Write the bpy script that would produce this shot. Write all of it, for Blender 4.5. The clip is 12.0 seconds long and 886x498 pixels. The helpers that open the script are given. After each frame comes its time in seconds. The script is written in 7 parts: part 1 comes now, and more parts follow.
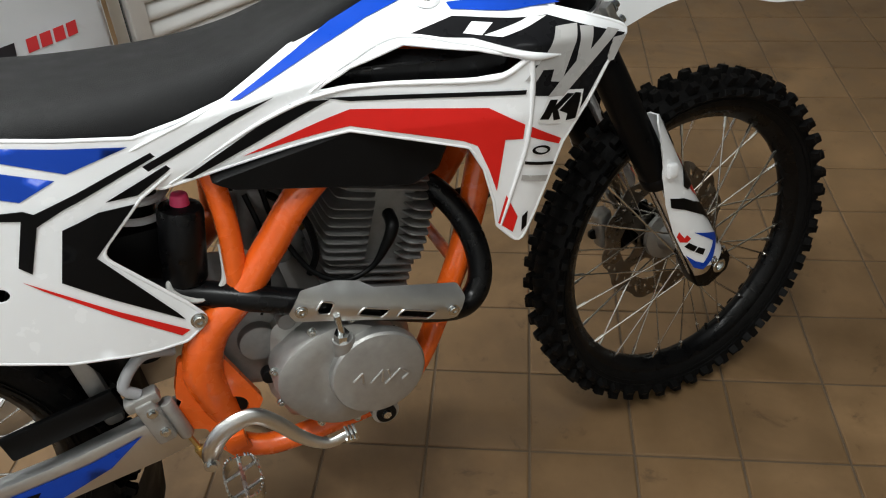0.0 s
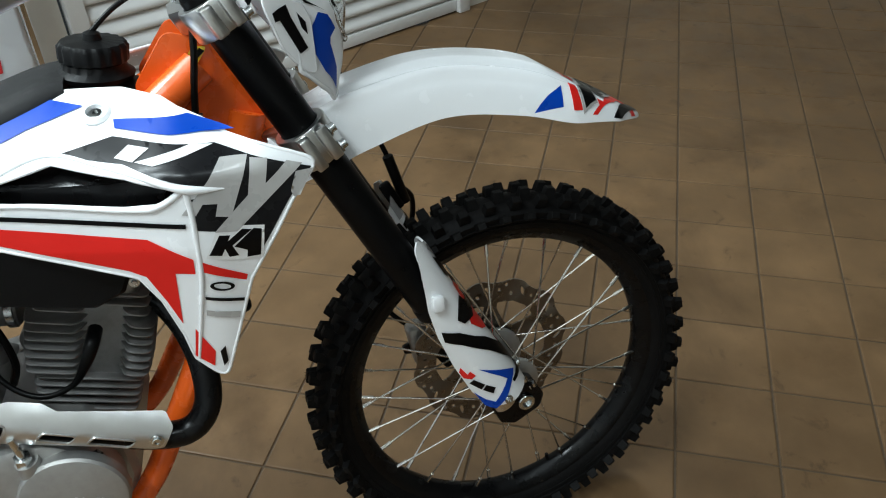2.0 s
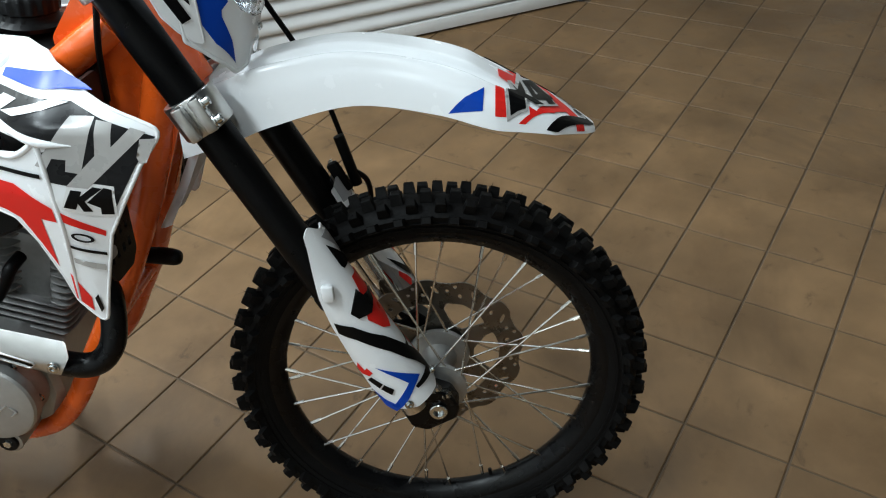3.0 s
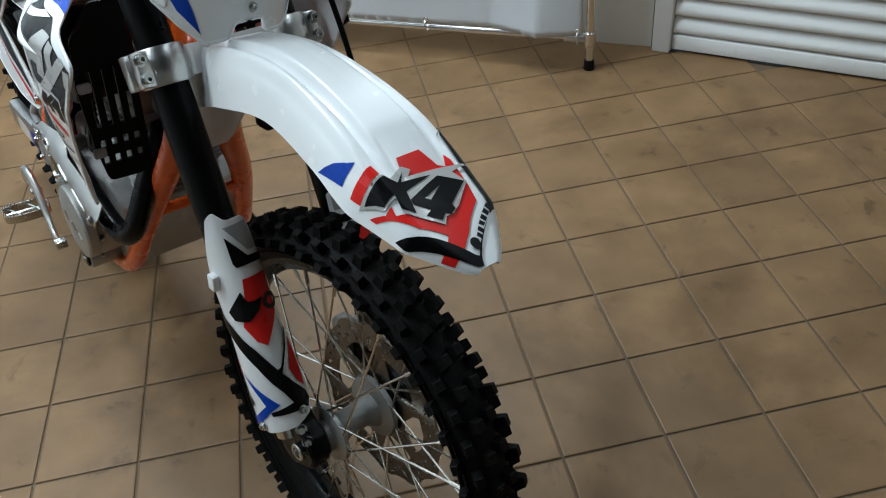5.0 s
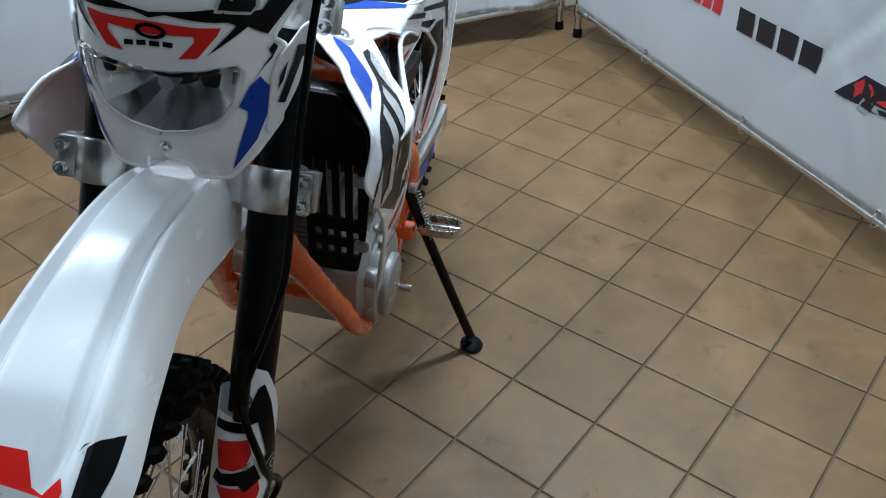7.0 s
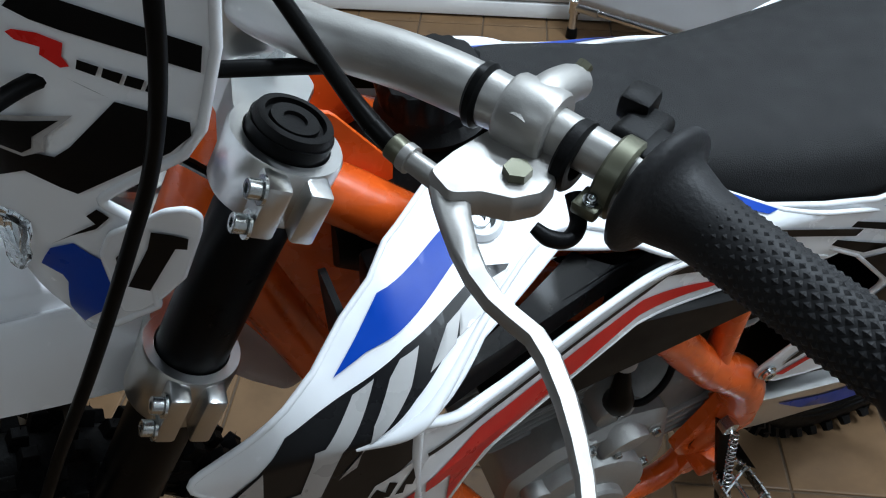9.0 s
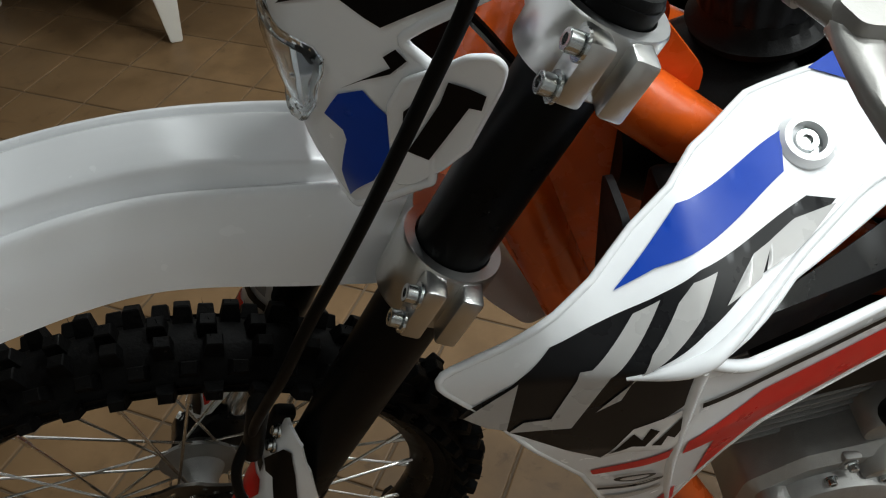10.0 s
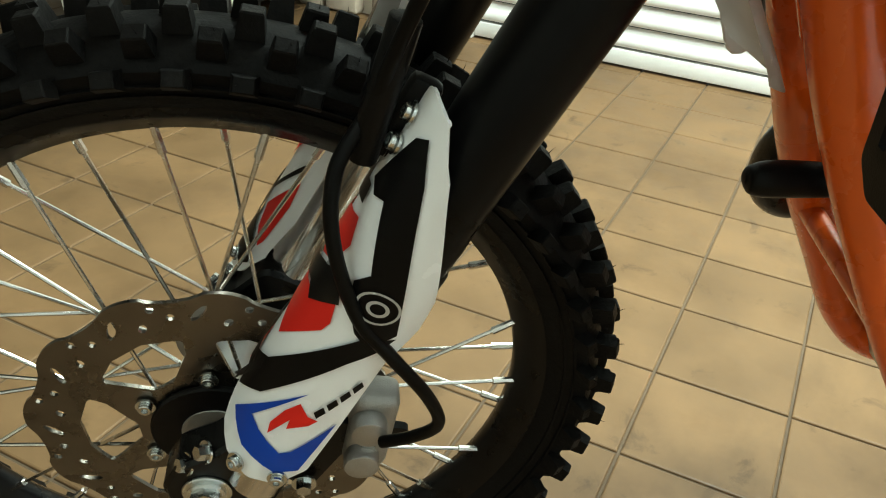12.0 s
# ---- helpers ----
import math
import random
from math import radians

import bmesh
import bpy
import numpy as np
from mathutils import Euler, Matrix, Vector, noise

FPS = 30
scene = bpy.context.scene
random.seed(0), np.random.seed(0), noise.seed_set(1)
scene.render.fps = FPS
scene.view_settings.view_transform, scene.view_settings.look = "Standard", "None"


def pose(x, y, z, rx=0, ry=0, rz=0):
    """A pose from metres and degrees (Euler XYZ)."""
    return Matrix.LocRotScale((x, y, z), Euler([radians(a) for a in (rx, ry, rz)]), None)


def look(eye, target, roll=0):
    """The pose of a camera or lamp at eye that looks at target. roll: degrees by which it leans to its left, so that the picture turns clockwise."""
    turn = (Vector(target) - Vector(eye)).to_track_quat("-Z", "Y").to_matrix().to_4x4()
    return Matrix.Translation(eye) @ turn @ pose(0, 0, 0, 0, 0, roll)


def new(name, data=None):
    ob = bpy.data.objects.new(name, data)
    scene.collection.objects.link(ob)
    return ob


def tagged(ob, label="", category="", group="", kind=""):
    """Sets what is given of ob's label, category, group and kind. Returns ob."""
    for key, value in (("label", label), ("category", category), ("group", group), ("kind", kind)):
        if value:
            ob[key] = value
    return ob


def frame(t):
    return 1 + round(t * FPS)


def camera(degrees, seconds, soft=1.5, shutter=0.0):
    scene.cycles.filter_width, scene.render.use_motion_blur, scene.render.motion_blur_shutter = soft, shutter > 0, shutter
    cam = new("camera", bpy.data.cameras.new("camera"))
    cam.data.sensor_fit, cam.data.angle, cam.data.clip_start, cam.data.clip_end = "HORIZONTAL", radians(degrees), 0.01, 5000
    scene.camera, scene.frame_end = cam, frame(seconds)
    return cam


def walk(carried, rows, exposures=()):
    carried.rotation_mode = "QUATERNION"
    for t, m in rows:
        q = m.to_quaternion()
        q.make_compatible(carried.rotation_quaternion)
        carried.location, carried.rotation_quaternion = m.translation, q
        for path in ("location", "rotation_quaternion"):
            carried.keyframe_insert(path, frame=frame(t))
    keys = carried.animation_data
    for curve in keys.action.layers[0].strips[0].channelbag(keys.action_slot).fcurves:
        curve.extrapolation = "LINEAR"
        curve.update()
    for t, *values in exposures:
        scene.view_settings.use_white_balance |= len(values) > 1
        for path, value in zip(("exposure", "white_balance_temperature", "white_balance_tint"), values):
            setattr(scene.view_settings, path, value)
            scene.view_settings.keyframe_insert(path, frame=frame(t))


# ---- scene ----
cam = camera(55.8, 12.0, soft=1.1)
PATH = [
    (0, (-1.677, -0.166, 1.378), (-0.134, 0.001, 0.116), -2.6),
    (0.5, (-1.687, -0.273, 1.412), (-0.132, -0.216, 0.155), -3.9),
    (1, (-1.674, -0.48, 1.42), (-0.099, -0.299, 0.2), -3.6),
    (1.5, (-1.583, -0.58, 1.409), (-0.023, -0.28, 0.194), -3.7),
    (2, (-1.4, -0.654, 1.407), (0.136, -0.265, 0.188), -2.4),
    (2.5, (-1.276, -0.808, 1.386), (0.177, -0.22, 0.143), -3.2),
    (3, (-1.158, -1.062, 1.39), (0.124, -0.183, 0.132), -4.8),
    (3.2, (-1.081, -1.12, 1.391), (0.148, -0.18, 0.124), -5.1),
    (4.8, (-0.377, -1.342, 1.38), (-0.083, 0.15, 0.08), -6.3),
    (5, (-0.31, -1.347, 1.378), (-0.115, 0.167, 0.084), -6.2),
    (5.5, (-0.131, -1.205, 1.348), (-0.127, 0.327, 0.062), -5.0),
    (6, (0.043, -1.045, 1.351), (-0.333, 0.446, 0.072), -5.3),
    (6.5, (0.26, -0.879, 1.364), (-0.564, 0.449, 0.117), -3.4),
    (7, (0.311, -0.653, 1.352), (-0.719, 0.556, 0.138), -2.7),
    (7.5, (0.224, -0.406, 1.352), (-0.941, 0.676, 0.138), 0.7),
    (7.7, (0.192, -0.349, 1.336), (-1.087, 0.573, 0.106), 1.4),
    (9.3, (0.005, 0.086, 1.305), (-1.426, -0.243, -0.053), -0.6),
    (9.5, (0.024, 0.084, 1.293), (-1.373, -0.386, -0.059), -1.8),
    (10, (0.016, 0.005, 1.225), (-1.338, -0.567, -0.132), -3.4),
    (10.5, (0.004, -0.108, 1.085), (-1.426, -0.584, -0.23), -2.9),
    (11, (0.006, -0.12, 0.935), (-1.561, -0.74, -0.143), 0.8),
    (11.5, (0.055, -0.086, 0.848), (-1.533, -0.779, -0.15), 2.1),
    (12, (0.075, -0.093, 0.819), (-1.5, -0.798, -0.192), 4.4),
]
walk(cam, [(t, look(e, g, r)) for t, e, g, r in PATH],
     exposures=[(0, 0.24, 6600, 7), (1.0, 0.33, 6350, 4), (2.0, 0.35, 6000, 0), (3.0, 0.54, 5950, 1), (5, 0.40, 5750, 0), (5.5, 0.25, 5450, -1), (6.5, 0.28, 5350, 0), (7.5, 0.34, 5400, 3), (9.5, -0.22, 5950, 5), (10.5, 0.1, 6900, 4), (11.0, 1.05, 7100, -3), (12, 1.4, 6600, -12)])


# ---- light ----
world = bpy.data.worlds.new("room_world")
scene.world = world
world.use_nodes = True
world.node_tree.nodes["Background"].inputs[0].default_value = (0.9, 0.95, 1.0, 1)
world.node_tree.nodes["Background"].inputs[1].default_value = 0.02


def tube_lamp(x, y, z, turn, power, length=1.2, width=0.14):
    data = bpy.data.lights.new("ceiling_tube", "AREA")
    data.shape, data.size, data.size_y, data.energy = "RECTANGLE", length, width, power
    data.color = (0.95, 0.98, 1.0)
    ob = new("ceiling_tube_light", data)
    ob.matrix_world = pose(x, y, z, 0, 0, turn)
    return ob


# unseen ceiling tubes; last row is a fill added for the bike's right side
LAMPS = [(-0.70, 1.30, 2.86, 60, 62), (-1.65, 0.35, 2.86, 60, 40), (1.25, -0.55, 2.86, 60, 8), (-1.7, -1.3, 2.86, 60, 8)]
for row in LAMPS:
    tube_lamp(*row)

# ---- materials ----


def mat(name, color, rough=0.5, metal=0.0, vary=0.12, scale=30.0, bump=0.0, bump_scale=200.0, coat=0.0,
        rough_vary=0.08, dirt=0.0, dirt_color=(0.1, 0.08, 0.06), spec=0.5, island=0.0):
    m = bpy.data.materials.new(name)
    m.use_nodes = True
    nt = m.node_tree
    b = nt.nodes["Principled BSDF"]
    b.inputs["Metallic"].default_value = metal
    b.inputs["Coat Weight"].default_value = coat
    b.inputs["Coat Roughness"].default_value = 0.06
    b.inputs["Specular IOR Level"].default_value = spec
    co = nt.nodes.new("ShaderNodeTexCoord")
    n1 = nt.nodes.new("ShaderNodeTexNoise")
    n1.inputs["Scale"].default_value = scale
    n1.inputs["Detail"].default_value = 6
    nt.links.new(co.outputs["Object"], n1.inputs["Vector"])
    n2 = nt.nodes.new("ShaderNodeTexNoise")
    n2.inputs["Scale"].default_value = scale * 0.13
    n2.inputs["Detail"].default_value = 4
    nt.links.new(co.outputs["Object"], n2.inputs["Vector"])
    add = nt.nodes.new("ShaderNodeMath")
    add.operation = "ADD"
    nt.links.new(n1.outputs["Fac"], add.inputs[0])
    nt.links.new(n2.outputs["Fac"], add.inputs[1])
    rng = nt.nodes.new("ShaderNodeMapRange")
    rng.inputs[1].default_value, rng.inputs[2].default_value = 0.6, 1.4
    rng.inputs[3].default_value, rng.inputs[4].default_value = 1 - vary, 1 + vary
    nt.links.new(add.outputs[0], rng.inputs[0])
    mul = nt.nodes.new("ShaderNodeVectorMath")
    mul.operation = "SCALE"
    mul.inputs[0].default_value = color
    nt.links.new(rng.outputs[0], mul.inputs["Scale"])
    out = mul.outputs[0]
    if island:
        geo = nt.nodes.new("ShaderNodeNewGeometry")
        r2 = nt.nodes.new("ShaderNodeMapRange")
        r2.inputs[3].default_value, r2.inputs[4].default_value = 1 - island, 1 + island
        nt.links.new(geo.outputs["Random Per Island"], r2.inputs[0])
        m2 = nt.nodes.new("ShaderNodeVectorMath")
        m2.operation = "SCALE"
        nt.links.new(out, m2.inputs[0])
        nt.links.new(r2.outputs[0], m2.inputs["Scale"])
        out = m2.outputs[0]
    if dirt:
        n3 = nt.nodes.new("ShaderNodeTexNoise")
        n3.inputs["Scale"].default_value = scale * 0.4
        n3.inputs["Detail"].default_value = 10
        n3.inputs["Roughness"].default_value = 0.7
        nt.links.new(co.outputs["Object"], n3.inputs["Vector"])
        rr = nt.nodes.new("ShaderNodeMapRange")
        rr.inputs[1].default_value, rr.inputs[2].default_value = 0.5, 0.75
        rr.inputs[3].default_value, rr.inputs[4].default_value = 0, dirt
        nt.links.new(n3.outputs["Fac"], rr.inputs[0])
        mx = nt.nodes.new("ShaderNodeMixRGB")
        nt.links.new(rr.outputs[0], mx.inputs[0])
        nt.links.new(out, mx.inputs[1])
        mx.inputs[2].default_value = (*dirt_color, 1)
        out = mx.outputs[0]
    nt.links.new(out, b.inputs["Base Color"])
    r3 = nt.nodes.new("ShaderNodeMapRange")
    r3.inputs[1].default_value, r3.inputs[2].default_value = 0.3, 0.7
    r3.inputs[3].default_value, r3.inputs[4].default_value = max(rough - rough_vary, 0.02), min(rough + rough_vary, 1)
    nt.links.new(n1.outputs["Fac"], r3.inputs[0])
    nt.links.new(r3.outputs[0], b.inputs["Roughness"])
    if bump:
        n4 = nt.nodes.new("ShaderNodeTexNoise")
        n4.inputs["Scale"].default_value = bump_scale
        n4.inputs["Detail"].default_value = 5
        nt.links.new(co.outputs["Object"], n4.inputs["Vector"])
        bp = nt.nodes.new("ShaderNodeBump")
        bp.inputs["Strength"].default_value = bump
        bp.inputs["Distance"].default_value = 0.002
        nt.links.new(n4.outputs["Fac"], bp.inputs["Height"])
        nt.links.new(bp.outputs[0], b.inputs["Normal"])
    return m


WHITE = mat("white_plastic", (0.86, 0.87, 0.885), 0.26, vary=0.01, rough_vary=0.02, bump=0.015, bump_scale=90)
WHITE_GLOSS = mat("white_sticker", (0.82, 0.82, 0.82), 0.12, vary=0.02, coat=0.6)
BLACK_GLOSS = mat("black_sticker", (0.003, 0.003, 0.0033), 0.36, vary=0.1, coat=0.0, spec=0.12)
CHARCOAL = mat("charcoal_sticker", (0.009, 0.009, 0.010), 0.30, vary=0.1, coat=0.02, spec=0.16)
SILVER_STICKER = mat("silver_sticker", (0.42, 0.41, 0.40), 0.3, vary=0.05, coat=0.4)
RED = mat("red_sticker", (0.66, 0.018, 0.014), 0.34, vary=0.05, coat=0.0, spec=0.2)
BLUE = mat("blue_sticker", (0.006, 0.050, 0.38), 0.34, vary=0.05, coat=0.0, spec=0.2)
YELLOW = mat("yellow_sticker", (0.75, 0.52, 0.03), 0.3, vary=0.05)
ORANGE = mat("orange_paint", (0.73, 0.108, 0.010), 0.27, vary=0.06, coat=0.35, bump=0.02, bump_scale=300)
BLACK_PLASTIC = mat("black_plastic", (0.003, 0.003, 0.0032), 0.45, vary=0.15, bump=0.12, bump_scale=700, spec=0.14)
BLACK_PAINT = mat("black_enamel", (0.003, 0.003, 0.0033), 0.3, vary=0.1, rough_vary=0.1, spec=0.2)
FORK_BLACK = mat("black_anodised_fork", (0.0028, 0.0028, 0.003), 0.34, metal=0.0, vary=0.1, rough_vary=0.08, coat=0.0, spec=0.11)
RUBBER = mat("black_rubber", (0.0048, 0.0046, 0.0046), 0.56, vary=0.3, scale=60, bump=0.35, bump_scale=260, dirt=0.35,
             dirt_color=(0.011, 0.010, 0.009), spec=0.10)
SEAT_VINYL = mat("seat_vinyl", (0.008, 0.008, 0.0083), 0.55, vary=0.12, bump=0.5, bump_scale=900, spec=0.22)
CHROME = mat("bright_steel", (0.72, 0.72, 0.72), 0.14, metal=1.0, vary=0.05, rough_vary=0.06)
SPOKE_STEEL = mat("spoke_steel", (0.70, 0.69, 0.66), 0.22, metal=1.0, vary=0.06)
ALU = mat("machined_aluminium", (0.62, 0.62, 0.61), 0.30, metal=1.0, vary=0.04, scale=80, bump=0.05, bump_scale=900, rough_vary=0.02)
ALU_BRUSHED = mat("brushed_aluminium", (0.58, 0.58, 0.57), 0.36, metal=1.0, vary=0.05, scale=50, bump=0.05, bump_scale=900, rough_vary=0.02)
CAST = mat("cast_aluminium", (0.40, 0.395, 0.38), 0.48, metal=0.75, vary=0.14, scale=90, bump=0.3, bump_scale=900,
           dirt=0.12, dirt_color=(0.12, 0.11, 0.10))
CAST_DARK = mat("dark_cast_aluminium", (0.24, 0.235, 0.23), 0.5, metal=0.6, vary=0.16, scale=90, bump=0.3, bump_scale=900,
                dirt=0.25, dirt_color=(0.06, 0.055, 0.05))
ALU_SATIN = mat("satin_aluminium", (0.40, 0.39, 0.37), 0.46, metal=0.75, vary=0.06, scale=60, bump=0.06, bump_scale=600)
GRIP_RUBBER = mat("grip_rubber", (0.012, 0.012, 0.013), 0.55, vary=0.2, scale=60, bump=0.2, bump_scale=400, spec=0.25)
GALV = mat("zinc_bolt", (0.60, 0.62, 0.62), 0.24, metal=1.0, vary=0.06)
OLIVE_ZINC = mat("olive_zinc", (0.13, 0.13, 0.09), 0.4, metal=0.6, vary=0.15)
DISC_STEEL = mat("disc_steel", (0.19, 0.175, 0.155), 0.3, metal=1.0, vary=0.1, scale=60, bump=0.05, bump_scale=400)
HOSE = mat("black_hose", (0.003, 0.003, 0.003), 0.38, vary=0.1, spec=0.1)
HOSE_CLEAR = mat("grey_clear_tube", (0.45, 0.45, 0.43), 0.25, vary=0.05)
PINK = mat("pink_cap", (0.65, 0.05, 0.14), 0.35, vary=0.05)
GREY_PLASTIC = mat("grey_plastic", (0.33, 0.33, 0.34), 0.38, vary=0.05)
BRASS = mat("brass", (0.55, 0.40, 0.16), 0.35, metal=1.0, vary=0.1)
BANNER = mat("banner_vinyl", (0.83, 0.85, 0.88), 0.42, vary=0.03, scale=6, bump=0.1, bump_scale=40)
WALL_PAINT = mat("cream_wall_paint", (0.72, 0.69, 0.62), 0.7, vary=0.05, scale=8, bump=0.2, bump_scale=120, dirt=0.1)
SHUTTER_PAINT = mat("white_shutter_enamel", (0.78, 0.78, 0.77), 0.34, vary=0.03, scale=10, dirt=0.06)
CEIL_PAINT = mat("white_ceiling_paint", (0.78, 0.77, 0.75), 0.8, vary=0.04, scale=8)
STONE = mat("old_stone_skirting", (0.30, 0.25, 0.20), 0.8, vary=0.3, scale=25, bump=0.6, bump_scale=60, island=0.25)
FURNITURE = mat("white_lacquer", (0.78, 0.76, 0.70), 0.4, vary=0.03)
DARK_MATT = mat("dark_matt", (0.008, 0.008, 0.009), 0.6, vary=0.2)
GROUT = mat("grey_grout", (0.115, 0.080, 0.050), 0.85, vary=0.2, scale=40, bump=0.3, bump_scale=300)


def co_of(nt):
    return next(n for n in nt.nodes if n.type == "TEX_COORD").outputs["Object"]


def tile_material():
    m = mat("terracotta_tile", (0.190, 0.113, 0.053), 0.50, vary=0.30, scale=9, bump=0.08, bump_scale=55, rough_vary=0.1,
            dirt=0.5, dirt_color=(0.124, 0.066, 0.025), spec=0.32)
    nt = m.node_tree
    b = nt.nodes["Principled BSDF"]
    src = b.inputs["Base Color"].links[0].from_socket
    info = nt.nodes.new("ShaderNodeObjectInfo")
    r = nt.nodes.new("ShaderNodeMapRange")
    r.inputs[3].default_value, r.inputs[4].default_value = 0.90, 1.10
    nt.links.new(info.outputs["Random"], r.inputs[0])
    s = nt.nodes.new("ShaderNodeVectorMath")
    s.operation = "SCALE"
    nt.links.new(src, s.inputs[0])
    nt.links.new(r.outputs[0], s.inputs["Scale"])
    nt.links.new(s.outputs[0], b.inputs["Base Color"])
    # stains at the room's scale
    stain = nt.nodes.new("ShaderNodeTexNoise")
    stain.inputs["Scale"].default_value = 3.2
    stain.inputs["Detail"].default_value = 9
    stain.inputs["Roughness"].default_value = 0.62
    sr = nt.nodes.new("ShaderNodeMapRange")
    sr.inputs[1].default_value, sr.inputs[2].default_value = 0.53, 0.68
    sr.inputs[3].default_value, sr.inputs[4].default_value = 0.0, 0.55
    nt.links.new(stain.outputs["Fac"], sr.inputs[0])
    worn = nt.nodes.new("ShaderNodeMixRGB")
    worn.inputs[2].default_value = (0.105, 0.060, 0.026, 1)
    nt.links.new(sr.outputs[0], worn.inputs[0])
    nt.links.new(s.outputs[0], worn.inputs[1])
    nt.links.new(worn.outputs[0], b.inputs["Base Color"])
    nt.links.new(co_of(nt), stain.inputs["Vector"])
    # broad smudges, and small dark scuffs
    last = worn.outputs[0]
    for size, detail, low, high, most, tint in ((1.3, 6, 0.50, 0.64, 0.52, (0.085, 0.050, 0.024, 1)), (13.0, 8, 0.60, 0.70, 0.55, (0.050, 0.030, 0.015, 1)), (0.9, 5, 0.50, 0.70, 0.30, (0.215, 0.132, 0.066, 1))):
        nz = nt.nodes.new("ShaderNodeTexNoise")
        nz.inputs["Scale"].default_value = size
        nz.inputs["Detail"].default_value = detail
        nz.inputs["Roughness"].default_value = 0.66
        nz.inputs["Distortion"].default_value = 0.5
        nt.links.new(co_of(nt), nz.inputs["Vector"])
        rg = nt.nodes.new("ShaderNodeMapRange")
        rg.inputs[1].default_value, rg.inputs[2].default_value = low, high
        rg.inputs[3].default_value, rg.inputs[4].default_value = 0.0, most
        nt.links.new(nz.outputs["Fac"], rg.inputs[0])
        mx = nt.nodes.new("ShaderNodeMixRGB")
        mx.inputs[2].default_value = tint
        nt.links.new(rg.outputs[0], mx.inputs[0])
        nt.links.new(last, mx.inputs[1])
        last = mx.outputs[0]
    nt.links.new(last, b.inputs["Base Color"])
    geo = nt.nodes.new("ShaderNodeNewGeometry")
    for node in nt.nodes:
        if node.type == "TEX_NOISE":
            for link in list(node.inputs["Vector"].links):
                nt.links.remove(link)
            nt.links.new(geo.outputs["Position"], node.inputs["Vector"])
    return m


TILE = tile_material()

# ---- building helpers ----


def finish(bm, smooth=True, angle=40):
    bmesh.ops.recalc_face_normals(bm, faces=bm.faces)
    for f in bm.faces:
        f.smooth = smooth
    if smooth:
        for e in bm.edges:
            if len(e.link_faces) == 2 and e.calc_face_angle(0) > radians(angle):
                e.smooth = False


def mesh_of(name, bm, materials, smooth=True, angle=40):
    finish(bm, smooth, angle)
    me = bpy.data.meshes.new(name)
    bm.to_mesh(me)
    bm.free()
    for m in materials if isinstance(materials, (list, tuple)) else [materials]:
        me.materials.append(m)
    return me


def part(name, bm, material, parent=None, label="", smooth=True, angle=40):
    ob = new(name, mesh_of(name, bm, material, smooth, angle))
    ob.parent = parent
    if label:
        tagged(ob, label)
    return ob


def shared(name, me, parent, m=None):
    ob = new(name, me)
    ob.parent = parent
    if m is not None:
        ob.matrix_basis = m
    return ob


def box(bm, size, m=Matrix(), bevel=0.0, seg=2):
    vs = bmesh.ops.create_cube(bm, size=1.0, matrix=m @ Matrix.Diagonal((*size, 1)))["verts"]
    if bevel:
        es = list({e for v in vs for e in v.link_edges})
        bmesh.ops.bevel(bm, geom=es, offset=bevel, segments=seg, affect="EDGES", profile=0.5, clamp_overlap=True)


def frame_along(a, b):
    a, b = Vector(a), Vector(b)
    d = (b - a)
    q = d.to_track_quat("Z", "Y")
    return Matrix.Translation((a + b) / 2) @ q.to_matrix().to_4x4(), d.length


def rod(bm, a, b, r, r2=None, seg=20, bevel=0.0):
    m, length = frame_along(a, b)
    vs = bmesh.ops.create_cone(bm, cap_ends=True, segments=seg, radius1=r, radius2=r if r2 is None else r2, depth=length,
                               matrix=m)["verts"]
    if bevel:
        es = [e for e in {e for v in vs for e in v.link_edges} if len(e.link_faces) == 2 and max(len(f.verts) for f in e.link_faces) > 4]
        bmesh.ops.bevel(bm, geom=es, offset=bevel, segments=2, affect="EDGES", profile=0.5)


def ring(bm, centre, axis, r_out, r_in, width, seg=32, bevel=0.0):
    """A flat ring or sleeve round an axis."""
    m = Matrix.Translation(centre) @ Vector(axis).to_track_quat("Z", "Y").to_matrix().to_4x4()
    prof = [(r_in, -width / 2), (r_out - bevel, -width / 2), (r_out, -width / 2 + bevel), (r_out, width / 2 - bevel),
            (r_out - bevel, width / 2), (r_in, width / 2)]
    spin(bm, prof, m, seg)


def spin(bm, prof, m=Matrix(), seg=48, closed=True):
    """Turns a profile of (radius, height) round the local z axis."""
    rows = []
    for i in range(seg):
        a = 2 * math.pi * i / seg
        rows.append([bm.verts.new(m @ Vector((r * math.cos(a), r * math.sin(a), h))) for r, h in prof])
    n = len(prof)
    for i in range(seg):
        p, q = rows[i], rows[(i + 1) % seg]
        for j in range(n if closed else n - 1):
            k = (j + 1) % n
            bm.faces.new((p[j], q[j], q[k], p[k]))


def smooth_path(pts, per=8):
    """Catmull-Rom through the points."""
    pts = [Vector(p) for p in pts]
    out = []
    for i in range(len(pts) - 1):
        p0, p1, p2, p3 = pts[max(i - 1, 0)], pts[i], pts[i + 1], pts[min(i + 2, len(pts) - 1)]
        for k in range(per):
            t = k / per
            out.append(0.5 * ((2 * p1) + (p2 - p0) * t + (2 * p0 - 5 * p1 + 4 * p2 - p3) * t * t + (3 * p1 - p0 - 3 * p2 + p3) * t ** 3))
    out.append(pts[-1])
    return out


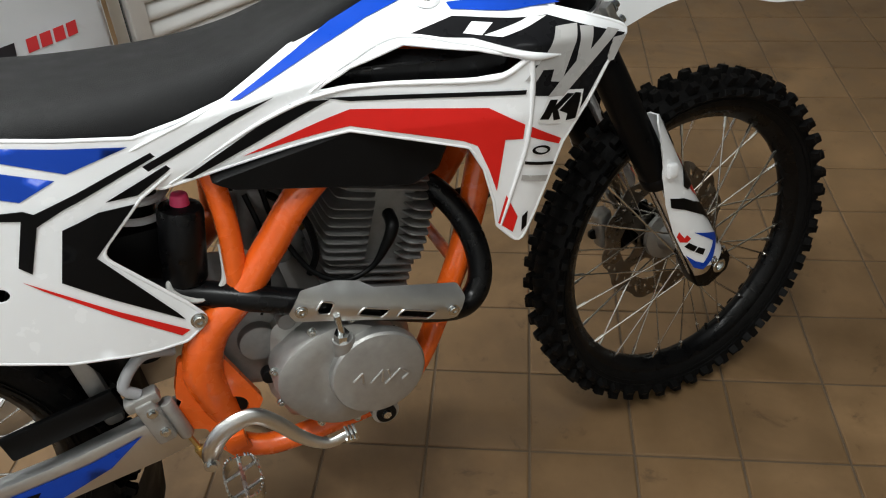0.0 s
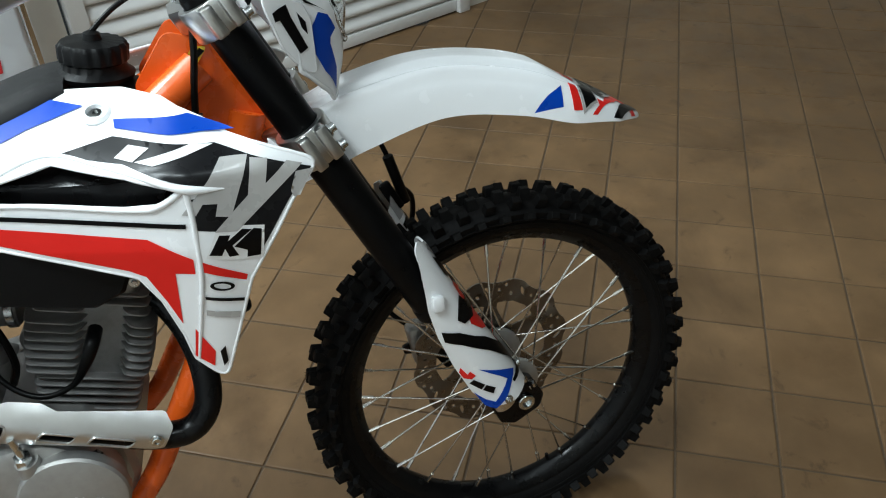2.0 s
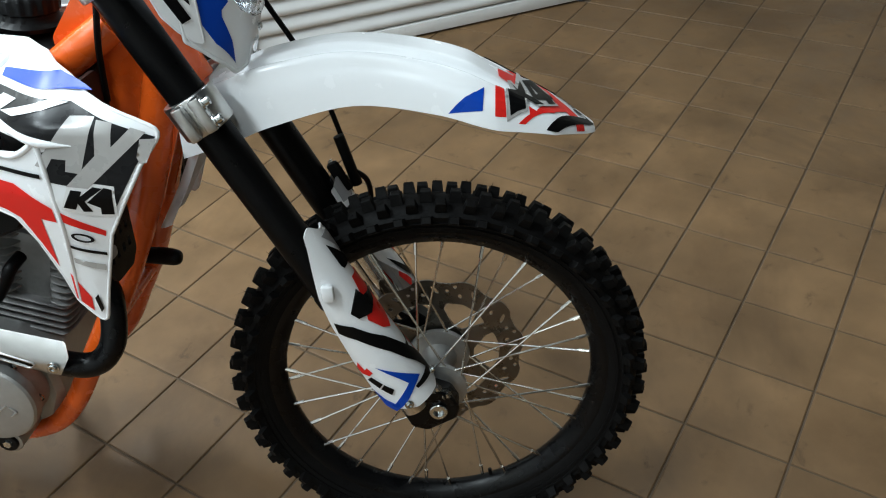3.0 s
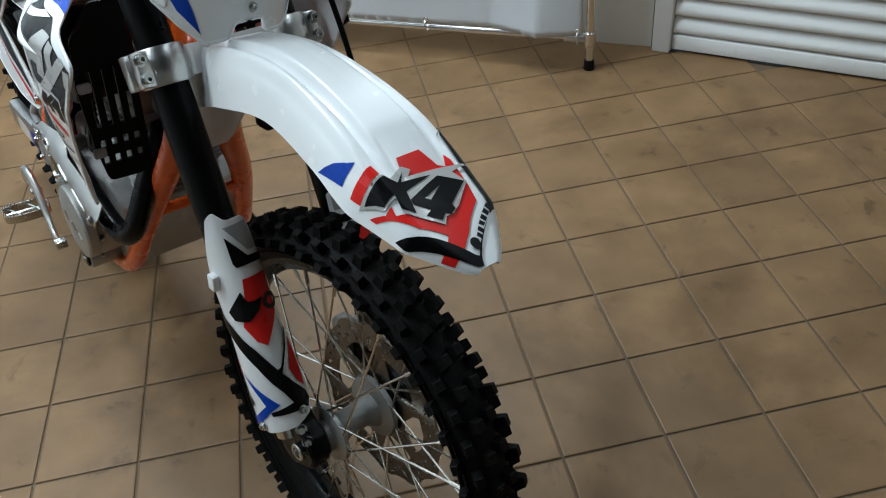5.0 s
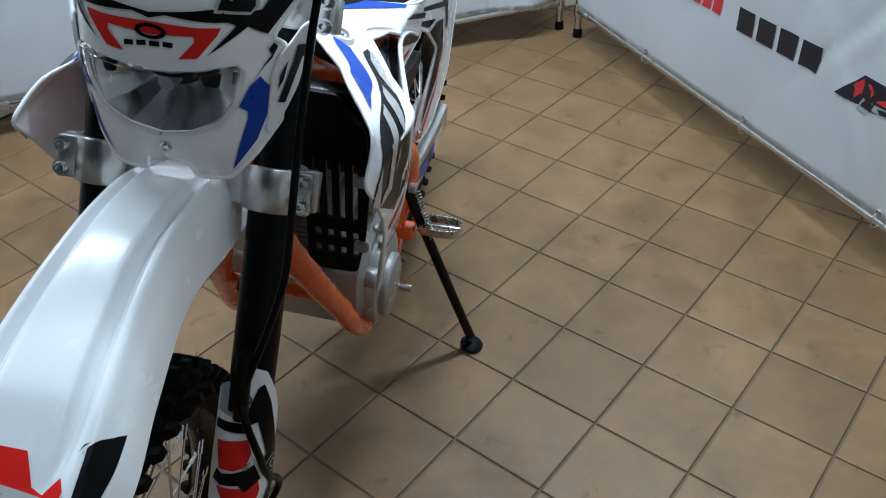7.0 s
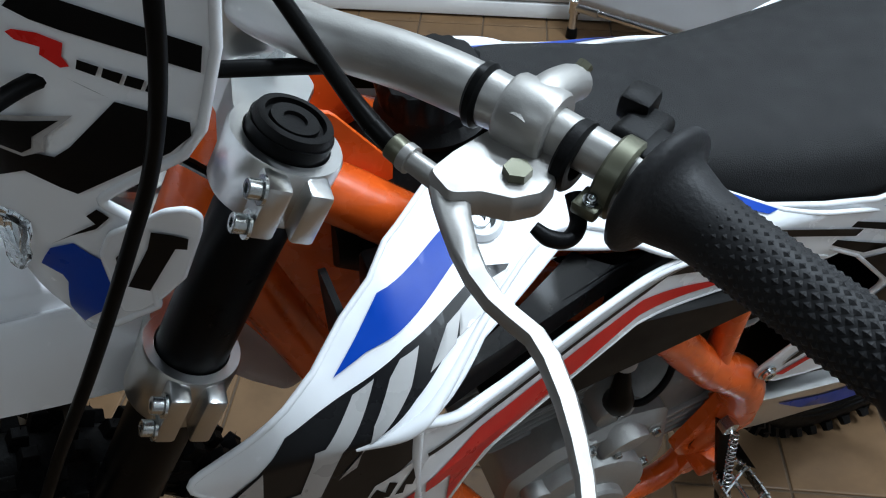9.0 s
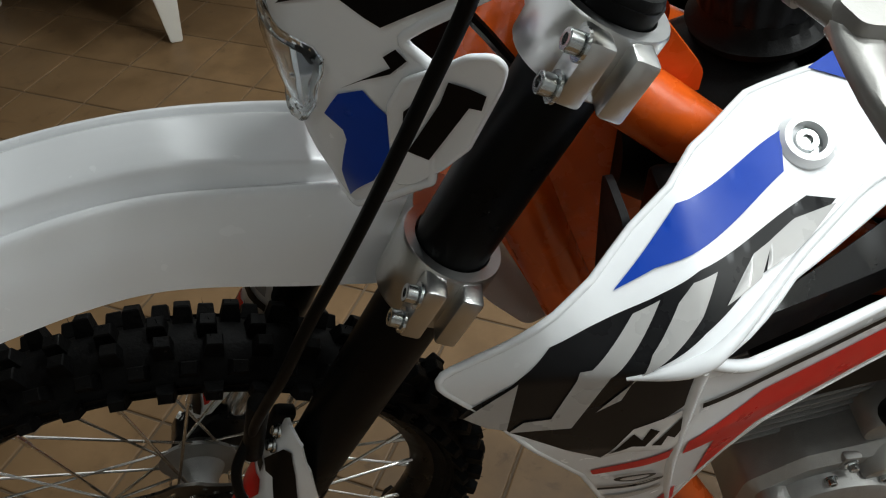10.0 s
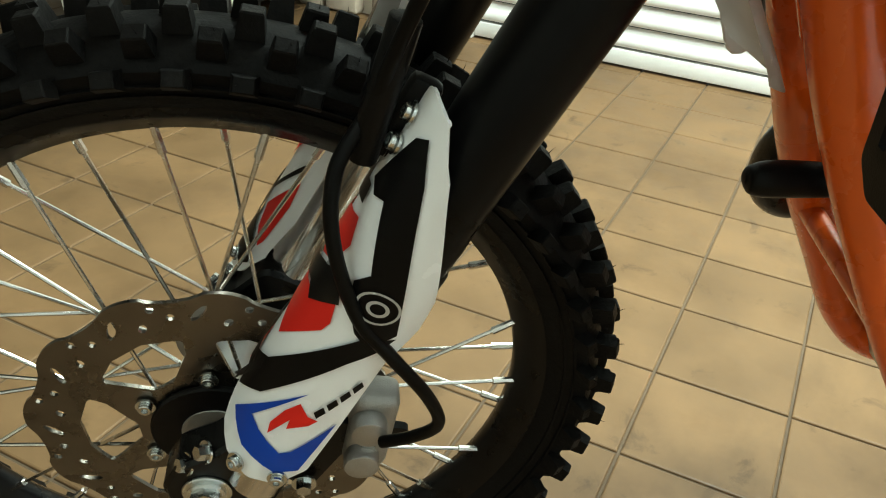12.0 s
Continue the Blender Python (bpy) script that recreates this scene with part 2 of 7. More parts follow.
def tube(bm, pts, r, seg=14, per=8, cap=True, flat=1.0, side=None):
    """A round tube along a smooth path; r is one radius or one for each given point; flat squeezes it across the side axis."""
    path = smooth_path(pts, per) if per > 1 else [Vector(p) for p in pts]
    n = len(path)
    if isinstance(r, (list, tuple)):
        rs = [x[0] for x in smooth_path([(v, 0, 0) for v in r], per)]
    else:
        rs = [r] * n
    rings, up = [], None
    for i, p in enumerate(path):
        d = (path[min(i + 1, n - 1)] - path[max(i - 1, 0)]).normalized()
        if side is not None:
            up = Vector(side)
        elif up is None:
            up = Vector((0, 0, 1)) if abs(d.z) < 0.9 else Vector((0, 1, 0))
        up = (up - d * up.dot(d)).normalized()
        w = d.cross(up)
        rings.append([bm.verts.new(p + rs[i] * (math.cos(a) * w + flat * math.sin(a) * up)) for a in
                      [2 * math.pi * k / seg for k in range(seg)]])
    for i in range(n - 1):
        for k in range(seg):
            bm.faces.new((rings[i][k], rings[i][(k + 1) % seg], rings[i + 1][(k + 1) % seg], rings[i + 1][k]))
    if cap:
        bm.faces.new(rings[0][::-1])
        bm.faces.new(rings[-1])


def loft(bm, rows, close=False, cap=False):
    """Skins rows of points of equal count."""
    vs = [[bm.verts.new(Vector(p)) for p in row] for row in rows]
    n = len(vs[0])
    for a, b in zip(vs, vs[1:]):
        for k in range(n if close else n - 1):
            j = (k + 1) % n
            bm.faces.new((a[k], a[j], b[j], b[k]))
    if cap and close:
        bm.faces.new(vs[0][::-1])
        bm.faces.new(vs[-1])
    return vs


def rounded(poly, r, seg=4):
    """A polygon with its corners rounded; r is one radius or one for each corner."""
    n, out = len(poly), []
    for i in range(n):
        p0, p, p1 = Vector(poly[i - 1]), Vector(poly[i]), Vector(poly[(i + 1) % n])
        rad = r[i] if isinstance(r, (list, tuple)) else r
        a, b = (p0 - p), (p1 - p)
        la, lb = a.length, b.length
        if rad <= 0 or la < 1e-6 or lb < 1e-6:
            out.append(tuple(p))
            continue
        ang = a.angle(b)
        if ang > 3.05:
            out.append(tuple(p))
            continue
        t = min(rad / math.tan(ang / 2), la * 0.45, lb * 0.45)
        q0, q1 = p + a / la * t, p + b / lb * t
        for k in range(seg + 1):
            s = k / seg
            out.append(tuple((1 - s) ** 2 * q0 + 2 * s * (1 - s) * p + s * s * q1))
    return out


def inside(pt, poly):
    x, y, hit = pt[0], pt[1], False
    n = len(poly)
    for i in range(n):
        x0, y0 = poly[i]
        x1, y1 = poly[i - 1]
        if (y0 > y) != (y1 > y) and x < (x1 - x0) * (y - y0) / (y1 - y0) + x0:
            hit = not hit
    return hit


def patch(bm, outline, func, res=0.012, holes=(), thick=0.0, into=None):
    """Fills a flat outline with a fine net and lays it on the surface func(a, b); thick gives it a back."""
    from mathutils.geometry import delaunay_2d_cdt
    pts, edges = [], []
    for loop in (outline, *holes):
        fine = []
        for i, p in enumerate(loop):
            q = loop[(i + 1) % len(loop)]
            k = max(1, int(math.dist(p, q) / res))
            fine += [(p[0] + (q[0] - p[0]) * s / k, p[1] + (q[1] - p[1]) * s / k) for s in range(k)]
        start = len(pts)
        pts += fine
        edges += [(start + i, start + (i + 1) % len(fine)) for i in range(len(fine))]
    xs, ys = [p[0] for p in outline], [p[1] for p in outline]
    border = list(pts)
    y, odd = min(ys) + res / 2, 0
    while y < max(ys):
        x = min(xs) + res * (0.5 if odd else 0.0)
        while x < max(xs):
            if inside((x, y), outline) and not any(inside((x, y), h) for h in holes):
                if min((bx - x) ** 2 + (by - y) ** 2 for bx, by in border) > (0.45 * res) ** 2:
                    pts.append((x, y))
            x += res
        y += res * 0.87
        odd ^= 1
    vco, _, tris, *_ = delaunay_2d_cdt([Vector(p) for p in pts], edges, [], 0, 1e-6)
    vs = [bm.verts.new(func(v[0], v[1])) for v in vco]
    faces = []
    for t in tris:
        c = (sum(vco[i][0] for i in t) / 3, sum(vco[i][1] for i in t) / 3)
        if inside(c, outline) and not any(inside(c, h) for h in holes):
            faces.append(bm.faces.new([vs[i] for i in t]))
    for v in vs:
        if not v.link_faces:
            bm.verts.remove(v)
    if thick:
        bmesh.ops.recalc_face_normals(bm, faces=faces)
        live = [v for v in vs if v.is_valid and v.link_faces]
        nrm = {}
        for v in live:
            n = Vector((0, 0, 0))
            for fc in v.link_faces:
                n += fc.normal
            n.normalize()
            if into is not None:
                way = into(v.co) if callable(into) else Vector(into)
                if n.dot(way) > 0:
                    n = -n
            nrm[v] = n
        back = {v: bm.verts.new(v.co - nrm[v] * thick) for v in live}
        rim = [e for e in {e for fc in faces for e in fc.edges} if len(e.link_faces) == 1]
        for fc in faces:
            bm.faces.new([back[v] for v in reversed(fc.verts)])
        for e in rim:
            a, b = e.verts
            bm.faces.new((a, b, back[b], back[a]))
    return faces


def hexbolt(bm, at, axis, r=0.006, h=0.005, washer=True, socket=False):
    axis = Vector(axis).normalized()
    at = Vector(at)
    if washer:
        rod(bm, at, at + axis * 0.0018, r * 1.45, seg=18)
    if socket:
        ring(bm, at + axis * (0.0018 + h / 2), axis, r, r * 0.5, h, seg=16, bevel=0.0006)
        rod(bm, at + axis * 0.0018, at + axis * (0.0018 + h * 0.4), r * 0.52, seg=6)
    else:
        rod(bm, at + axis * 0.0018, at + axis * (0.0018 + h), r, r * 0.92, seg=6)


# ---- setting ----
TILE_SIZE = 0.208
CEIL_Z = 2.9
# corners of the room, in order
C1, C2, C3, C4, C5, C6 = (2.75, -0.445), (0.815, 1.085), (-1.40, 2.42), (-2.56, 0.80), (-2.56, -6.2), (2.75, -6.2)
ROOM = [C1, C2, C3, C4, C5, C6]


def wall_piece(name, a, b, z0=0.0, z1=CEIL_Z, thick=0.12, label="", material=None):
    a, b = Vector((*a, 0)), Vector((*b, 0))
    d = (b - a).normalized()
    out = Vector((d.y, -d.x, 0))
    if out.dot(((a + b) / 2) - Vector((0, -0.8, 0))) < 0:
        out = -out
    bm = bmesh.new()
    m = Matrix.Translation((a + b) / 2 + out * thick / 2 + Vector((0, 0, (z0 + z1) / 2))) @ Matrix.Rotation(math.atan2(d.y, d.x), 4, "Z")
    box(bm, ((b - a).length, thick, z1 - z0), m)
    ob = part(name, bm, material or WALL_PAINT, smooth=False)
    return tagged(ob, label or "plain cream painted plaster wall", "wall", kind="structure")


def along(a, b, s, off=0.0, z=0.0):
    """A point s metres from a towards b, off metres into the room."""
    a, b = Vector((*a, 0)), Vector((*b, 0))
    d = (b - a).normalized()
    inn = Vector((-d.y, d.x, 0))
    if inn.dot(Vector((-0.3, -0.6, 0)) - a) < 0:
        inn = -inn
    return a + d * s + inn * off + Vector((0, 0, z))


def louvre_door(name, a, b, height, pitch, label, jamb=0.06):
    """A door of sloping white slats between two jambs."""
    A, Bp = Vector((*a, 0)), Vector((*b, 0))
    length = (Bp - A).length
    d = (Bp - A).normalized()
    inn = (along(a, b, 0, 1) - A)
    bm = bmesh.new()
    rot = Matrix.Rotation(math.atan2(d.y, d.x), 4, "Z")
    for s in (jamb / 2, length - jamb / 2):
        box(bm, (jamb, 0.05, height), Matrix.Translation(A + d * s + inn * 0.01 + Vector((0, 0, height / 2))) @ rot, 0.006)
    door = part(name, bm, SHUTTER_PAINT)
    tagged(door, label, "louvred door", kind="structure")
    # bottom rail
    bm = bmesh.new()
    box(bm, (length - 2 * jamb - 0.004, 0.03, 0.05), Matrix.Translation(A + d * length / 2 + Vector((0, 0, 0.033))) @ rot, 0.004)
    part("bottom_rail", bm, SHUTTER_PAINT, door)
    sign = 1 if (rot @ Vector((0, 1, 0))).dot(inn) > 0 else -1
    prof = [(-0.012, 0.0), (0.010, 0.006), (0.016, 0.016), (0.014, 0.030), (-0.004, pitch * 0.92), (-0.012, pitch * 0.96), (-0.014, pitch * 0.9)]
    bm = bmesh.new()
    rows = []
    for e in (-1, 1):
        rows.append([Vector((e * (length / 2 - jamb - 0.003), sign * y, z)) for y, z in prof])
    loft(bm, rows, close=True, cap=True)
    me = mesh_of("slat", bm, SHUTTER_PAINT, angle=50)
    z = 0.060
    while z < height - 0.1:
        shared("slat", me, door, Matrix.Translation(A + d * length / 2 + Vector((0, 0, z))) @ rot)
        z += pitch
    return door


bm = bmesh.new()
loft(bm, [[(x, y, -0.12) for x, y in ROOM], [(x, y, -0.004) for x, y in ROOM]], close=True, cap=True)
floor = tagged(part("floor", bm, GROUT, smooth=False), "brown ceramic tiled floor with darker recessed joints", "floor", kind="structure")

bm = bmesh.new()
f = bm.faces.new([bm.verts.new((x * 1.05, y * 1.05, CEIL_Z)) for x, y in ROOM])
bmesh.ops.solidify(bm, geom=[f], thickness=0.1)
tagged(part("ceiling", bm, CEIL_PAINT, smooth=False), "plain white painted ceiling", "ceiling", kind="structure")

# a housing for each tube, the added fill included; none comes into view
for i, row in enumerate(LAMPS):
    bm = bmesh.new()
    box(bm, (1.26, 0.17, 0.035), pose(row[0], row[1], CEIL_Z - 0.0175, 0, 0, row[3]), 0.008)
    tagged(part("ceiling_light", bm, CEIL_PAINT), "unseen white fluorescent ceiling fitting over the tiled floor", "ceiling light", group="ceiling lights")

# diagonal side with the louvred door
door_a, door_b = along(C2, C1, 0.0)[:2], along(C2, C1, 1.62)[:2]
wall_piece("wall_east", along(C2, C1, 1.62)[:2], C1)
wall_piece("wall_over_door", door_a, door_b, 2.1, CEIL_Z)
louvre_door("door_1", along(C2, C1, -0.02)[:2], door_b, 2.1, 0.062, "white louvred shutter door, closed, down to the tiled floor")
wall_piece("wall_north", along(C2, C3, 0.03)[:2], C3)
wall_piece("wall_northwest", C3, C4)
wall_piece("wall_west", C4, (-2.56, 0.72))
louvre_door("door_2", (-2.555, -1.27), (-2.555, 0.72), 2.1, 0.070, "white slatted shutter door, closed, down to the tiled floor")
wall_piece("wall_over_door.001", (-2.56, -1.27), (-2.56, 0.72), 2.1, CEIL_Z)
wall_piece("wall_southwest", (-2.56, -1.27), C5)
# unseen walls, set far south to cut the light bounced onto the bike
wall_piece("wall_south", C5, C6)
wall_piece("wall_southeast", C6, C1)

# ---- motorcycle: shared shapes ----

def lerp_table(x, table):
    """Straight lines between (x, value) pairs, in rising order of x."""
    if x <= table[0][0]:
        return table[0][1]
    for (x0, y0), (x1, y1) in zip(table, table[1:]):
        if x <= x1:
            return y0 + (y1 - y0) * (x - x0) / (x1 - x0)
    return table[-1][1]


def curve_table(x, table):
    """A smooth curve through (x, value) pairs, in rising order of x."""
    n = len(table)
    if x <= table[0][0]:
        return table[0][1]
    if x >= table[-1][0]:
        return table[-1][1]
    i = max(k for k in range(n - 1) if table[k][0] <= x)
    (x0, y0), (x1, y1) = table[i], table[i + 1]
    h = x1 - x0
    m0 = (y1 - table[i - 1][1]) / (x1 - table[i - 1][0]) if i > 0 else (y1 - y0) / h
    m1 = (table[i + 2][1] - y0) / (table[i + 2][0] - x0) if i + 2 < n else (y1 - y0) / h
    t = (x - x0) / h
    return (2 * t ** 3 - 3 * t * t + 1) * y0 + (t ** 3 - 2 * t * t + t) * h * m0 + (3 * t * t - 2 * t ** 3) * y1 + (t ** 3 - t * t) * h * m1


def shroud_half(x, z):
    """Half the bike's width at the shroud."""
    w = curve_table(x, [(-0.95, 0.138), (-0.75, 0.145), (-0.68, 0.152), (-0.60, 0.174), (-0.50, 0.206), (-0.43, 0.226), (-0.38, 0.222), (-0.27, 0.212)])
    zc = curve_table(x, [(-0.95, 0.845), (-0.75, 0.870), (-0.60, 0.885), (-0.42, 0.888), (-0.27, 0.873)])
    over = z - zc
    steep = curve_table(x, [(-0.60, 2.5), (-0.50, 2.5), (-0.437, 2.1), (-0.41, 2.05), (-0.374, 1.7), (-0.34, 0.85), (-0.28, 0.4)])
    roll = steep * over * over / (over + 0.02) if over > 0 else 0.0
    low = 0.16 * max(0.0, 0.80 - z)
    return max(w - roll - low, 0.022)


def panel_half(x, z):
    """Half the bike's width at the side panel under the seat."""
    w = lerp_table(x, [(-1.40, 0.120), (-1.15, 0.150), (-1.00, 0.152), (-0.88, 0.138), (-0.78, 0.128)])
    return w - 0.10 * max(0.0, z - 0.80)

# ---- motorcycle ----
BIKE_AT = Vector((-0.4016, -0.5112, 0.0))
HEADING, LEAN = radians(27.1), radians(6.7)
left = Vector((math.cos(HEADING) * math.cos(LEAN), math.sin(HEADING) * math.cos(LEAN), -math.sin(LEAN)))
ahead = Vector((math.sin(HEADING), -math.cos(HEADING), 0))
upward = ahead.cross(left)
BIKE = Matrix.Translation(BIKE_AT) @ Matrix((ahead, left, upward)).transposed().to_4x4()

bike = new("motorcycle")
bike.empty_display_size = 0.2
bike.matrix_world = BIKE
tagged(bike, "white off-road motorcycle with orange frame leaning on its side stand", "motorcycle")

AXLE = Vector((-0.003, 0, 0.342))
RAKE = radians(26)
FWD = Vector((math.cos(RAKE), 0, math.sin(RAKE)))
UPF = Vector((-math.sin(RAKE), 0, math.cos(RAKE)))
FORK_BASE = Matrix.Translation(AXLE) @ Matrix((FWD, Vector((0, 1, 0)), UPF)).transposed().to_4x4()
STEER = FORK_BASE @ Matrix.Translation((-0.052, 0, 0)) @ Matrix.Rotation(radians(5.5), 4, "Z") @ Matrix.Translation((0.052, 0, 0)) @ FORK_BASE.inverted()


def fk(d, y, s):
    """A point of the fork: d ahead of the axle, y to the left, s up along the legs."""
    return AXLE + FWD * d + UPF * s + Vector((0, y, 0))


def steered(ob):
    ob.matrix_basis = STEER
    return ob


def bolts(name, parent, rows, material=None, label=""):
    """Bolts, each a part of its own; rows of place, axis, radius, height and whether it has a socket."""
    for at, axis, r, h, socket in rows:
        bm = bmesh.new()
        hexbolt(bm, at, axis, r, h, socket=socket)
        part(name, bm, material or GALV, parent, label)


# -- wheels --


def tyre_mesh(radius, half, rim_r, count, name, shoulder=0.030):
    """A knobbly tyre round the y axis."""
    bm = bmesh.new()
    turn = Matrix.Rotation(radians(-90), 4, "X")
    body = radius - 0.013
    prof = [(rim_r, -half * 0.52), (rim_r + 0.012, -half * 0.74), (rim_r + 0.035, -half * 0.93), (body - 0.022, -half * 0.86),
            (body - 0.007, -half * 0.55), (body, 0), (body - 0.007, half * 0.55), (body - 0.022, half * 0.86),
            (rim_r + 0.035, half * 0.93), (rim_r + 0.012, half * 0.74), (rim_r, half * 0.52)]
    prof = [(p.x, p.y) for p in smooth_path([(a, b, 0) for a, b in prof], 3)]
    spin(bm, prof, turn, 120)
    # knobs
    rnd = random.Random(4)
    rows = ((0.0125, 0.0, 0.0, 0.0175, 0.0145, 0.0), (0.031, 0.5, 0.0055, 0.0170, 0.0135, 0.5), (0.044, 0.0, 0.021, 0.0165, 0.0125, 1.05))
    for k in range(count):
        for y, off, drop, lng, wid, tilt in rows:
            for sgn in (-1, 1):
                a = 2 * math.pi * (k + off + (0.12 if sgn > 0 else 0)) / count
                yy = y * half / 0.048
                tl = tilt * sgn
                r = body - drop - 0.003
                m = (Matrix.Rotation(-a, 4, "Y") @ Matrix.Translation((0, sgn * yy, r)) @ Matrix.Rotation(-tl, 4, "X")
                     @ Matrix.Translation((0, 0, 0.0085)))
                top = [(-lng / 2 * 0.86, -wid / 2 * 0.86), (lng / 2 * 0.86, -wid / 2 * 0.86), (lng / 2 * 0.86, wid / 2 * 0.86), (-lng / 2 * 0.86, wid / 2 * 0.86)]
                h = (0.0085 if tilt < 1 else 0.0055) + rnd.uniform(-0.0006, 0.0006)
                lo = [bm.verts.new(m @ Vector((x / 0.8, w / 0.8, -0.0095))) for x, w in top]
                hi = [bm.verts.new(m @ Vector((x, w, h - 0.0012))) for x, w in top]
                tp = [bm.verts.new(m @ Vector((x * 0.86, w * 0.84, h))) for x, w in top]
                for i in range(4):
                    j = (i + 1) % 4
                    bm.faces.new((lo[i], lo[j], hi[j], hi[i]))
                    bm.faces.new((hi[i], hi[j], tp[j], tp[i]))
                bm.faces.new(tp)
                # moulding hairs left on the new rubber
                if rnd.random() < 0.55:
                    x, w = rnd.uniform(-0.3, 0.3) * lng, rnd.uniform(-0.3, 0.3) * wid
                    tip = m @ Vector((x + 0.001, w, h + rnd.uniform(0.004, 0.008)))
                    base = [bm.verts.new(m @ Vector((x + 0.0005 * math.cos(q), w + 0.0005 * math.sin(q), h - 0.0003))) for q in (0, 2.1, 4.2)]
                    tv = bm.verts.new(tip)
                    for i in range(3):
                        bm.faces.new((base[i], base[(i + 1) % 3], tv))
    # raised side lettering bands and bead lines
    for sgn in (-1, 1):
        for rr, hh in ((rim_r + 0.016, half * 0.80), (rim_r + 0.024, half * 0.885)):
            spin(bm, [(rr - 0.0012, sgn * (hh - 0.003)), (rr - 0.001, sgn * (hh + 0.0012)), (rr + 0.001, sgn * (hh + 0.0022)), (rr + 0.0012, sgn * (hh - 0.003))], turn, 120)
    return mesh_of(name, bm, RUBBER, angle=28)


def wheel(name, centre, radius, half, rim_r, knobs, m, spokes=36, disc=None, label=""):
    turn = Matrix.Rotation(radians(-90), 4, "X")
    bm = bmesh.new()
    w = half * 0.55
    prof = [(rim_r - 0.024, 0), (rim_r - 0.0225, w * 0.35), (rim_r - 0.010, w * 0.75), (rim_r - 0.004, w * 1.0), (rim_r + 0.007, w * 1.04), (rim_r + 0.008, w * 0.90),
            (rim_r - 0.001, w * 0.86), (rim_r - 0.014, 0)]
    prof = prof + [(r, -h) for r, h in prof[-2:0:-1]]
    spin(bm, prof, turn, 120)
    rim = part(name, bm, BLACK_PAINT, bike, label, angle=50)
    rim.matrix_basis = m @ Matrix.Translation(centre)
    ty = new("tyre", tyre_mesh(radius, half, rim_r, knobs, "tyre"))
    ty.parent = rim
    # hub
    bm = bmesh.new()
    prof = [(0.010, -0.062), (0.026, -0.062), (0.027, -0.052), (0.046, -0.047), (0.048, -0.041), (0.030, -0.034), (0.0225, -0.018), (0.021, 0.0),
            (0.0225, 0.018), (0.032, 0.034), (0.052, 0.040), (0.054, 0.048), (0.030, 0.053), (0.027, 0.064), (0.010, 0.064)]
    spin(bm, prof, turn, 40)
    part("hub", bm, CAST, rim, "grey cast hub", angle=35)
    # spokes, laced across one another
    half_n = spokes // 2
    bm = bmesh.new()
    rod(bm, (0, 0, 0), (0, 0, 1), 0.0018, seg=7)
    rod(bm, (0, 0, 0.90), (0, 0, 1.0), 0.0034, 0.003, seg=7)
    spoke_me = mesh_of("spoke", bm, SPOKE_STEEL)
    for k in range(spokes):
        sgn = 1 if k % 2 else -1
        pair = k // 2
        a_h = 2 * math.pi * pair / half_n + (0.06 if sgn > 0 else 0.23)
        swing = radians(62) * (1 if pair % 2 else -1)
        a_r = a_h + swing * 0.62
        p = Vector((0.045 * math.cos(a_h), sgn * 0.045, 0.045 * math.sin(a_h)))
        q = Vector(((rim_r - 0.019) * math.cos(a_r), sgn * 0.006, (rim_r - 0.019) * math.sin(a_r)))
        d = q - p
        rot = d.to_track_quat("Z", "Y").to_matrix().to_4x4()
        shared("spoke", spoke_me, rim, Matrix.Translation(p) @ rot @ Matrix.Diagonal((1, 1, d.length, 1)))
    if disc:
        brake_disc(rim, *disc)
    # valve
    bm = bmesh.new()
    rod(bm, (0.08, 0, -(rim_r - 0.05)), (0.085, 0, -(rim_r - 0.012)), 0.0035, seg=10)
    part("valve", bm, BLACK_PLASTIC, rim)
    return rim


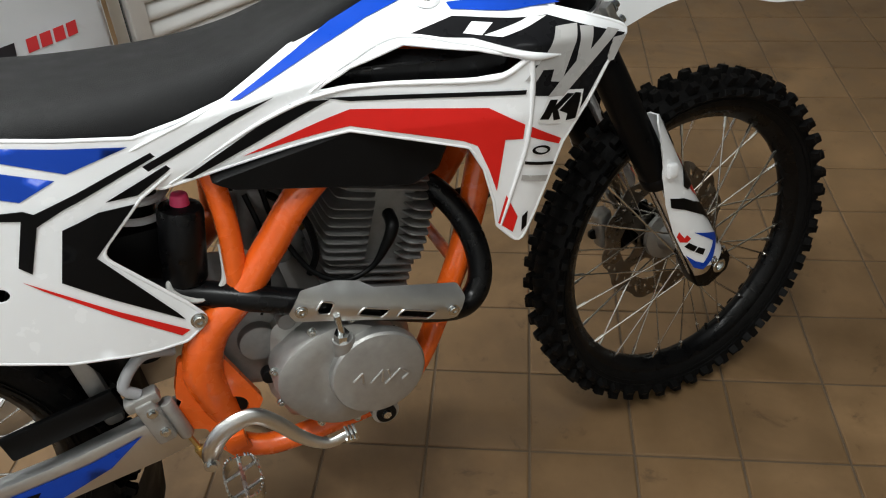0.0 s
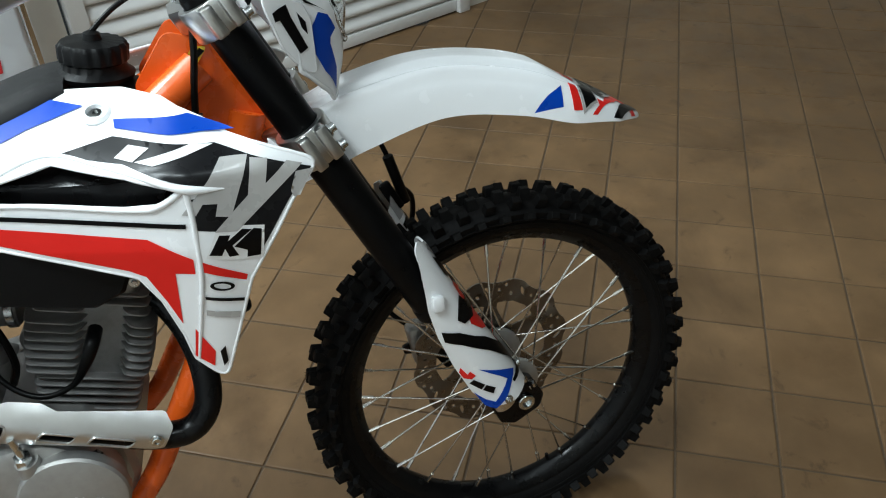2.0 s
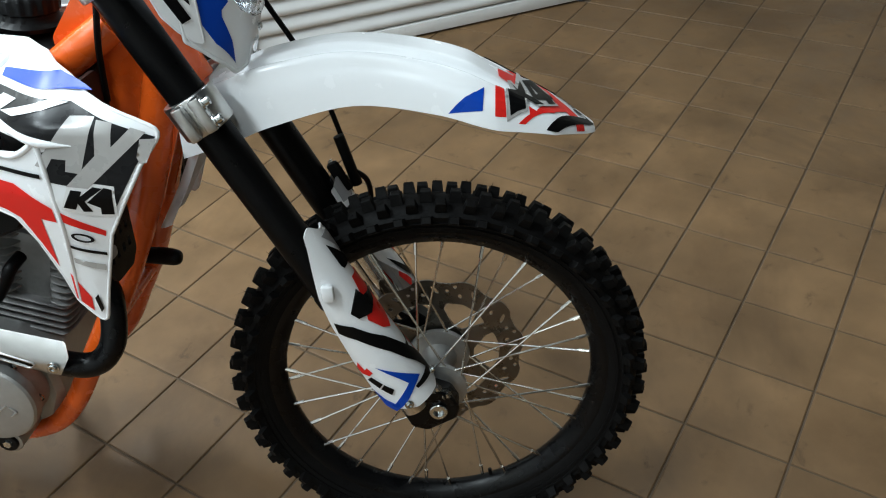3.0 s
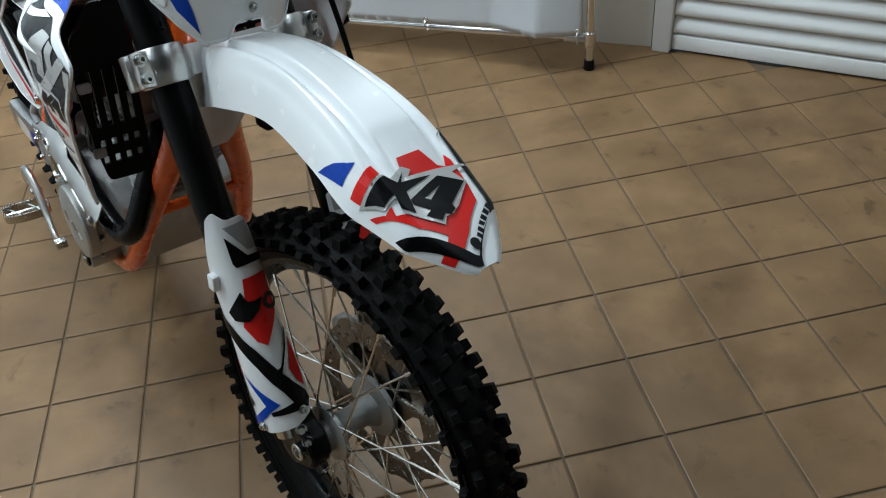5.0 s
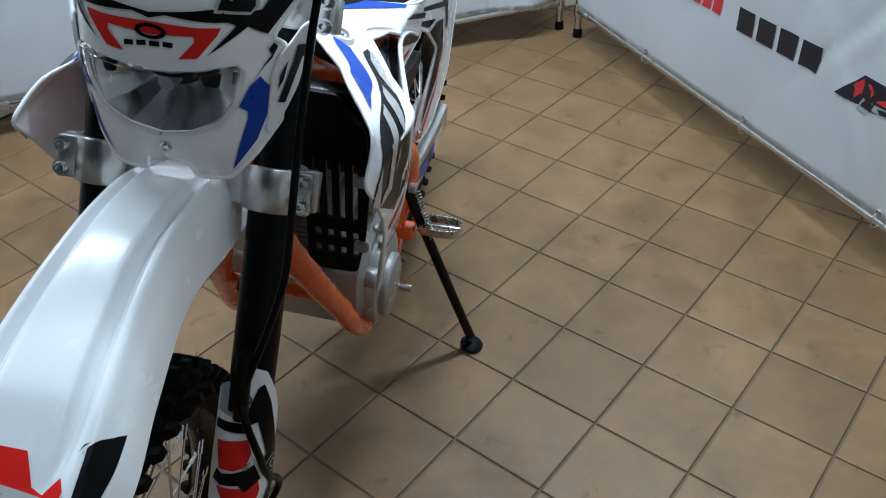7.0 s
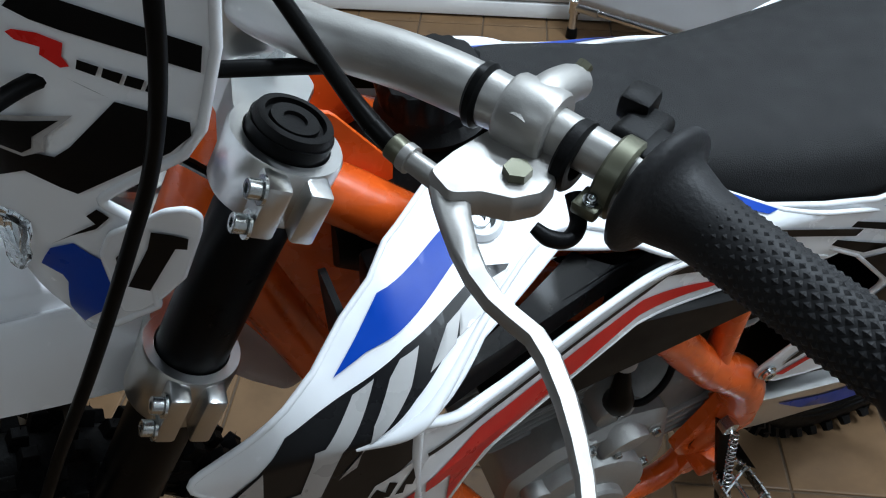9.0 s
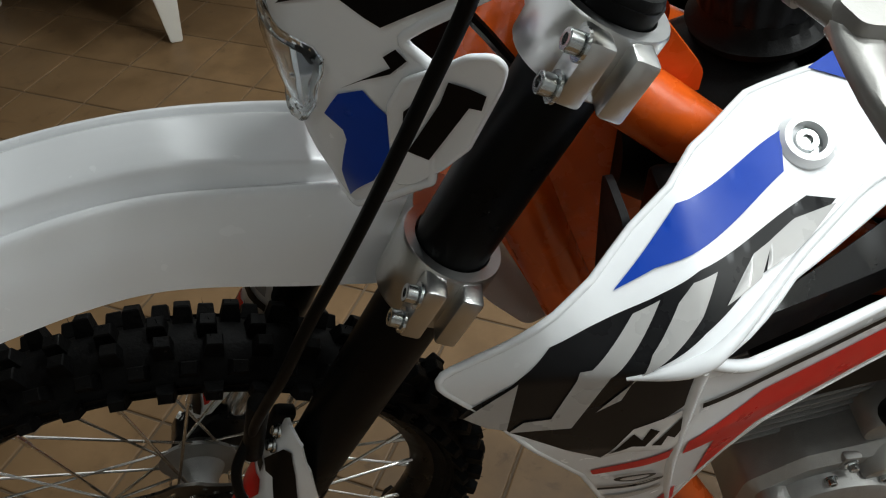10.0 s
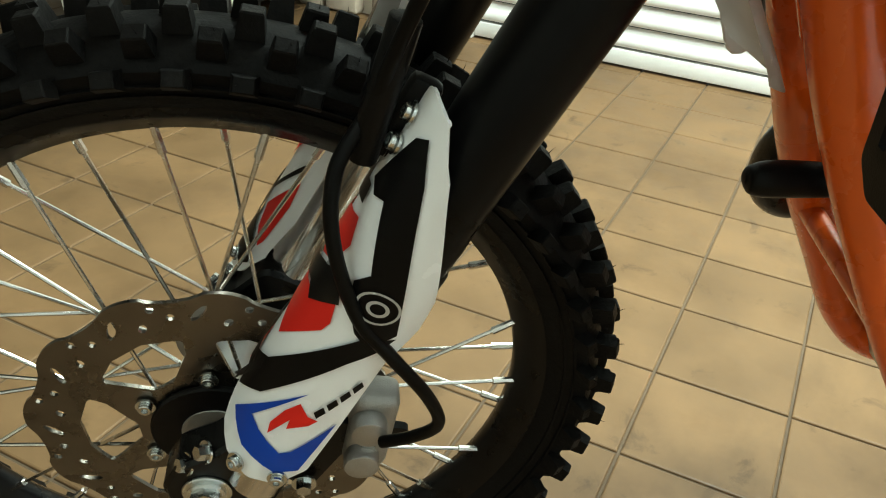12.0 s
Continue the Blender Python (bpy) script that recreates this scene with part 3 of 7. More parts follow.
def brake_disc(rim, y, r_out, r_in):
    bm = bmesh.new()
    n = 180
    outline, wave = [], 12
    for i in range(n):
        a = 2 * math.pi * i / n
        s = math.sin(wave * a)
        outline.append(((r_out - 0.004 + 0.004 * math.copysign(abs(s) ** 0.6, s)) * math.cos(a), (r_out - 0.004 + 0.004 * math.copysign(abs(s) ** 0.6, s)) * math.sin(a)))
    holes = []
    for k in range(12):
        for rr, off, ln in ((r_out - 0.020, 0.0, 0.010), (r_out - 0.028, 0.17, 0.0045), (r_out - 0.012, 0.27, 0.0035), (r_out - 0.022, 0.36, 0.0035)):
            a = 2 * math.pi * k / 12 + off
            c = Vector((rr * math.cos(a), rr * math.sin(a)))
            t = Vector((math.cos(a + 0.7), math.sin(a + 0.7)))
            u = Vector((-t.y, t.x))
            holes.append([tuple(c + t * ln * math.cos(q) + u * 0.0033 * math.sin(q)) for q in [math.pi * j / 4 for j in range(8)]])
    for k in range(6):
        a0 = 2 * math.pi * k / 6
        pts = []
        for rr, da in ((r_in + 0.044, -0.45), (r_in + 0.050, -0.20), (r_in + 0.051, 0.08), (r_in + 0.047, 0.38), (r_in + 0.032, 0.36), (r_in + 0.006, 0.08), (r_in + 0.006, -0.22)):
            pts.append((rr * math.cos(a0 + da), rr * math.sin(a0 + da)))
        holes.append(rounded(pts, 0.005, 3))
    patch(bm, outline, lambda a, b: Vector((a, y, b)), 0.012, holes, 0.0035, (0, -1, 0))
    ob = part("brake_disc", bm, DISC_STEEL, rim, "wavy drilled steel brake disc", angle=40)
    bolts("disc_bolt", rim, [(((r_in + 0.004) * math.cos(a), y + 0.002, (r_in + 0.004) * math.sin(a)), (0, 1, 0), 0.0055, 0.004, True) for a in [2 * math.pi * (k + 0.5) / 6 for k in range(6)]])
    bm = bmesh.new()
    ring(bm, (0, y + 0.003, 0), (0, 1, 0), r_in - 0.004, 0.024, 0.006, 40, 0.0015)
    part("disc_carrier", bm, BLACK_PLASTIC, rim, "black ring at the middle of the disc")
    return ob


wheel("front_wheel", AXLE + Vector((0, -0.010, 0)), 0.346, 0.0425, 0.279, 48, STEER, disc=(0.057, 0.149, 0.056), label="black spoked front wheel with knobbly tyre")
wheel("rear_wheel", (-1.385, 0, 0.335), 0.335, 0.056, 0.236, 44, Matrix(), label="black spoked rear wheel with knobbly tyre")

# -- fork --
FORK_D, FORK_Y = -0.030, 0.098


def fork_leg(sgn, word):
    y = FORK_Y * sgn
    bm = bmesh.new()
    prof = [(0.0, 0.262), (0.0265, 0.262), (0.0278, 0.266), (0.0278, 0.300), (0.0270, 0.306), (0.0270, 0.575), (0.0262, 0.585), (0.0262, 0.812), (0.0, 0.812)]
    spin(bm, prof, FORK_BASE @ Matrix.Translation((FORK_D, y, 0)), 40, closed=False)
    tube_ob = steered(part("fork_tube", bm, FORK_BLACK, bike, "black fork outer tube", angle=30))
    bm = bmesh.new()
    prof = [(0.0, 0.02), (0.0235, 0.02), (0.0235, 0.27), (0.0, 0.27)]
    spin(bm, prof, FORK_BASE @ Matrix.Translation((FORK_D, y, 0)), 32, closed=False)
    part("stanchion", bm, CHROME, tube_ob, "polished fork stanchion")
    bm = bmesh.new()
    prof = [(0.0, 0.8145), (0.007, 0.8145), (0.0075, 0.817), (0.015, 0.817), (0.0155, 0.8135), (0.0185, 0.8135), (0.019, 0.818), (0.0235, 0.8175), (0.025, 0.814), (0.025, 0.806), (0.0, 0.806)]
    spin(bm, prof, FORK_BASE @ Matrix.Translation((FORK_D, y, 0)), 32, closed=False)
    part("fork_cap", bm, BLACK_PLASTIC, tube_ob)
    bm = bmesh.new()
    spin(bm, [(0.0285, 0.252), (0.0295, 0.255), (0.0295, 0.270), (0.0280, 0.274), (0.024, 0.274), (0.024, 0.252)], FORK_BASE @ Matrix.Translation((FORK_D, y, 0)), 36)
    part("dust_seal", bm, BLACK_PLASTIC, tube_ob)
    # axle lug with its pinch bolts
    bm = bmesh.new()
    outline = rounded([(-0.052, 0.075), (-0.054, -0.012), (-0.036, -0.030), (0.016, -0.030), (0.032, -0.012), (0.031, 0.016), (0.012, 0.040), (-0.002, 0.075)], 0.012)
    rows = []
    for yy in (0.0,):
        k = 1.0 if abs(yy) < 0.022 else 0.97
        rows.append([fk(a * 1.0, y + yy, b) for a, b in outline])
    front_ring = [[fk(a * 0.93 - 0.0015, y + sgn * 0.011, b * 0.93 + 0.001) for a, b in outline], [fk(a, y + sgn * 0.0075, b) for a, b in outline],
                  [fk(a, y - sgn * 0.022, b) for a, b in outline], [fk(a * 0.93 - 0.0015, y - sgn * 0.026, b * 0.93 + 0.001) for a, b in outline]]
    loft(bm, front_ring, close=True, cap=True)
    lug = steered(part("axle_lug", bm, BLACK_PAINT, bike, "black axle clamp at the foot of the fork", angle=35))
    bm = bmesh.new()
    ring(bm, fk(0, y + sgn * 0.0135, 0), (0, 1, 0), 0.0145, 0.0085, 0.008, 28, 0.0015)
    rod(bm, fk(0, y + sgn * 0.009, 0), fk(0, y + sgn * 0.0115, 0), 0.0095, seg=20)
    if sgn > 0:
        rod(bm, fk(0, y + 0.010, 0), fk(0, y + 0.024, 0), 0.0125, seg=6)
        ring(bm, fk(0, y + 0.0125, 0), (0, 1, 0), 0.019, 0.006, 0.003, 28, 0.0008)
    part("axle_end", bm, GALV, lug, "zinc axle end")
    bolts("pinch_bolt", lug, [(fk(0.022 - 0.4 * (s - 0.017), y + sgn * 0.004, s), (0.75, sgn * 0.45, 0.4), 0.0062, 0.007, False) for s in (0.017, 0.036)], label="zinc pinch bolt")
    return tube_ob


for sgn, word in ((-1, "right"), (1, "left")):
    fork_leg(sgn, word)


def triple_clamp(s0, s1, name, reach, label):
    """A fork clamp: two split sleeves, their ears with bolts behind, and the bridge."""
    bm = bmesh.new()
    for sgn in (-1, 1):
        y = FORK_Y * sgn
        spin(bm, [(0.0275, s0), (0.0350, s0), (0.0362, s0 + 0.002), (0.0362, s1 - 0.002), (0.0350, s1), (0.0275, s1)],
             FORK_BASE @ Matrix.Translation((FORK_D, y, 0)), 40)
    outline = rounded([(-0.006, 0.075), (-0.020, 0.030), (-0.020, -0.030), (-0.006, -0.075), (-0.050, -0.075), (-0.082, -0.030), (-0.082, 0.030), (-0.050, 0.075)], 0.012)
    loft(bm, [[fk(a * 0.98, b, s0 + 0.004) for a, b in outline], [fk(a, b, s0 + 0.008) for a, b in outline],
              [fk(a, b, s1 - 0.010) for a, b in outline], [fk(a * 0.98, b, s1 - 0.006) for a, b in outline]], close=True, cap=True)
    ob = steered(part(name, bm, ALU, bike, label, angle=35))
    hgt, ang = s1 - s0, radians(-10)
    for sgn in (-1, 1):
        y = FORK_Y * sgn
        for off in (-0.0125, 0.0125):
            c = FORK_BASE @ Matrix.Translation((FORK_D, y, (s0 + s1) / 2)) @ Matrix.Rotation(sgn * (radians(90) + ang), 4, "Z") @ Matrix.Translation((0.0375, off, 0))
            bm = bmesh.new()
            box(bm, (0.024, 0.0155, hgt * 0.94), c, 0.003)
            part("clamp_ear", bm, ALU, ob)
    for sgn in (-1, 1):
        y = FORK_Y * sgn
        c = FORK_BASE @ Matrix.Translation((FORK_D, y, (s0 + s1) / 2)) @ Matrix.Rotation(sgn * (radians(90) + ang), 4, "Z")
        rows = []
        for dz in ((-0.013, 0.013) if s1 - s0 > 0.04 else (-0.010, 0.010)):
            rows.append((c @ Vector((0.044, -sgn * 0.0205, dz)), c.to_3x3() @ Vector((0, -sgn, 0)), 0.0062, 0.008, True))
        bolts("clamp_bolt", ob, rows, label="zinc clamp bolt")
    return ob


triple_clamp(0.560, 0.611, "lower_fork_clamp", 0.0, "machined aluminium lower fork clamp")
triple_clamp(0.762, 0.803, "upper_fork_clamp", 0.0, "machined aluminium upper fork clamp")
bm = bmesh.new()
rod(bm, fk(-0.052, 0, 0.57), fk(-0.052, 0, 0.83), 0.015, seg=24)
rod(bm, fk(-0.052, 0, 0.80), fk(-0.052, 0, 0.822), 0.017, seg=6)
steered(part("steering_stem", bm, GALV, bike))


# fork guard: a white shell wrapped round the outside and front of the leg
def guard_surface(sgn, extra=0.0):
    def func(a, s):
        # a: arc length round the leg from straight ahead, positive outwards
        r = lerp_table(s, [(0.03, 0.043), (0.12, 0.040), (0.20, 0.037), (0.30, 0.036), (0.40, 0.036)]) + extra
        ang = a / 0.036
        y = FORK_Y * sgn + sgn * math.sin(ang) * r * 1.0
        d = FORK_D + 0.004 + math.cos(ang) * r * 1.15
        return fk(d, y, s)
    return func


GUARD_OUT = [(-0.036, 0.310), (-0.030, 0.345), (-0.022, 0.366), (0.010, 0.366), (0.024, 0.382), (0.035, 0.374), (0.050, 0.332), (0.068, 0.280), (0.080, 0.225), (0.087, 0.160), (0.086, 0.100), (0.074, 0.058), (0.045, 0.044),
             (0.010, 0.046), (-0.018, 0.058), (-0.030, 0.090), (-0.037, 0.140), (-0.038, 0.220)]
GUARD_LEFT = [(-0.036, 0.345), (-0.012, 0.352), (-0.002, 0.352), (0.002, 0.380), (0.010, 0.380), (0.028, 0.374), (0.045, 0.344), (0.062, 0.304), (0.080, 0.262), (0.084, 0.236), (0.075, 0.205), (0.073, 0.135), (0.071, 0.088), (0.058, 0.070), (0.043, 0.066), (0.025, 0.074),
              (0.010, 0.088), (0.000, 0.108), (-0.020, 0.160), (-0.036, 0.200), (-0.041, 0.26)]
GUARD_LEFT_DECALS = [
    (0, [(0.018, 0.355), (0.025, 0.360), (0.036, 0.336), (0.057, 0.269), (0.068, 0.233), (0.057, 0.217), (0.047, 0.225), (0.035, 0.246), (0.032, 0.258), (0.038, 0.268), (0.022, 0.312), (0.014, 0.309), (0.006, 0.316)]),
    (0, [(0.000, 0.152), (0.014, 0.162), (0.052, 0.222), (0.069, 0.230), (0.064, 0.216), (0.053, 0.199), (0.023, 0.138), (0.004, 0.120)]),
    (2, [(0.013, 0.108), (0.046, 0.163), (0.026, 0.118), (0.034, 0.112), (0.050, 0.102), (0.055, 0.107), (0.069, 0.143), (0.065, 0.089), (0.054, 0.082), (0.031, 0.090)]),
    (1, [(0.039, 0.114), (0.037, 0.124), (0.040, 0.140), (0.045, 0.152), (0.052, 0.144), (0.058, 0.143), (0.055, 0.136), (0.046, 0.126), (0.045, 0.135)]),
    (0, [(0.0532, 0.1500), (0.0560, 0.1574), (0.0590, 0.1530), (0.0562, 0.1454)]),
    (0, [(0.0568, 0.1600), (0.0596, 0.1674), (0.0626, 0.1630), (0.0598, 0.1554)]),
    (0, [(0.0604, 0.1700), (0.0632, 0.1774), (0.0662, 0.1730), (0.0634, 0.1654)]),
    (0, [(0.0640, 0.1800), (0.0668, 0.1874), (0.0698, 0.1830), (0.0670, 0.1754)]),
    (1, [(-0.019, 0.224), (0.010, 0.226), (0.021, 0.230), (0.030, 0.238), (0.034, 0.221), (0.032, 0.212), (0.008, 0.180)]),
    (1, [(-0.026, 0.281), (0.005, 0.288), (0.013, 0.290), (0.019, 0.273), (0.014, 0.254), (0.000, 0.248), (-0.018, 0.247)]),
    (4, [(-0.025, 0.232), (-0.020, 0.247), (-0.012, 0.243), (0.000, 0.246), (0.014, 0.251), (0.023, 0.258), (0.033, 0.237), (0.015, 0.222), (0.008, 0.231), (-0.013, 0.228)]),
    (0, [(-0.030, 0.308), (0.008, 0.311), (0.010, 0.298), (-0.030, 0.296)]),
    (3, [(-0.030, 0.318), (-0.029, 0.350), (-0.018, 0.358), (0.000, 0.356), (0.002, 0.328), (-0.006, 0.316)]),
    (0, [(-0.025, 0.194), (0.007, 0.142), (0.002, 0.135), (-0.006, 0.138), (-0.017, 0.166)]),
    (0, [(0.012, 0.160), (-0.020, 0.088), (-0.004, 0.112), (0.014, 0.150)]),
    (1, [(-0.025, 0.155), (-0.021, 0.161), (-0.012, 0.143), (-0.009, 0.131), (-0.018, 0.122)]),
    (3, [(0.011, 0.254), (0.019, 0.262), (0.015, 0.240), (0.009, 0.236)]),
]
GUARD_DECALS = [
    (3, [(0.016, 0.357), (-0.022, 0.358), (-0.030, 0.315), (-0.008, 0.317)]),
    (0, [(0.018, 0.344), (-0.005, 0.310), (-0.034, 0.306), (-0.035, 0.296), (-0.004, 0.298), (0.015, 0.298), (0.018, 0.305)]),
    (1, [(0.013, 0.280), (-0.029, 0.279), (-0.019, 0.219), (0.010, 0.177), (0.021, 0.187), (0.032, 0.213), (0.019, 0.249)]),
    (4, [(0.045, 0.238), (0.021, 0.264), (0.017, 0.248), (0.007, 0.246), (-0.004, 0.248), (0.006, 0.230), (0.022, 0.218), (0.040, 0.224)]),
    (0, [(0.052, 0.218), (0.039, 0.194), (0.027, 0.176), (0.009, 0.138), (0.004, 0.140), (-0.022, 0.191), (-0.025, 0.189), (0.005, 0.131), (-0.006, 0.110), (-0.019, 0.090), (-0.022, 0.076), (-0.014, 0.066), (-0.003, 0.068),
         (0.033, 0.071), (0.034, 0.077), (0.004, 0.083), (0.012, 0.104), (0.021, 0.121), (0.033, 0.150), (0.058, 0.196), (0.074, 0.216), (0.070, 0.236)]),
    (1, [(-0.026, 0.175), (-0.028, 0.150), (-0.024, 0.105), (-0.021, 0.096), (-0.012, 0.110), (-0.006, 0.132)]),
    (2, [(0.060, 0.140), (0.038, 0.110), (0.020, 0.086), (0.034, 0.078), (0.054, 0.060), (0.070, 0.052), (0.080, 0.066), (0.083, 0.100), (0.074, 0.078), (0.066, 0.066), (0.038, 0.088), (0.044, 0.104)]),
    (1, [(0.078, 0.158), (0.084, 0.148), (0.083, 0.134), (0.074, 0.128), (0.067, 0.132), (0.070, 0.144), (0.075, 0.140)]),
    (0, [(0.080, 0.122), (0.072, 0.126), (0.064, 0.108), (0.071, 0.102)]),
    (0, [(0.070, 0.100), (0.063, 0.106), (0.056, 0.092), (0.062, 0.084)]),
]
for sgn in (-1, 1):
    bm = bmesh.new()
    patch(bm, rounded(GUARD_OUT if sgn < 0 else GUARD_LEFT, 0.014 if sgn < 0 else 0.007, 4), guard_surface(sgn), 0.008, thick=0.003, into=lambda v: fk(FORK_D, FORK_Y * sgn, (v - AXLE).dot(UPF)) - v)
    guard = steered(part("fork_guard", bm, WHITE, bike, "white fork guard with red, black and blue stickers", angle=60))
    for k, poly in GUARD_DECALS if sgn < 0 else GUARD_LEFT_DECALS:
        bm = bmesh.new()
        patch(bm, poly, guard_surface(sgn, (0.0018, 0.0012, 0.0012, 0.0012, 0.0026)[k]), 0.008)
        part("sticker", bm, (BLACK_GLOSS, RED, BLUE, GREY_PLASTIC, BLACK_PAINT)[k], guard, angle=70)
    rows = []
    for a, s in ((-0.004, 0.066), (0.052, 0.056)) if sgn < 0 else ((0.034, 0.074), (0.057, 0.078), (0.003, 0.360), (0.006, 0.341)):
        p = guard_surface(sgn, 0.001)(a, s)
        rows.append((p, (p - fk(FORK_D, FORK_Y * sgn, s)).normalized(), 0.005, 0.004, True))
    if sgn > 0:
        for rr, q in ((0.011, 0.0105), (0.0050, 0.0040)):
            bm = bmesh.new()
            hol = [(0.050 + q * math.cos(a), 0.250 + q * math.sin(a)) for a in [2 * math.pi * k / 24 for k in range(24)]]
            patch(bm, [(0.050 + (rr + 0.001) * math.cos(a), 0.250 + (rr + 0.001) * math.sin(a)) for a in [2 * math.pi * k / 24 for k in range(24)]], guard_surface(sgn, 0.0028), 0.008, [hol])
            part("sticker", bm, SILVER_STICKER, guard)
    bolts("guard_bolt", guard, rows)
    if sgn < 0:
        bm = bmesh.new()
        ring_out = [(-0.0155 + 0.0135 * math.cos(a), 0.237 + 0.0125 * math.sin(a)) for a in [2 * math.pi * k / 24 for k in range(24)]]
        ring_in = [(-0.0155 + 0.0068 * math.cos(a), 0.237 + 0.0062 * math.sin(a)) for a in [2 * math.pi * k / 24 for k in range(24)]]
        patch(bm, ring_out, guard_surface(sgn, 0.0026), 0.008, [ring_in])
        part("sticker", bm, BLACK_PAINT, guard)
    bm = bmesh.new()
    if sgn < 0:
        box(bm, (0.018, 0.012, 0.026), Matrix.Translation(guard_surface(sgn, 0.004)(0.052, 0.285)), 0.004)
        part("guard_lug", bm, WHITE, guard)
    else:
        box(bm, (0.020, 0.014, 0.055), Matrix.Translation(guard_surface(sgn, 0.000)(-0.006, 0.352)) @ Matrix.Rotation(-RAKE, 4, "Y"), 0.005)
        part("hose_bracket", bm, BLACK_PLASTIC, guard)

# -- front fender --
SPINE = [(-0.335, 0.852), (-0.262, 0.876), (-0.20, 0.893), (-0.09, 0.903), (0.020, 0.885), (0.104, 0.852), (0.181, 0.811), (0.244, 0.771)]
HALF = [0.058, 0.065, 0.072, 0.071, 0.082, 0.090, 0.076, 0.018]
EDGE_DROP = [0.075, 0.075, 0.067, 0.054, 0.049, 0.041, 0.018, 0.004]


def fender_point(u, v, lift=0.0):
    """u along the fender from its root (0) to its tip (1); v across, -1 to 1."""
    k = u * (len(SPINE) - 1)
    i = min(int(k), len(SPINE) - 2)

    def cr(tab):
        p0, p1, p2, p3 = tab[max(i - 1, 0)], tab[i], tab[i + 1], tab[min(i + 2, len(tab) - 1)]
        t = k - i
        return 0.5 * (2 * p1 + (p2 - p0) * t + (2 * p0 - 5 * p1 + 4 * p2 - p3) * t * t + (3 * p1 - p0 - 3 * p2 + p3) * t ** 3)
    x, z = cr([p[0] for p in SPINE]), cr([p[1] for p in SPINE])
    x1, z1 = x, z
    w, drop = cr(HALF), cr(EDGE_DROP)
    if u > 0.71:
        w = lerp_table(k, list(enumerate(HALF)))
    a = abs(v)
    # raised middle, a step, then a falling side
    ridge = lerp_table(a, [(0, 0.012), (0.30, 0.0125), (0.36, 0.0118), (0.42, 0.001), (0.48, -0.003), (0.58, 0.006), (0.66, 0.006), (0.72, 0.001), (0.78, -0.003), (1.0, -1.0)])
    fade = min(1.0, max(0.0, (0.765 - u) / 0.11)) * min(1.0, u / 0.38)
    side = lerp_table(a, [(0.62, 0.0), (0.70, 0.05), (0.78, 0.17), (0.86, 0.38), (0.93, 0.66), (1.0, 1.0)])
    dz = (ridge * fade if a <= 0.78 else -0.002 * fade) - side * drop - 0.10 * w * a * a
    return Vector((x, w * v * (1 - 0.04 * side), z + dz + lift))


bm = bmesh.new()
NU, NV = 72, 80
rows = [[fender_point(i / NU, -1 + 2 * j / NV) for j in range(NV + 1)] for i in range(NU + 1)]
vs = loft(bm, rows)
bmesh.ops.recalc_face_normals(bm, faces=bm.faces)
if bm.faces[:][len(bm.faces) // 2].normal.z < 0:
    bmesh.ops.reverse_faces(bm, faces=bm.faces)
bmesh.ops.solidify(bm, geom=bm.faces[:], thickness=0.0035)
fender = steered(part("front_fender", bm, WHITE, bike, "white plastic front fender with red and black stickers on its tip", angle=55))

FENDER_DECALS = [
    (1, [(0.722, -0.242), (0.723, 0.137), (0.761, 0.271), (0.767, 0.384), (0.742, 0.478), (0.758, 0.537), (0.820, 0.545), (0.857, 0.515), (0.910, 0.028), (0.943, -0.499), (0.948, -0.960), (0.922, -0.970), (0.917, -0.662),
         (0.897, -0.403), (0.857, -0.656), (0.779, -0.946), (0.762, -0.949), (0.791, -0.846), (0.790, -0.737), (0.809, -0.772), (0.832, -0.536), (0.766, -0.340)]),
    (2, [(0.598, -0.985), (0.683, -0.710), (0.677, -0.912)]),
    (1, [(0.711, -0.592), (0.731, -0.567), (0.733, -0.915), (0.706, -0.924)]),
    (0, [(0.704, 0.611), (0.655, 0.856), (0.792, 0.830), (0.872, 0.925), (0.996, -0.385), (0.990, -0.642), (0.866, -0.985), (0.832, -0.975), (0.957, -0.256), (0.964, -0.154), (0.892, 0.721), (0.873, 0.726), (0.803, 0.657)]),
    (0, [(0.710, 0.542), (0.701, 0.575), (0.696, 0.626)]),
]
for k, poly in FENDER_DECALS:
    bm = bmesh.new()
    patch(bm, poly, lambda a, b: fender_point(a, b, (0.0020, 0.0012, 0.0012)[k]), 0.008)
    part("sticker", bm, (BLACK_GLOSS, RED, BLUE)[k], fender, angle=70)
# the bold slanted marks in black with a silver edge
SILVER_MARK = [(0.734, -0.953), (0.736, -0.540), (0.748, -0.492), (0.741, -0.264), (0.752, -0.168), (0.761, -0.260), (0.773, 0.487), (0.774, 0.849), (0.785, 0.410), (0.813, 0.547), (0.855, 0.150), (0.860, 0.058), (0.865, 0.003),
               (0.865, -0.167), (0.879, -0.292), (0.840, -0.554), (0.817, -0.687), (0.786, -0.626), (0.786, -0.831)]
MARKS = [[(0.743, -0.912), (0.740, -0.547), (0.763, -0.452), (0.750, -0.298), (0.766, -0.410), (0.777, 0.054), (0.786, -0.439), (0.832, -0.542), (0.809, -0.670), (0.780, -0.613), (0.782, -0.810)],
         [(0.804, -0.477), (0.783, 0.135), (0.812, 0.502), (0.848, 0.051), (0.859, 0.059), (0.866, -0.066), (0.859, -0.150), (0.869, -0.278), (0.846, -0.443), (0.840, -0.318), (0.815, -0.487)]]
bm = bmesh.new()
patch(bm, SILVER_MARK, lambda a, b: fender_point(a, b, 0.0028), 0.008)
part("sticker", bm, SILVER_STICKER, fender, angle=70)
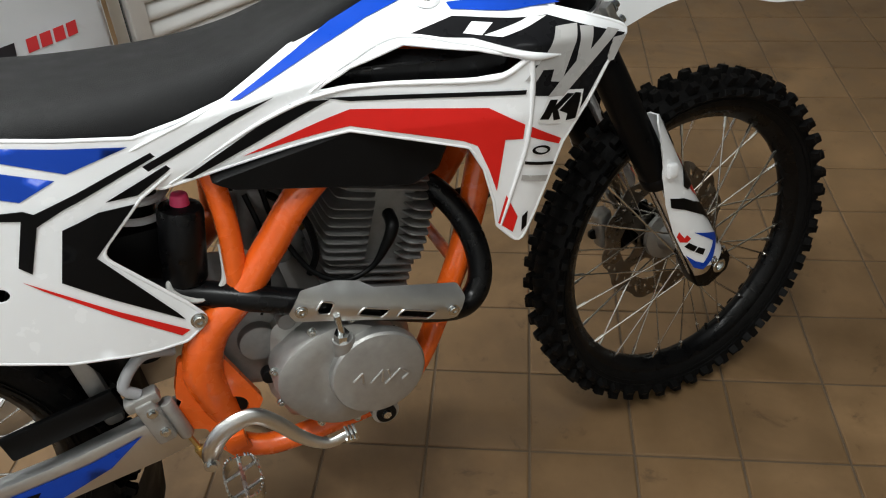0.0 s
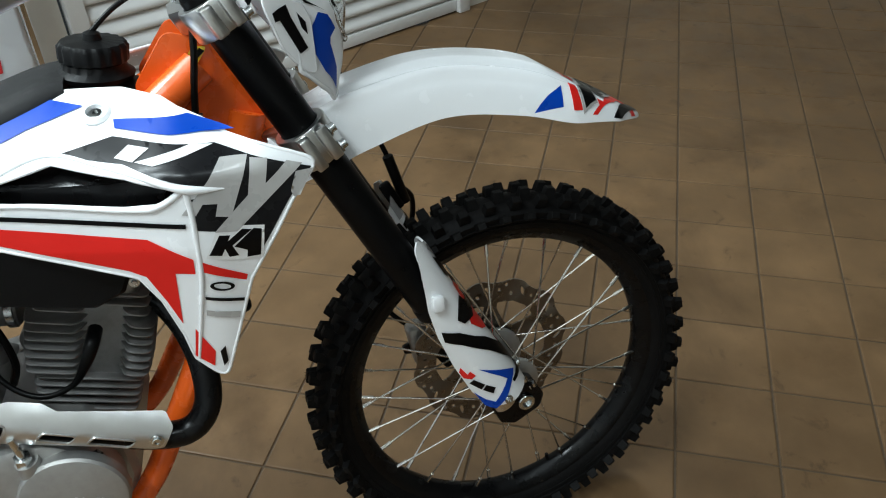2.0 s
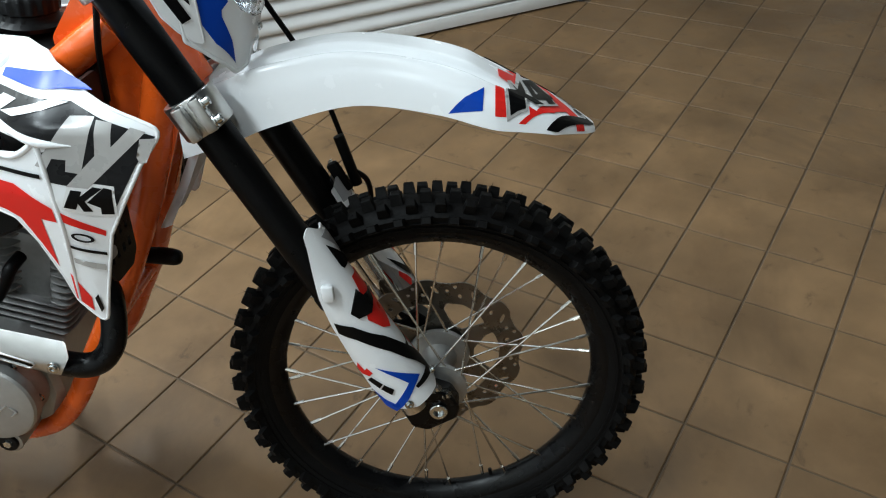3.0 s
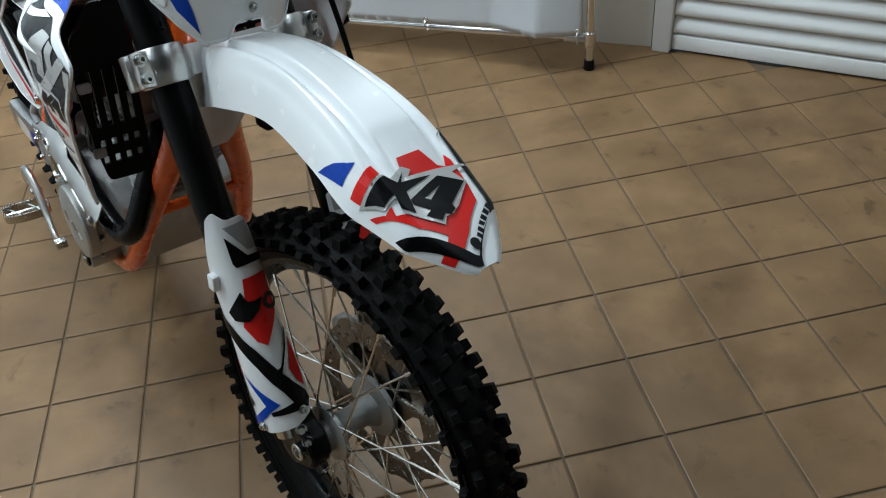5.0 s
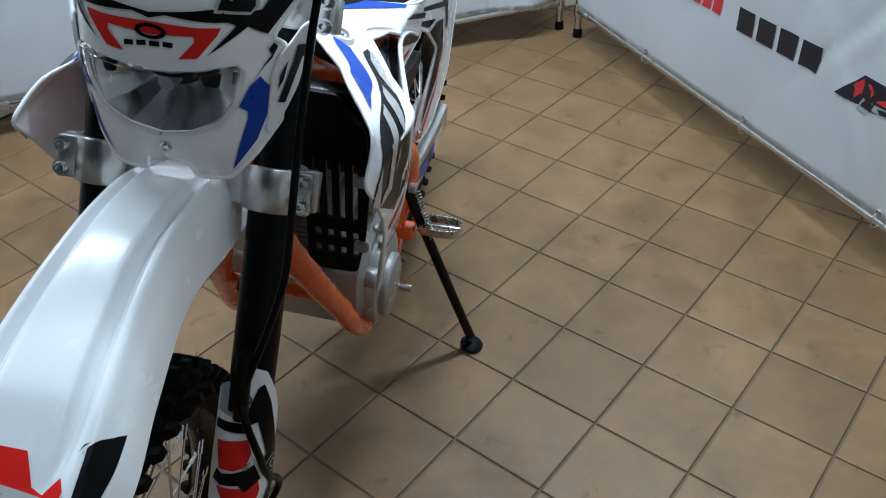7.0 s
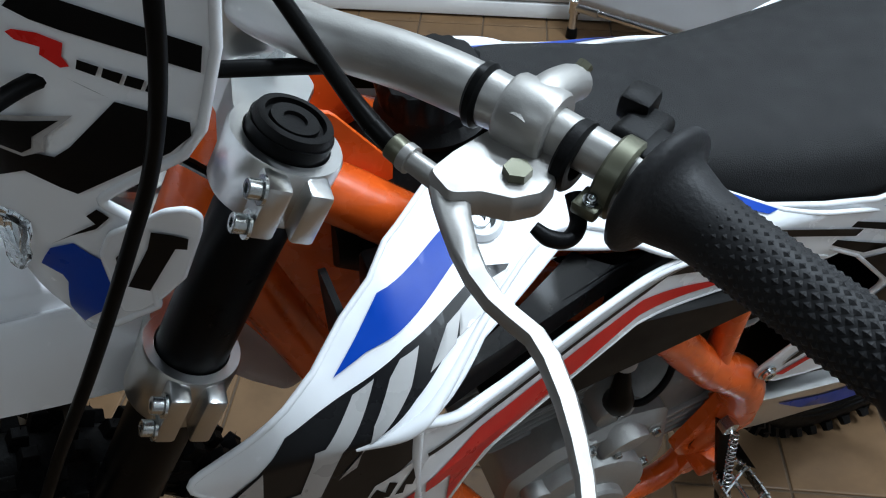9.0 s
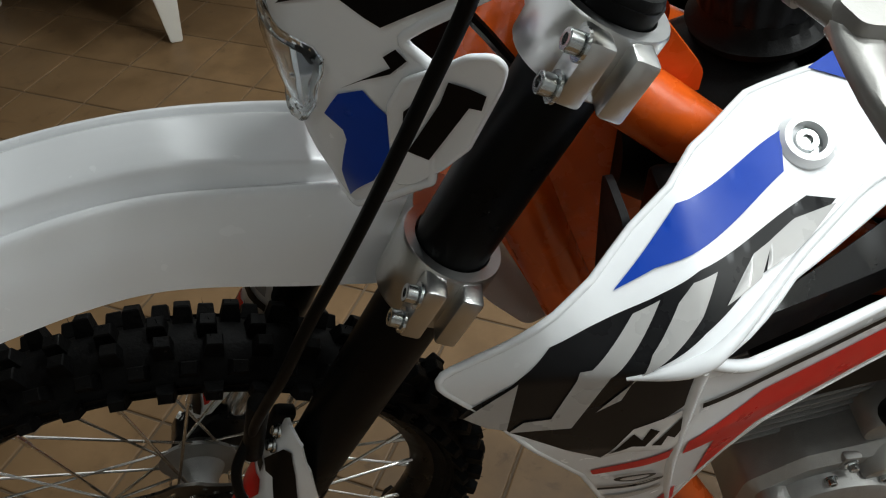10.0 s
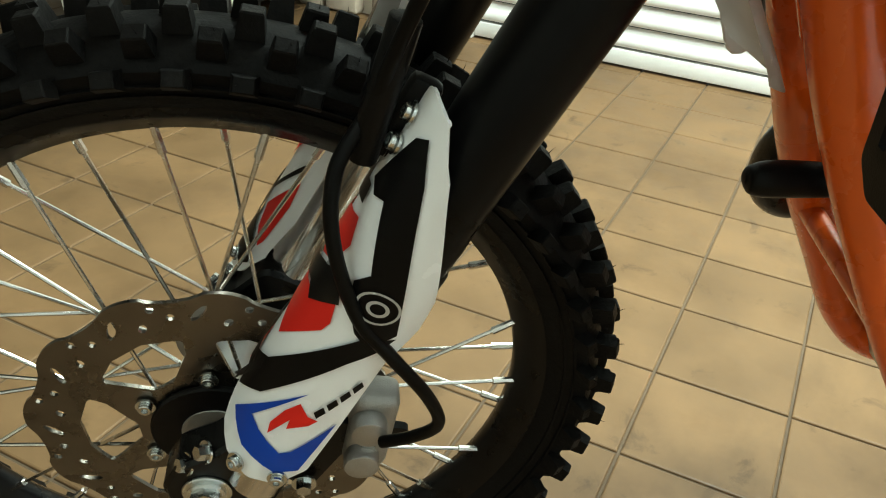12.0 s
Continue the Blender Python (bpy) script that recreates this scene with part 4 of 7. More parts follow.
for poly in MARKS:
    bm = bmesh.new()
    patch(bm, poly, lambda a, b: fender_point(a, b, 0.0036), 0.008, [[(0.814, -0.273), (0.803, 0.073), (0.822, -0.209)]] if poly is MARKS[1] else [])
    part("sticker", bm, BLACK_GLOSS, fender, angle=70)
# the small mark and word by the edge, as a dot and bars
bm = bmesh.new()
patch(bm, [(0.9365 + 0.0135 * math.cos(a), -0.005 + 0.15 * math.sin(a)) for a in [2 * math.pi * k / 20 for k in range(20)]], lambda a, b: fender_point(a, b, 0.0026), 0.008)
part("sticker", bm, CHARCOAL, fender)
for k in range(6):
    u0, v0 = 0.9240 - 0.0098 * k, 0.144 + 0.096 * k
    tall = 1.5 if k == 2 else 1.0
    bm = bmesh.new()
    patch(bm, [(u0, v0), (u0 - 0.0068, v0 + 0.068), (u0 + 0.0035 / tall, v0 + 0.068 + 0.11), (u0 + 0.0105 / tall, v0 + 0.11)], lambda a, b: fender_point(a, b, 0.0026), 0.008)
    part("sticker", bm, CHARCOAL, fender)

# -- shrouds --
SHROUD = [(-0.804, 0.875), (-0.698, 0.914), (-0.601, 0.948), (-0.566, 0.955), (-0.490, 0.957), (-0.445, 0.953), (-0.427, 0.945), (-0.401, 0.935), (-0.374, 0.921), (-0.340, 0.911), (-0.310, 0.899), (-0.278, 0.884),
          (-0.314, 0.841), (-0.379, 0.742), (-0.439, 0.582), (-0.472, 0.621), (-0.477, 0.664), (-0.491, 0.722), (-0.510, 0.760), (-0.659, 0.806), (-0.743, 0.798), (-0.901, 0.779), (-0.945, 0.796), (-0.940, 0.834)]
SHROUD_HOLE = [(-0.703, 0.863), (-0.648, 0.889), (-0.575, 0.906), (-0.493, 0.895), (-0.432, 0.876), (-0.462, 0.860), (-0.502, 0.857), (-0.651, 0.866)]
# on both sides
SHROUD_DECALS = [
    ("BLUE", [(-0.798, 0.872), (-0.702, 0.906), (-0.600, 0.945), (-0.582, 0.949), (-0.536, 0.944), (-0.603, 0.928), (-0.709, 0.895), (-0.786, 0.872)]),
    ("RED", [(-0.798, 0.800), (-0.739, 0.814), (-0.655, 0.836), (-0.486, 0.817), (-0.440, 0.787), (-0.442, 0.765), (-0.465, 0.767), (-0.474, 0.684), (-0.485, 0.722), (-0.500, 0.762), (-0.518, 0.772), (-0.658, 0.813)]),
    ("RED", [(-0.434, 0.784), (-0.383, 0.750), (-0.386, 0.742), (-0.435, 0.768)]),
    ("RED", [(-0.461, 0.675), (-0.444, 0.634), (-0.450, 0.607), (-0.471, 0.627)]),
    ("BLACK", [(-0.935, 0.810), (-0.800, 0.858), (-0.745, 0.869), (-0.800, 0.849), (-0.935, 0.800)]),
    ("BLACK", [(-0.876, 0.788), (-0.727, 0.856), (-0.677, 0.853), (-0.775, 0.816), (-0.864, 0.786)]),
    ("BLACK", [(-0.685, 0.856), (-0.652, 0.853), (-0.438, 0.836), (-0.439, 0.830), (-0.654, 0.847)]),
    ("BLACK", [(-0.438, 0.729), (-0.393, 0.716), (-0.394, 0.711), (-0.438, 0.724)]),
    ("SILVER", [(-0.441, 0.707), (-0.401, 0.696), (-0.404, 0.686), (-0.442, 0.698)]),
    ("BLACK", [(-0.438, 0.607), (-0.438, 0.634), (-0.430, 0.643), (-0.431, 0.616)]),
]
SHROUD_RIGHT = [
    ("BLUE", [(-0.501, 0.935), (-0.415, 0.939), (-0.365, 0.924), (-0.439, 0.925), (-0.500, 0.929)]),
    ("CHAR", [(-0.570, 0.911), (-0.503, 0.924), (-0.390, 0.915), (-0.287, 0.878), (-0.319, 0.842), (-0.358, 0.786), (-0.376, 0.812), (-0.428, 0.826), (-0.426, 0.866), (-0.393, 0.870), (-0.426, 0.884), (-0.493, 0.905)]),
    ("WHITE", [(-0.502, 0.909), (-0.485, 0.918), (-0.462, 0.916), (-0.482, 0.906)]),
    ("WHITE", [(-0.480, 0.906), (-0.416, 0.917), (-0.392, 0.914), (-0.460, 0.903)]),
    ("SILVER", [(-0.440, 0.848), (-0.387, 0.903), (-0.356, 0.902), (-0.387, 0.835), (-0.404, 0.840), (-0.399, 0.855), (-0.415, 0.858), (-0.425, 0.845)]),
    ("SILVER", [(-0.354, 0.899), (-0.335, 0.896), (-0.342, 0.868), (-0.314, 0.890), (-0.297, 0.884), (-0.384, 0.815), (-0.409, 0.820), (-0.364, 0.858)]),
    ("SILVER", [(-0.315, 0.853), (-0.306, 0.876), (-0.286, 0.876), (-0.305, 0.845), (-0.313, 0.845)]),
    ("BLACK", [(-0.421, 0.791), (-0.405, 0.815), (-0.393, 0.812), (-0.407, 0.787)]),
    ("BLACK", [(-0.403, 0.801), (-0.378, 0.817), (-0.367, 0.814), (-0.393, 0.798), (-0.388, 0.782), (-0.399, 0.783)]),
    ("BLACK", [(-0.391, 0.796), (-0.365, 0.815), (-0.356, 0.812), (-0.363, 0.776), (-0.379, 0.777), (-0.377, 0.787)]),
]
SHROUD_LEFT = [
    ("BLUE", [(-0.385, 0.917), (-0.428, 0.940), (-0.506, 0.944), (-0.501, 0.934), (-0.410, 0.923)]),
    ("CHAR", [(-0.299, 0.854), (-0.346, 0.902), (-0.376, 0.908), (-0.435, 0.921), (-0.512, 0.926), (-0.531, 0.922), (-0.503, 0.916), (-0.464, 0.912), (-0.433, 0.903), (-0.401, 0.890), (-0.427, 0.882), (-0.434, 0.861), (-0.406, 0.824), (-0.386, 0.782), (-0.332, 0.821), (-0.294, 0.846)]),
    ("SILVER", [(-0.297, 0.846), (-0.328, 0.882), (-0.323, 0.830), (-0.311, 0.834)]),
    ("SILVER", [(-0.324, 0.827), (-0.362, 0.830), (-0.379, 0.885), (-0.410, 0.914), (-0.394, 0.910), (-0.369, 0.890), (-0.362, 0.889), (-0.349, 0.842), (-0.333, 0.839)]),
    ("SILVER", [(-0.375, 0.848), (-0.402, 0.897), (-0.420, 0.913), (-0.430, 0.918), (-0.445, 0.919), (-0.432, 0.908), (-0.393, 0.885), (-0.388, 0.861)]),
    ("SILVER", [(-0.447, 0.909), (-0.469, 0.919), (-0.483, 0.920), (-0.471, 0.912)]),
    ("SILVER", [(-0.475, 0.913), (-0.482, 0.920), (-0.500, 0.922), (-0.530, 0.921), (-0.508, 0.916), (-0.495, 0.914)]),
    ("BLACK", [(-0.389, 0.792), (-0.401, 0.821), (-0.407, 0.813), (-0.410, 0.828), (-0.416, 0.824), (-0.410, 0.805), (-0.402, 0.805)]),
    ("BLACK", [(-0.414, 0.806), (-0.429, 0.843), (-0.432, 0.831), (-0.427, 0.813), (-0.422, 0.817), (-0.420, 0.805)]),
]
STICKERS = {"BLUE": BLUE, "CHAR": CHARCOAL, "WHITE": WHITE_GLOSS, "SILVER": SILVER_STICKER, "BLACK": BLACK_GLOSS, "RED": RED, "EDGE": WHITE_GLOSS}


def bead(bm, pts, r=0.003, seg=8):
    """A rounded edge along a closed loop of points."""
    n = len(pts)
    rings = []
    for i in range(n):
        d = (pts[(i + 1) % n] - pts[i - 1]).normalized()
        up = Vector((0, 1, 0))
        up = (up - d * up.dot(d)).normalized()
        w = d.cross(up)
        rings.append([bm.verts.new(pts[i] + r * (math.cos(a) * w + math.sin(a) * up)) for a in [2 * math.pi * k / seg for k in range(seg)]])
    for i in range(n):
        p, q = rings[i - 1], rings[i]
        for k in range(seg):
            bm.faces.new((p[k], p[(k + 1) % seg], q[(k + 1) % seg], q[k]))


def refine(poly, step):
    out = []
    for i, p in enumerate(poly):
        q = poly[(i + 1) % len(poly)]
        k = max(1, int(math.dist(p, q) / step))
        out += [(p[0] + (q[0] - p[0]) * s / k, p[1] + (q[1] - p[1]) * s / k) for s in range(k)]
    return out


for sgn in (-1, 1):
    def lay(extra):
        def func(a, b):
            y = shroud_half(a, b)
            n = Vector(((shroud_half(a - 0.004, b) - shroud_half(a + 0.004, b)) / 0.008, 1.0, (shroud_half(a, b - 0.004) - shroud_half(a, b + 0.004)) / 0.008)).normalized()
            p = Vector((a, y, b)) + n * extra
            return Vector((p.x, sgn * p.y, p.z))
        return func
    outline = rounded(SHROUD, 0.012, 4)

    def high(pts):
        """The opening and what lies round it sit a little higher on the left."""
        if sgn < 0:
            return pts
        return [(a, b + lerp_table(a, [(-0.95, 0.0), (-0.70, 0.007), (-0.50, 0.013), (-0.42, 0.013), (-0.36, 0.010)]) * min(1.0, max(0.0, (b - 0.72) / 0.08))) for a, b in pts]
    hole = rounded(high(SHROUD_HOLE), 0.008, 3)
    bm = bmesh.new()
    patch(bm, outline, lay(0), 0.0050, [hole], 0.004, (0, -sgn, 0))
    for loop, r in ((outline, 0.0026), (hole, 0.0024)):
        bead(bm, [lay(-0.0015)(*p) for p in refine(loop, 0.010)], r)
    # raised rib that ends in a spike, and the fold down to the lower tip
    tube(bm, [lay(0.001)(*p) for p in high([(-0.70, 0.866), (-0.648, 0.892), (-0.579, 0.911), (-0.51, 0.902), (-0.45, 0.886), (-0.424, 0.878), (-0.388, 0.872)])], [0.0015, 0.002, 0.0024, 0.0026, 0.0042, 0.0056, 0.0012], 12)
    tube(bm, [lay(0.0)(*p) for p in high([(-0.430, 0.874), (-0.430, 0.83), (-0.436, 0.76), (-0.451, 0.69), (-0.467, 0.622)])], [0.0042, 0.0036, 0.0034, 0.003, 0.002], 10)
    tube(bm, [lay(0.0)(*p) for p in high([(-0.433, 0.878), (-0.464, 0.859), (-0.502, 0.856), (-0.652, 0.864), (-0.76, 0.842), (-0.892, 0.784)])], [0.004, 0.0042, 0.004, 0.003, 0.003, 0.0016], 10)
    shroud = part("radiator_shroud", bm, WHITE, bike, "white radiator shroud with blue, charcoal and red stickers", angle=50)
    edge = [(-0.425, 0.787), (-0.408, 0.820), (-0.380, 0.822), (-0.352, 0.816), (-0.360, 0.772), (-0.383, 0.774), (-0.405, 0.779)] if sgn < 0 else \
        [(-0.385, 0.782), (-0.400, 0.826), (-0.410, 0.834), (-0.429, 0.848), (-0.436, 0.835), (-0.430, 0.800), (-0.400, 0.795)]
    for kind, poly in [(k, high(q)) for k, q in SHROUD_DECALS] + [("EDGE", edge)] + (SHROUD_RIGHT if sgn < 0 else SHROUD_LEFT):
        bm = bmesh.new()
        patch(bm, poly, lay({"BLUE": 0.0014, "CHAR": 0.0008, "RED": 0.0008, "EDGE": 0.0012}.get(kind, 0.0017)), 0.0038)
        part("sticker", bm, STICKERS[kind], shroud, angle=70)
    bm = bmesh.new()
    loop = [(-0.415 + 0.014 * math.cos(a), 0.742 - 0.003 * math.cos(a) + 0.0075 * math.sin(a)) for a in [2 * math.pi * k / 20 for k in range(20)]]
    hol = [(-0.415 + 0.0095 * math.cos(a), 0.742 - 0.003 * math.cos(a) + 0.0042 * math.sin(a)) for a in [2 * math.pi * k / 20 for k in range(20)]]
    patch(bm, loop, lay(0.0022), 0.008, [hol])
    part("sticker", bm, BLACK_GLOSS, shroud)
    bm = bmesh.new()
    p = lay(0.001)(-0.521, 0.9385)
    n = Vector((0, sgn * 0.42, 1)).normalized()
    p = p + n * 0.001
    ring(bm, p, n, 0.0185, 0.011, 0.009, 32, 0.0035)
    part("bolt_boss", bm, WHITE, shroud)
    bm = bmesh.new()
    hexbolt(bm, p - n * 0.004, n, 0.0075, 0.004, socket=True)
    part("shroud_bolt", bm, GALV, shroud)
    bm = bmesh.new()
    patch(bm, rounded([(-0.725, 0.850), (-0.60, 0.912), (-0.500, 0.905), (-0.455, 0.882), (-0.470, 0.845)], 0.01, 3), lay(-0.020), 0.015, thick=0.003, into=(0, -sgn, 0))
    part("inner_cover", bm, BLACK_PAINT, bike, "glossy black cover behind the shroud opening")


# -- rear part of the front fender, behind the fork --
bm = bmesh.new()
rows = []
for i in range(17):
    t = i / 16
    x = lerp_table(t, [(0, -0.300), (0.3, -0.335), (0.6, -0.368), (1, -0.412)])
    z = lerp_table(t, [(0, 0.845), (0.3, 0.775), (0.6, 0.710), (1, 0.640)])
    w = lerp_table(t, [(0, 0.052), (0.5, 0.055), (0.9, 0.046), (1, 0.036)])
    rows.append([Vector((x + 0.030 * (abs(v) ** 2.2), w * v, z + 0.018 * abs(v) ** 2.2)) for v in [-1 + 2 * j / 14 for j in range(15)]])
loft(bm, rows)
bmesh.ops.solidify(bm, geom=bm.faces[:], thickness=0.003)
steered(part("rear_fender_flap", bm, WHITE, bike, "white rear flap of the front fender"))

# -- headlight mask --


def mask_point(y, z, lift=0.0):
    """The mask's shell, by its width and height."""
    fwd = lerp_table(z, [(0.90, -0.206), (0.95, -0.190), (1.02, -0.180), (1.10, -0.190), (1.22, -0.232)])
    a = abs(y)
    fall = 0.3 * a * a + 620 * min(a, 0.09) ** 4 + 1.8 * max(0.0, a - 0.09)
    slope = 0.6 * a + 2480 * min(a, 0.09) ** 3
    n = Vector((1, math.copysign(slope, y), 0)).normalized()
    return Vector((fwd - fall, y, z)) + n * lift


MASK = [(-0.061, 0.905), (-0.028, 0.908), (-0.022, 0.930), (0.022, 0.930), (0.028, 0.908), (0.061, 0.905), (0.085, 0.931), (0.104, 0.960), (0.108, 1.000), (0.108, 1.047), (0.099, 1.060), (0.105, 1.071), (0.122, 1.098), (0.125, 1.115), (0.124, 1.160), (0.119, 1.205),
        (0.088, 1.228), (0, 1.235), (-0.088, 1.228), (-0.119, 1.205), (-0.124, 1.160), (-0.125, 1.115), (-0.122, 1.098), (-0.105, 1.071), (-0.099, 1.060), (-0.108, 1.047), (-0.108, 1.000), (-0.104, 0.960), (-0.085, 0.931)]
LENS = [(-0.031, 0.972), (0, 0.966), (0.031, 0.972), (0.060, 0.987), (0.072, 1.007), (0.081, 1.046), (0.050, 1.042), (0.018, 1.038), (-0.018, 1.038), (-0.050, 1.042), (-0.081, 1.046), (-0.072, 1.007), (-0.060, 0.987)]
lens_line = rounded(LENS, 0.010, 3)
bm = bmesh.new()
patch(bm, rounded(MASK, 0.008, 3), mask_point, 0.010, [lens_line], 0.0035, (-1, 0, 0))
bead(bm, [mask_point(*p, -0.001) for p in refine(rounded(MASK, 0.008, 3), 0.010)], 0.0032)
mask = part("headlight_mask", bm, WHITE, bike, "white headlight mask with black, red and blue stickers", angle=55)
mask.matrix_basis = STEER @ Matrix.Translation((-0.026, 0.003, -0.013))
# side wings that reach back round the fork
WING = [(-0.238, 0.954), (-0.248, 0.958), (-0.263, 0.974), (-0.277, 0.995), (-0.291, 1.043), (-0.293, 1.055), (-0.288, 1.063), (-0.276, 1.061), (-0.262, 1.050), (-0.246, 1.040), (-0.238, 1.020)]
for sgn in (-1, 1):
    def wing(extra):
        return lambda a, b: Vector((a, sgn * (0.062 + 0.056 * min(1, max(0, (-0.19 - a) / 0.10)) ** 0.7 + 0.10 * (b - 0.95) + extra), b))
    bm = bmesh.new()
    patch(bm, rounded(WING, 0.010, 3), wing(0), 0.008, thick=0.004, into=(0, -sgn, 0))
    bead(bm, [wing(-0.002)(*p) for p in refine(rounded(WING, 0.010, 3), 0.009)], 0.0021)
    wob = part("mask_wing", bm, WHITE, mask, "white side wing with blue and black stickers", angle=60)
    for poly in ([(-0.266, 1.046), (-0.276, 1.043), (-0.284, 1.039), (-0.282, 1.028), (-0.276, 1.029), (-0.256, 0.983), (-0.245, 0.988), (-0.262, 1.030)], [(-0.244, 1.020), (-0.254, 1.034), (-0.250, 1.014), (-0.243, 1.004)]):
        bm = bmesh.new()
        patch(bm, poly, wing(0.0016), 0.008)
        part("sticker", bm, BLACK_GLOSS, wob)
MASK_DECALS = [
    (BLACK_GLOSS, [(0.0, 1.094), (0.056, 1.102), (0.073, 1.096), (0.083, 1.095), (0.091, 1.093), (0.095, 1.100), (0.104, 1.129), (0.122, 1.120), (0.123, 1.112), (0.119, 1.101), (0.095, 1.067), (0.091, 1.071), (0.082, 1.081), (0.052, 1.059),
                   (0.073, 1.083), (0.074, 1.085), (0.067, 1.089), (0.015, 1.093), (0.0, 1.0885)], True),
    (RED, [(0.0, 1.085), (0.063, 1.084), (0.060, 1.077), (0.043, 1.055), (0.026, 1.053), (0.041, 1.071), (0.040, 1.076), (0.0, 1.073)], True),
    (BLUE, [(0.075, 1.000), (0.084, 1.020), (0.091, 1.026), (0.101, 1.000), (0.086, 0.951), (0.064, 0.918), (0.081, 0.983), (0.081, 0.991)], True),
    (BLACK_GLOSS, [(0.085, 1.025), (0.098, 1.044), (0.096, 1.050), (0.099, 1.056), (0.102, 1.050), (0.098, 1.040), (0.091, 1.033)], True),
    (BLACK_GLOSS, [(0.099, 1.024), (0.103, 1.030), (0.1065, 1.030), (0.104, 1.009)], True),
    (SILVER_STICKER, [(0.057, 1.099), (0.061, 1.117), (0.074, 1.115), (0.095, 1.120), (0.089, 1.106), (0.089, 1.097), (0.083, 1.092), (0.072, 1.096)], False),
    (BLACK_PLASTIC, [(0.060, 1.102), (0.063, 1.114), (0.066, 1.111), (0.070, 1.108), (0.073, 1.112), (0.092, 1.117), (0.086, 1.106), (0.086, 1.099), (0.083, 1.095), (0.072, 1.099)], False),
    (RED, [(0.076, 1.160), (0.078, 1.162), (0.085, 1.162), (0.091, 1.158), (0.091, 1.151), (0.093, 1.146), (0.091, 1.145), (0.086, 1.151), (0.086, 1.155), (0.079, 1.157)], False),
    (BLACK_GLOSS, [(0.0945, 1.1505), (0.0995, 1.1475), (0.099, 1.1425), (0.0945, 1.1455)], False),
    (BLACK_GLOSS, [(0.1005, 1.147), (0.1050, 1.1445), (0.1045, 1.139), (0.1003, 1.142)], False),
    (BLACK_GLOSS, [(0.1060, 1.144), (0.1100, 1.142), (0.1095, 1.1365), (0.1055, 1.1385)], False),
    (BLACK_GLOSS, [(0.1110, 1.1415), (0.1145, 1.1395), (0.1140, 1.134), (0.1105, 1.136)], False),
    (BLACK_GLOSS, [(0.075, 1.173), (0.122, 1.148), (0.121, 1.162), (0.080, 1.185)], True),
    (BLACK_GLOSS, [(0.093, 1.140), (0.103, 1.1305), (0.098, 1.135)], False),
    (BLACK_GLOSS, [(-0.025, 1.0645), (-0.016, 1.0655), (-0.016, 1.0605), (-0.025, 1.0595)], False),
    (BLACK_GLOSS, [(-0.013, 1.066), (-0.004, 1.067), (-0.004, 1.062), (-0.013, 1.061)], False),
    (BLACK_GLOSS, [(-0.001, 1.067), (0.009, 1.0675), (0.009, 1.0625), (-0.001, 1.062)], False),
    (BLACK_GLOSS, [(0.012, 1.068), (0.022, 1.068), (0.021, 1.063), (0.012, 1.063)], False),
    (BLACK_GLOSS, [(-0.060, 1.110), (-0.042, 1.112), (-0.038, 1.116), (-0.034, 1.111), (-0.024, 1.111), (-0.024, 1.105), (-0.060, 1.104)], False),
]
for mtl, poly, both in MASK_DECALS:
    for s in ((1, -1) if both else (1,)):
        bm = bmesh.new()
        patch(bm, [(s * y, z) for y, z in poly], lambda a, b: mask_point(a, b, {"black_sticker": 0.0020, "silver_sticker": 0.0027, "black_plastic": 0.0034}.get(mtl.name, 0.0012)), 0.008)
        part("sticker", bm, mtl, mask, angle=70)
bm = bmesh.new()
hol = [(0.001 + 0.010 * math.cos(a), 1.0765 + 0.0040 * math.sin(a)) for a in [2 * math.pi * k / 20 for k in range(20)]]
patch(bm, [(0.001 + 1.5 * (y - 0.001), 1.0765 + 1.8 * (z - 1.0765)) for y, z in hol], lambda a, b: mask_point(a, b, 0.0026), 0.008, [hol])
part("sticker", bm, BLACK_GLOSS, mask)


def glass_material():
    m = bpy.data.materials.new("clear_lens")
    m.use_nodes = True
    b = m.node_tree.nodes["Principled BSDF"]
    b.inputs["Base Color"].default_value = (0.93, 0.95, 0.96, 1)
    b.inputs["Roughness"].default_value = 0.04
    b.inputs["Transmission Weight"].default_value = 1.0
    b.inputs["IOR"].default_value = 1.12
    return m


GLASS = glass_material()
REFLECTOR = mat("headlight_reflector", (0.58, 0.59, 0.61), 0.20, metal=0.9, vary=0.05)
bm = bmesh.new()
patch(bm, [(y * 1.02, 1.007 + (z - 1.007) * 1.02) for y, z in lens_line], lambda a, b: mask_point(a, b, 0.006 - 2.2 * a * a - 3 * (b - 1.007) ** 2), 0.011, thick=0.002, into=(-1, 0, 0))
lens = part("headlight_lens", bm, GLASS, mask, "clear domed headlight lens")
lens.visible_shadow = False
bm = bmesh.new()
rows = []
for i in range(9):
    t = i / 8
    rows.append([mask_point(y * (1.0 - 0.75 * t ** 1.5), 1.007 + (z - 1.007) * (1.0 - 0.72 * t ** 1.5), -0.004 - 0.060 * math.sin(t * 1.5)) for y, z in lens_line])
loft(bm, rows, close=True)
part("reflector", bm, REFLECTOR, mask, "bright faceted headlight reflector", angle=20)
bm = bmesh.new()
tube(bm, [(-0.262, 0, 1.010), (-0.235, 0, 1.010), (-0.210, 0, 1.009)], [0.011, 0.011, 0.008], 16)
part("bulb", bm, GREY_PLASTIC, mask)
bm = bmesh.new()
box(bm, (0.010, 0.024, 0.014), Matrix.Translation((-0.216, 0.004, 1.024)), 0.003)
box(bm, (0.012, 0.012, 0.022), Matrix.Translation((-0.222, 0.020, 1.022)), 0.003)
part("bulb_holder", bm, BLACK_PLASTIC, mask)
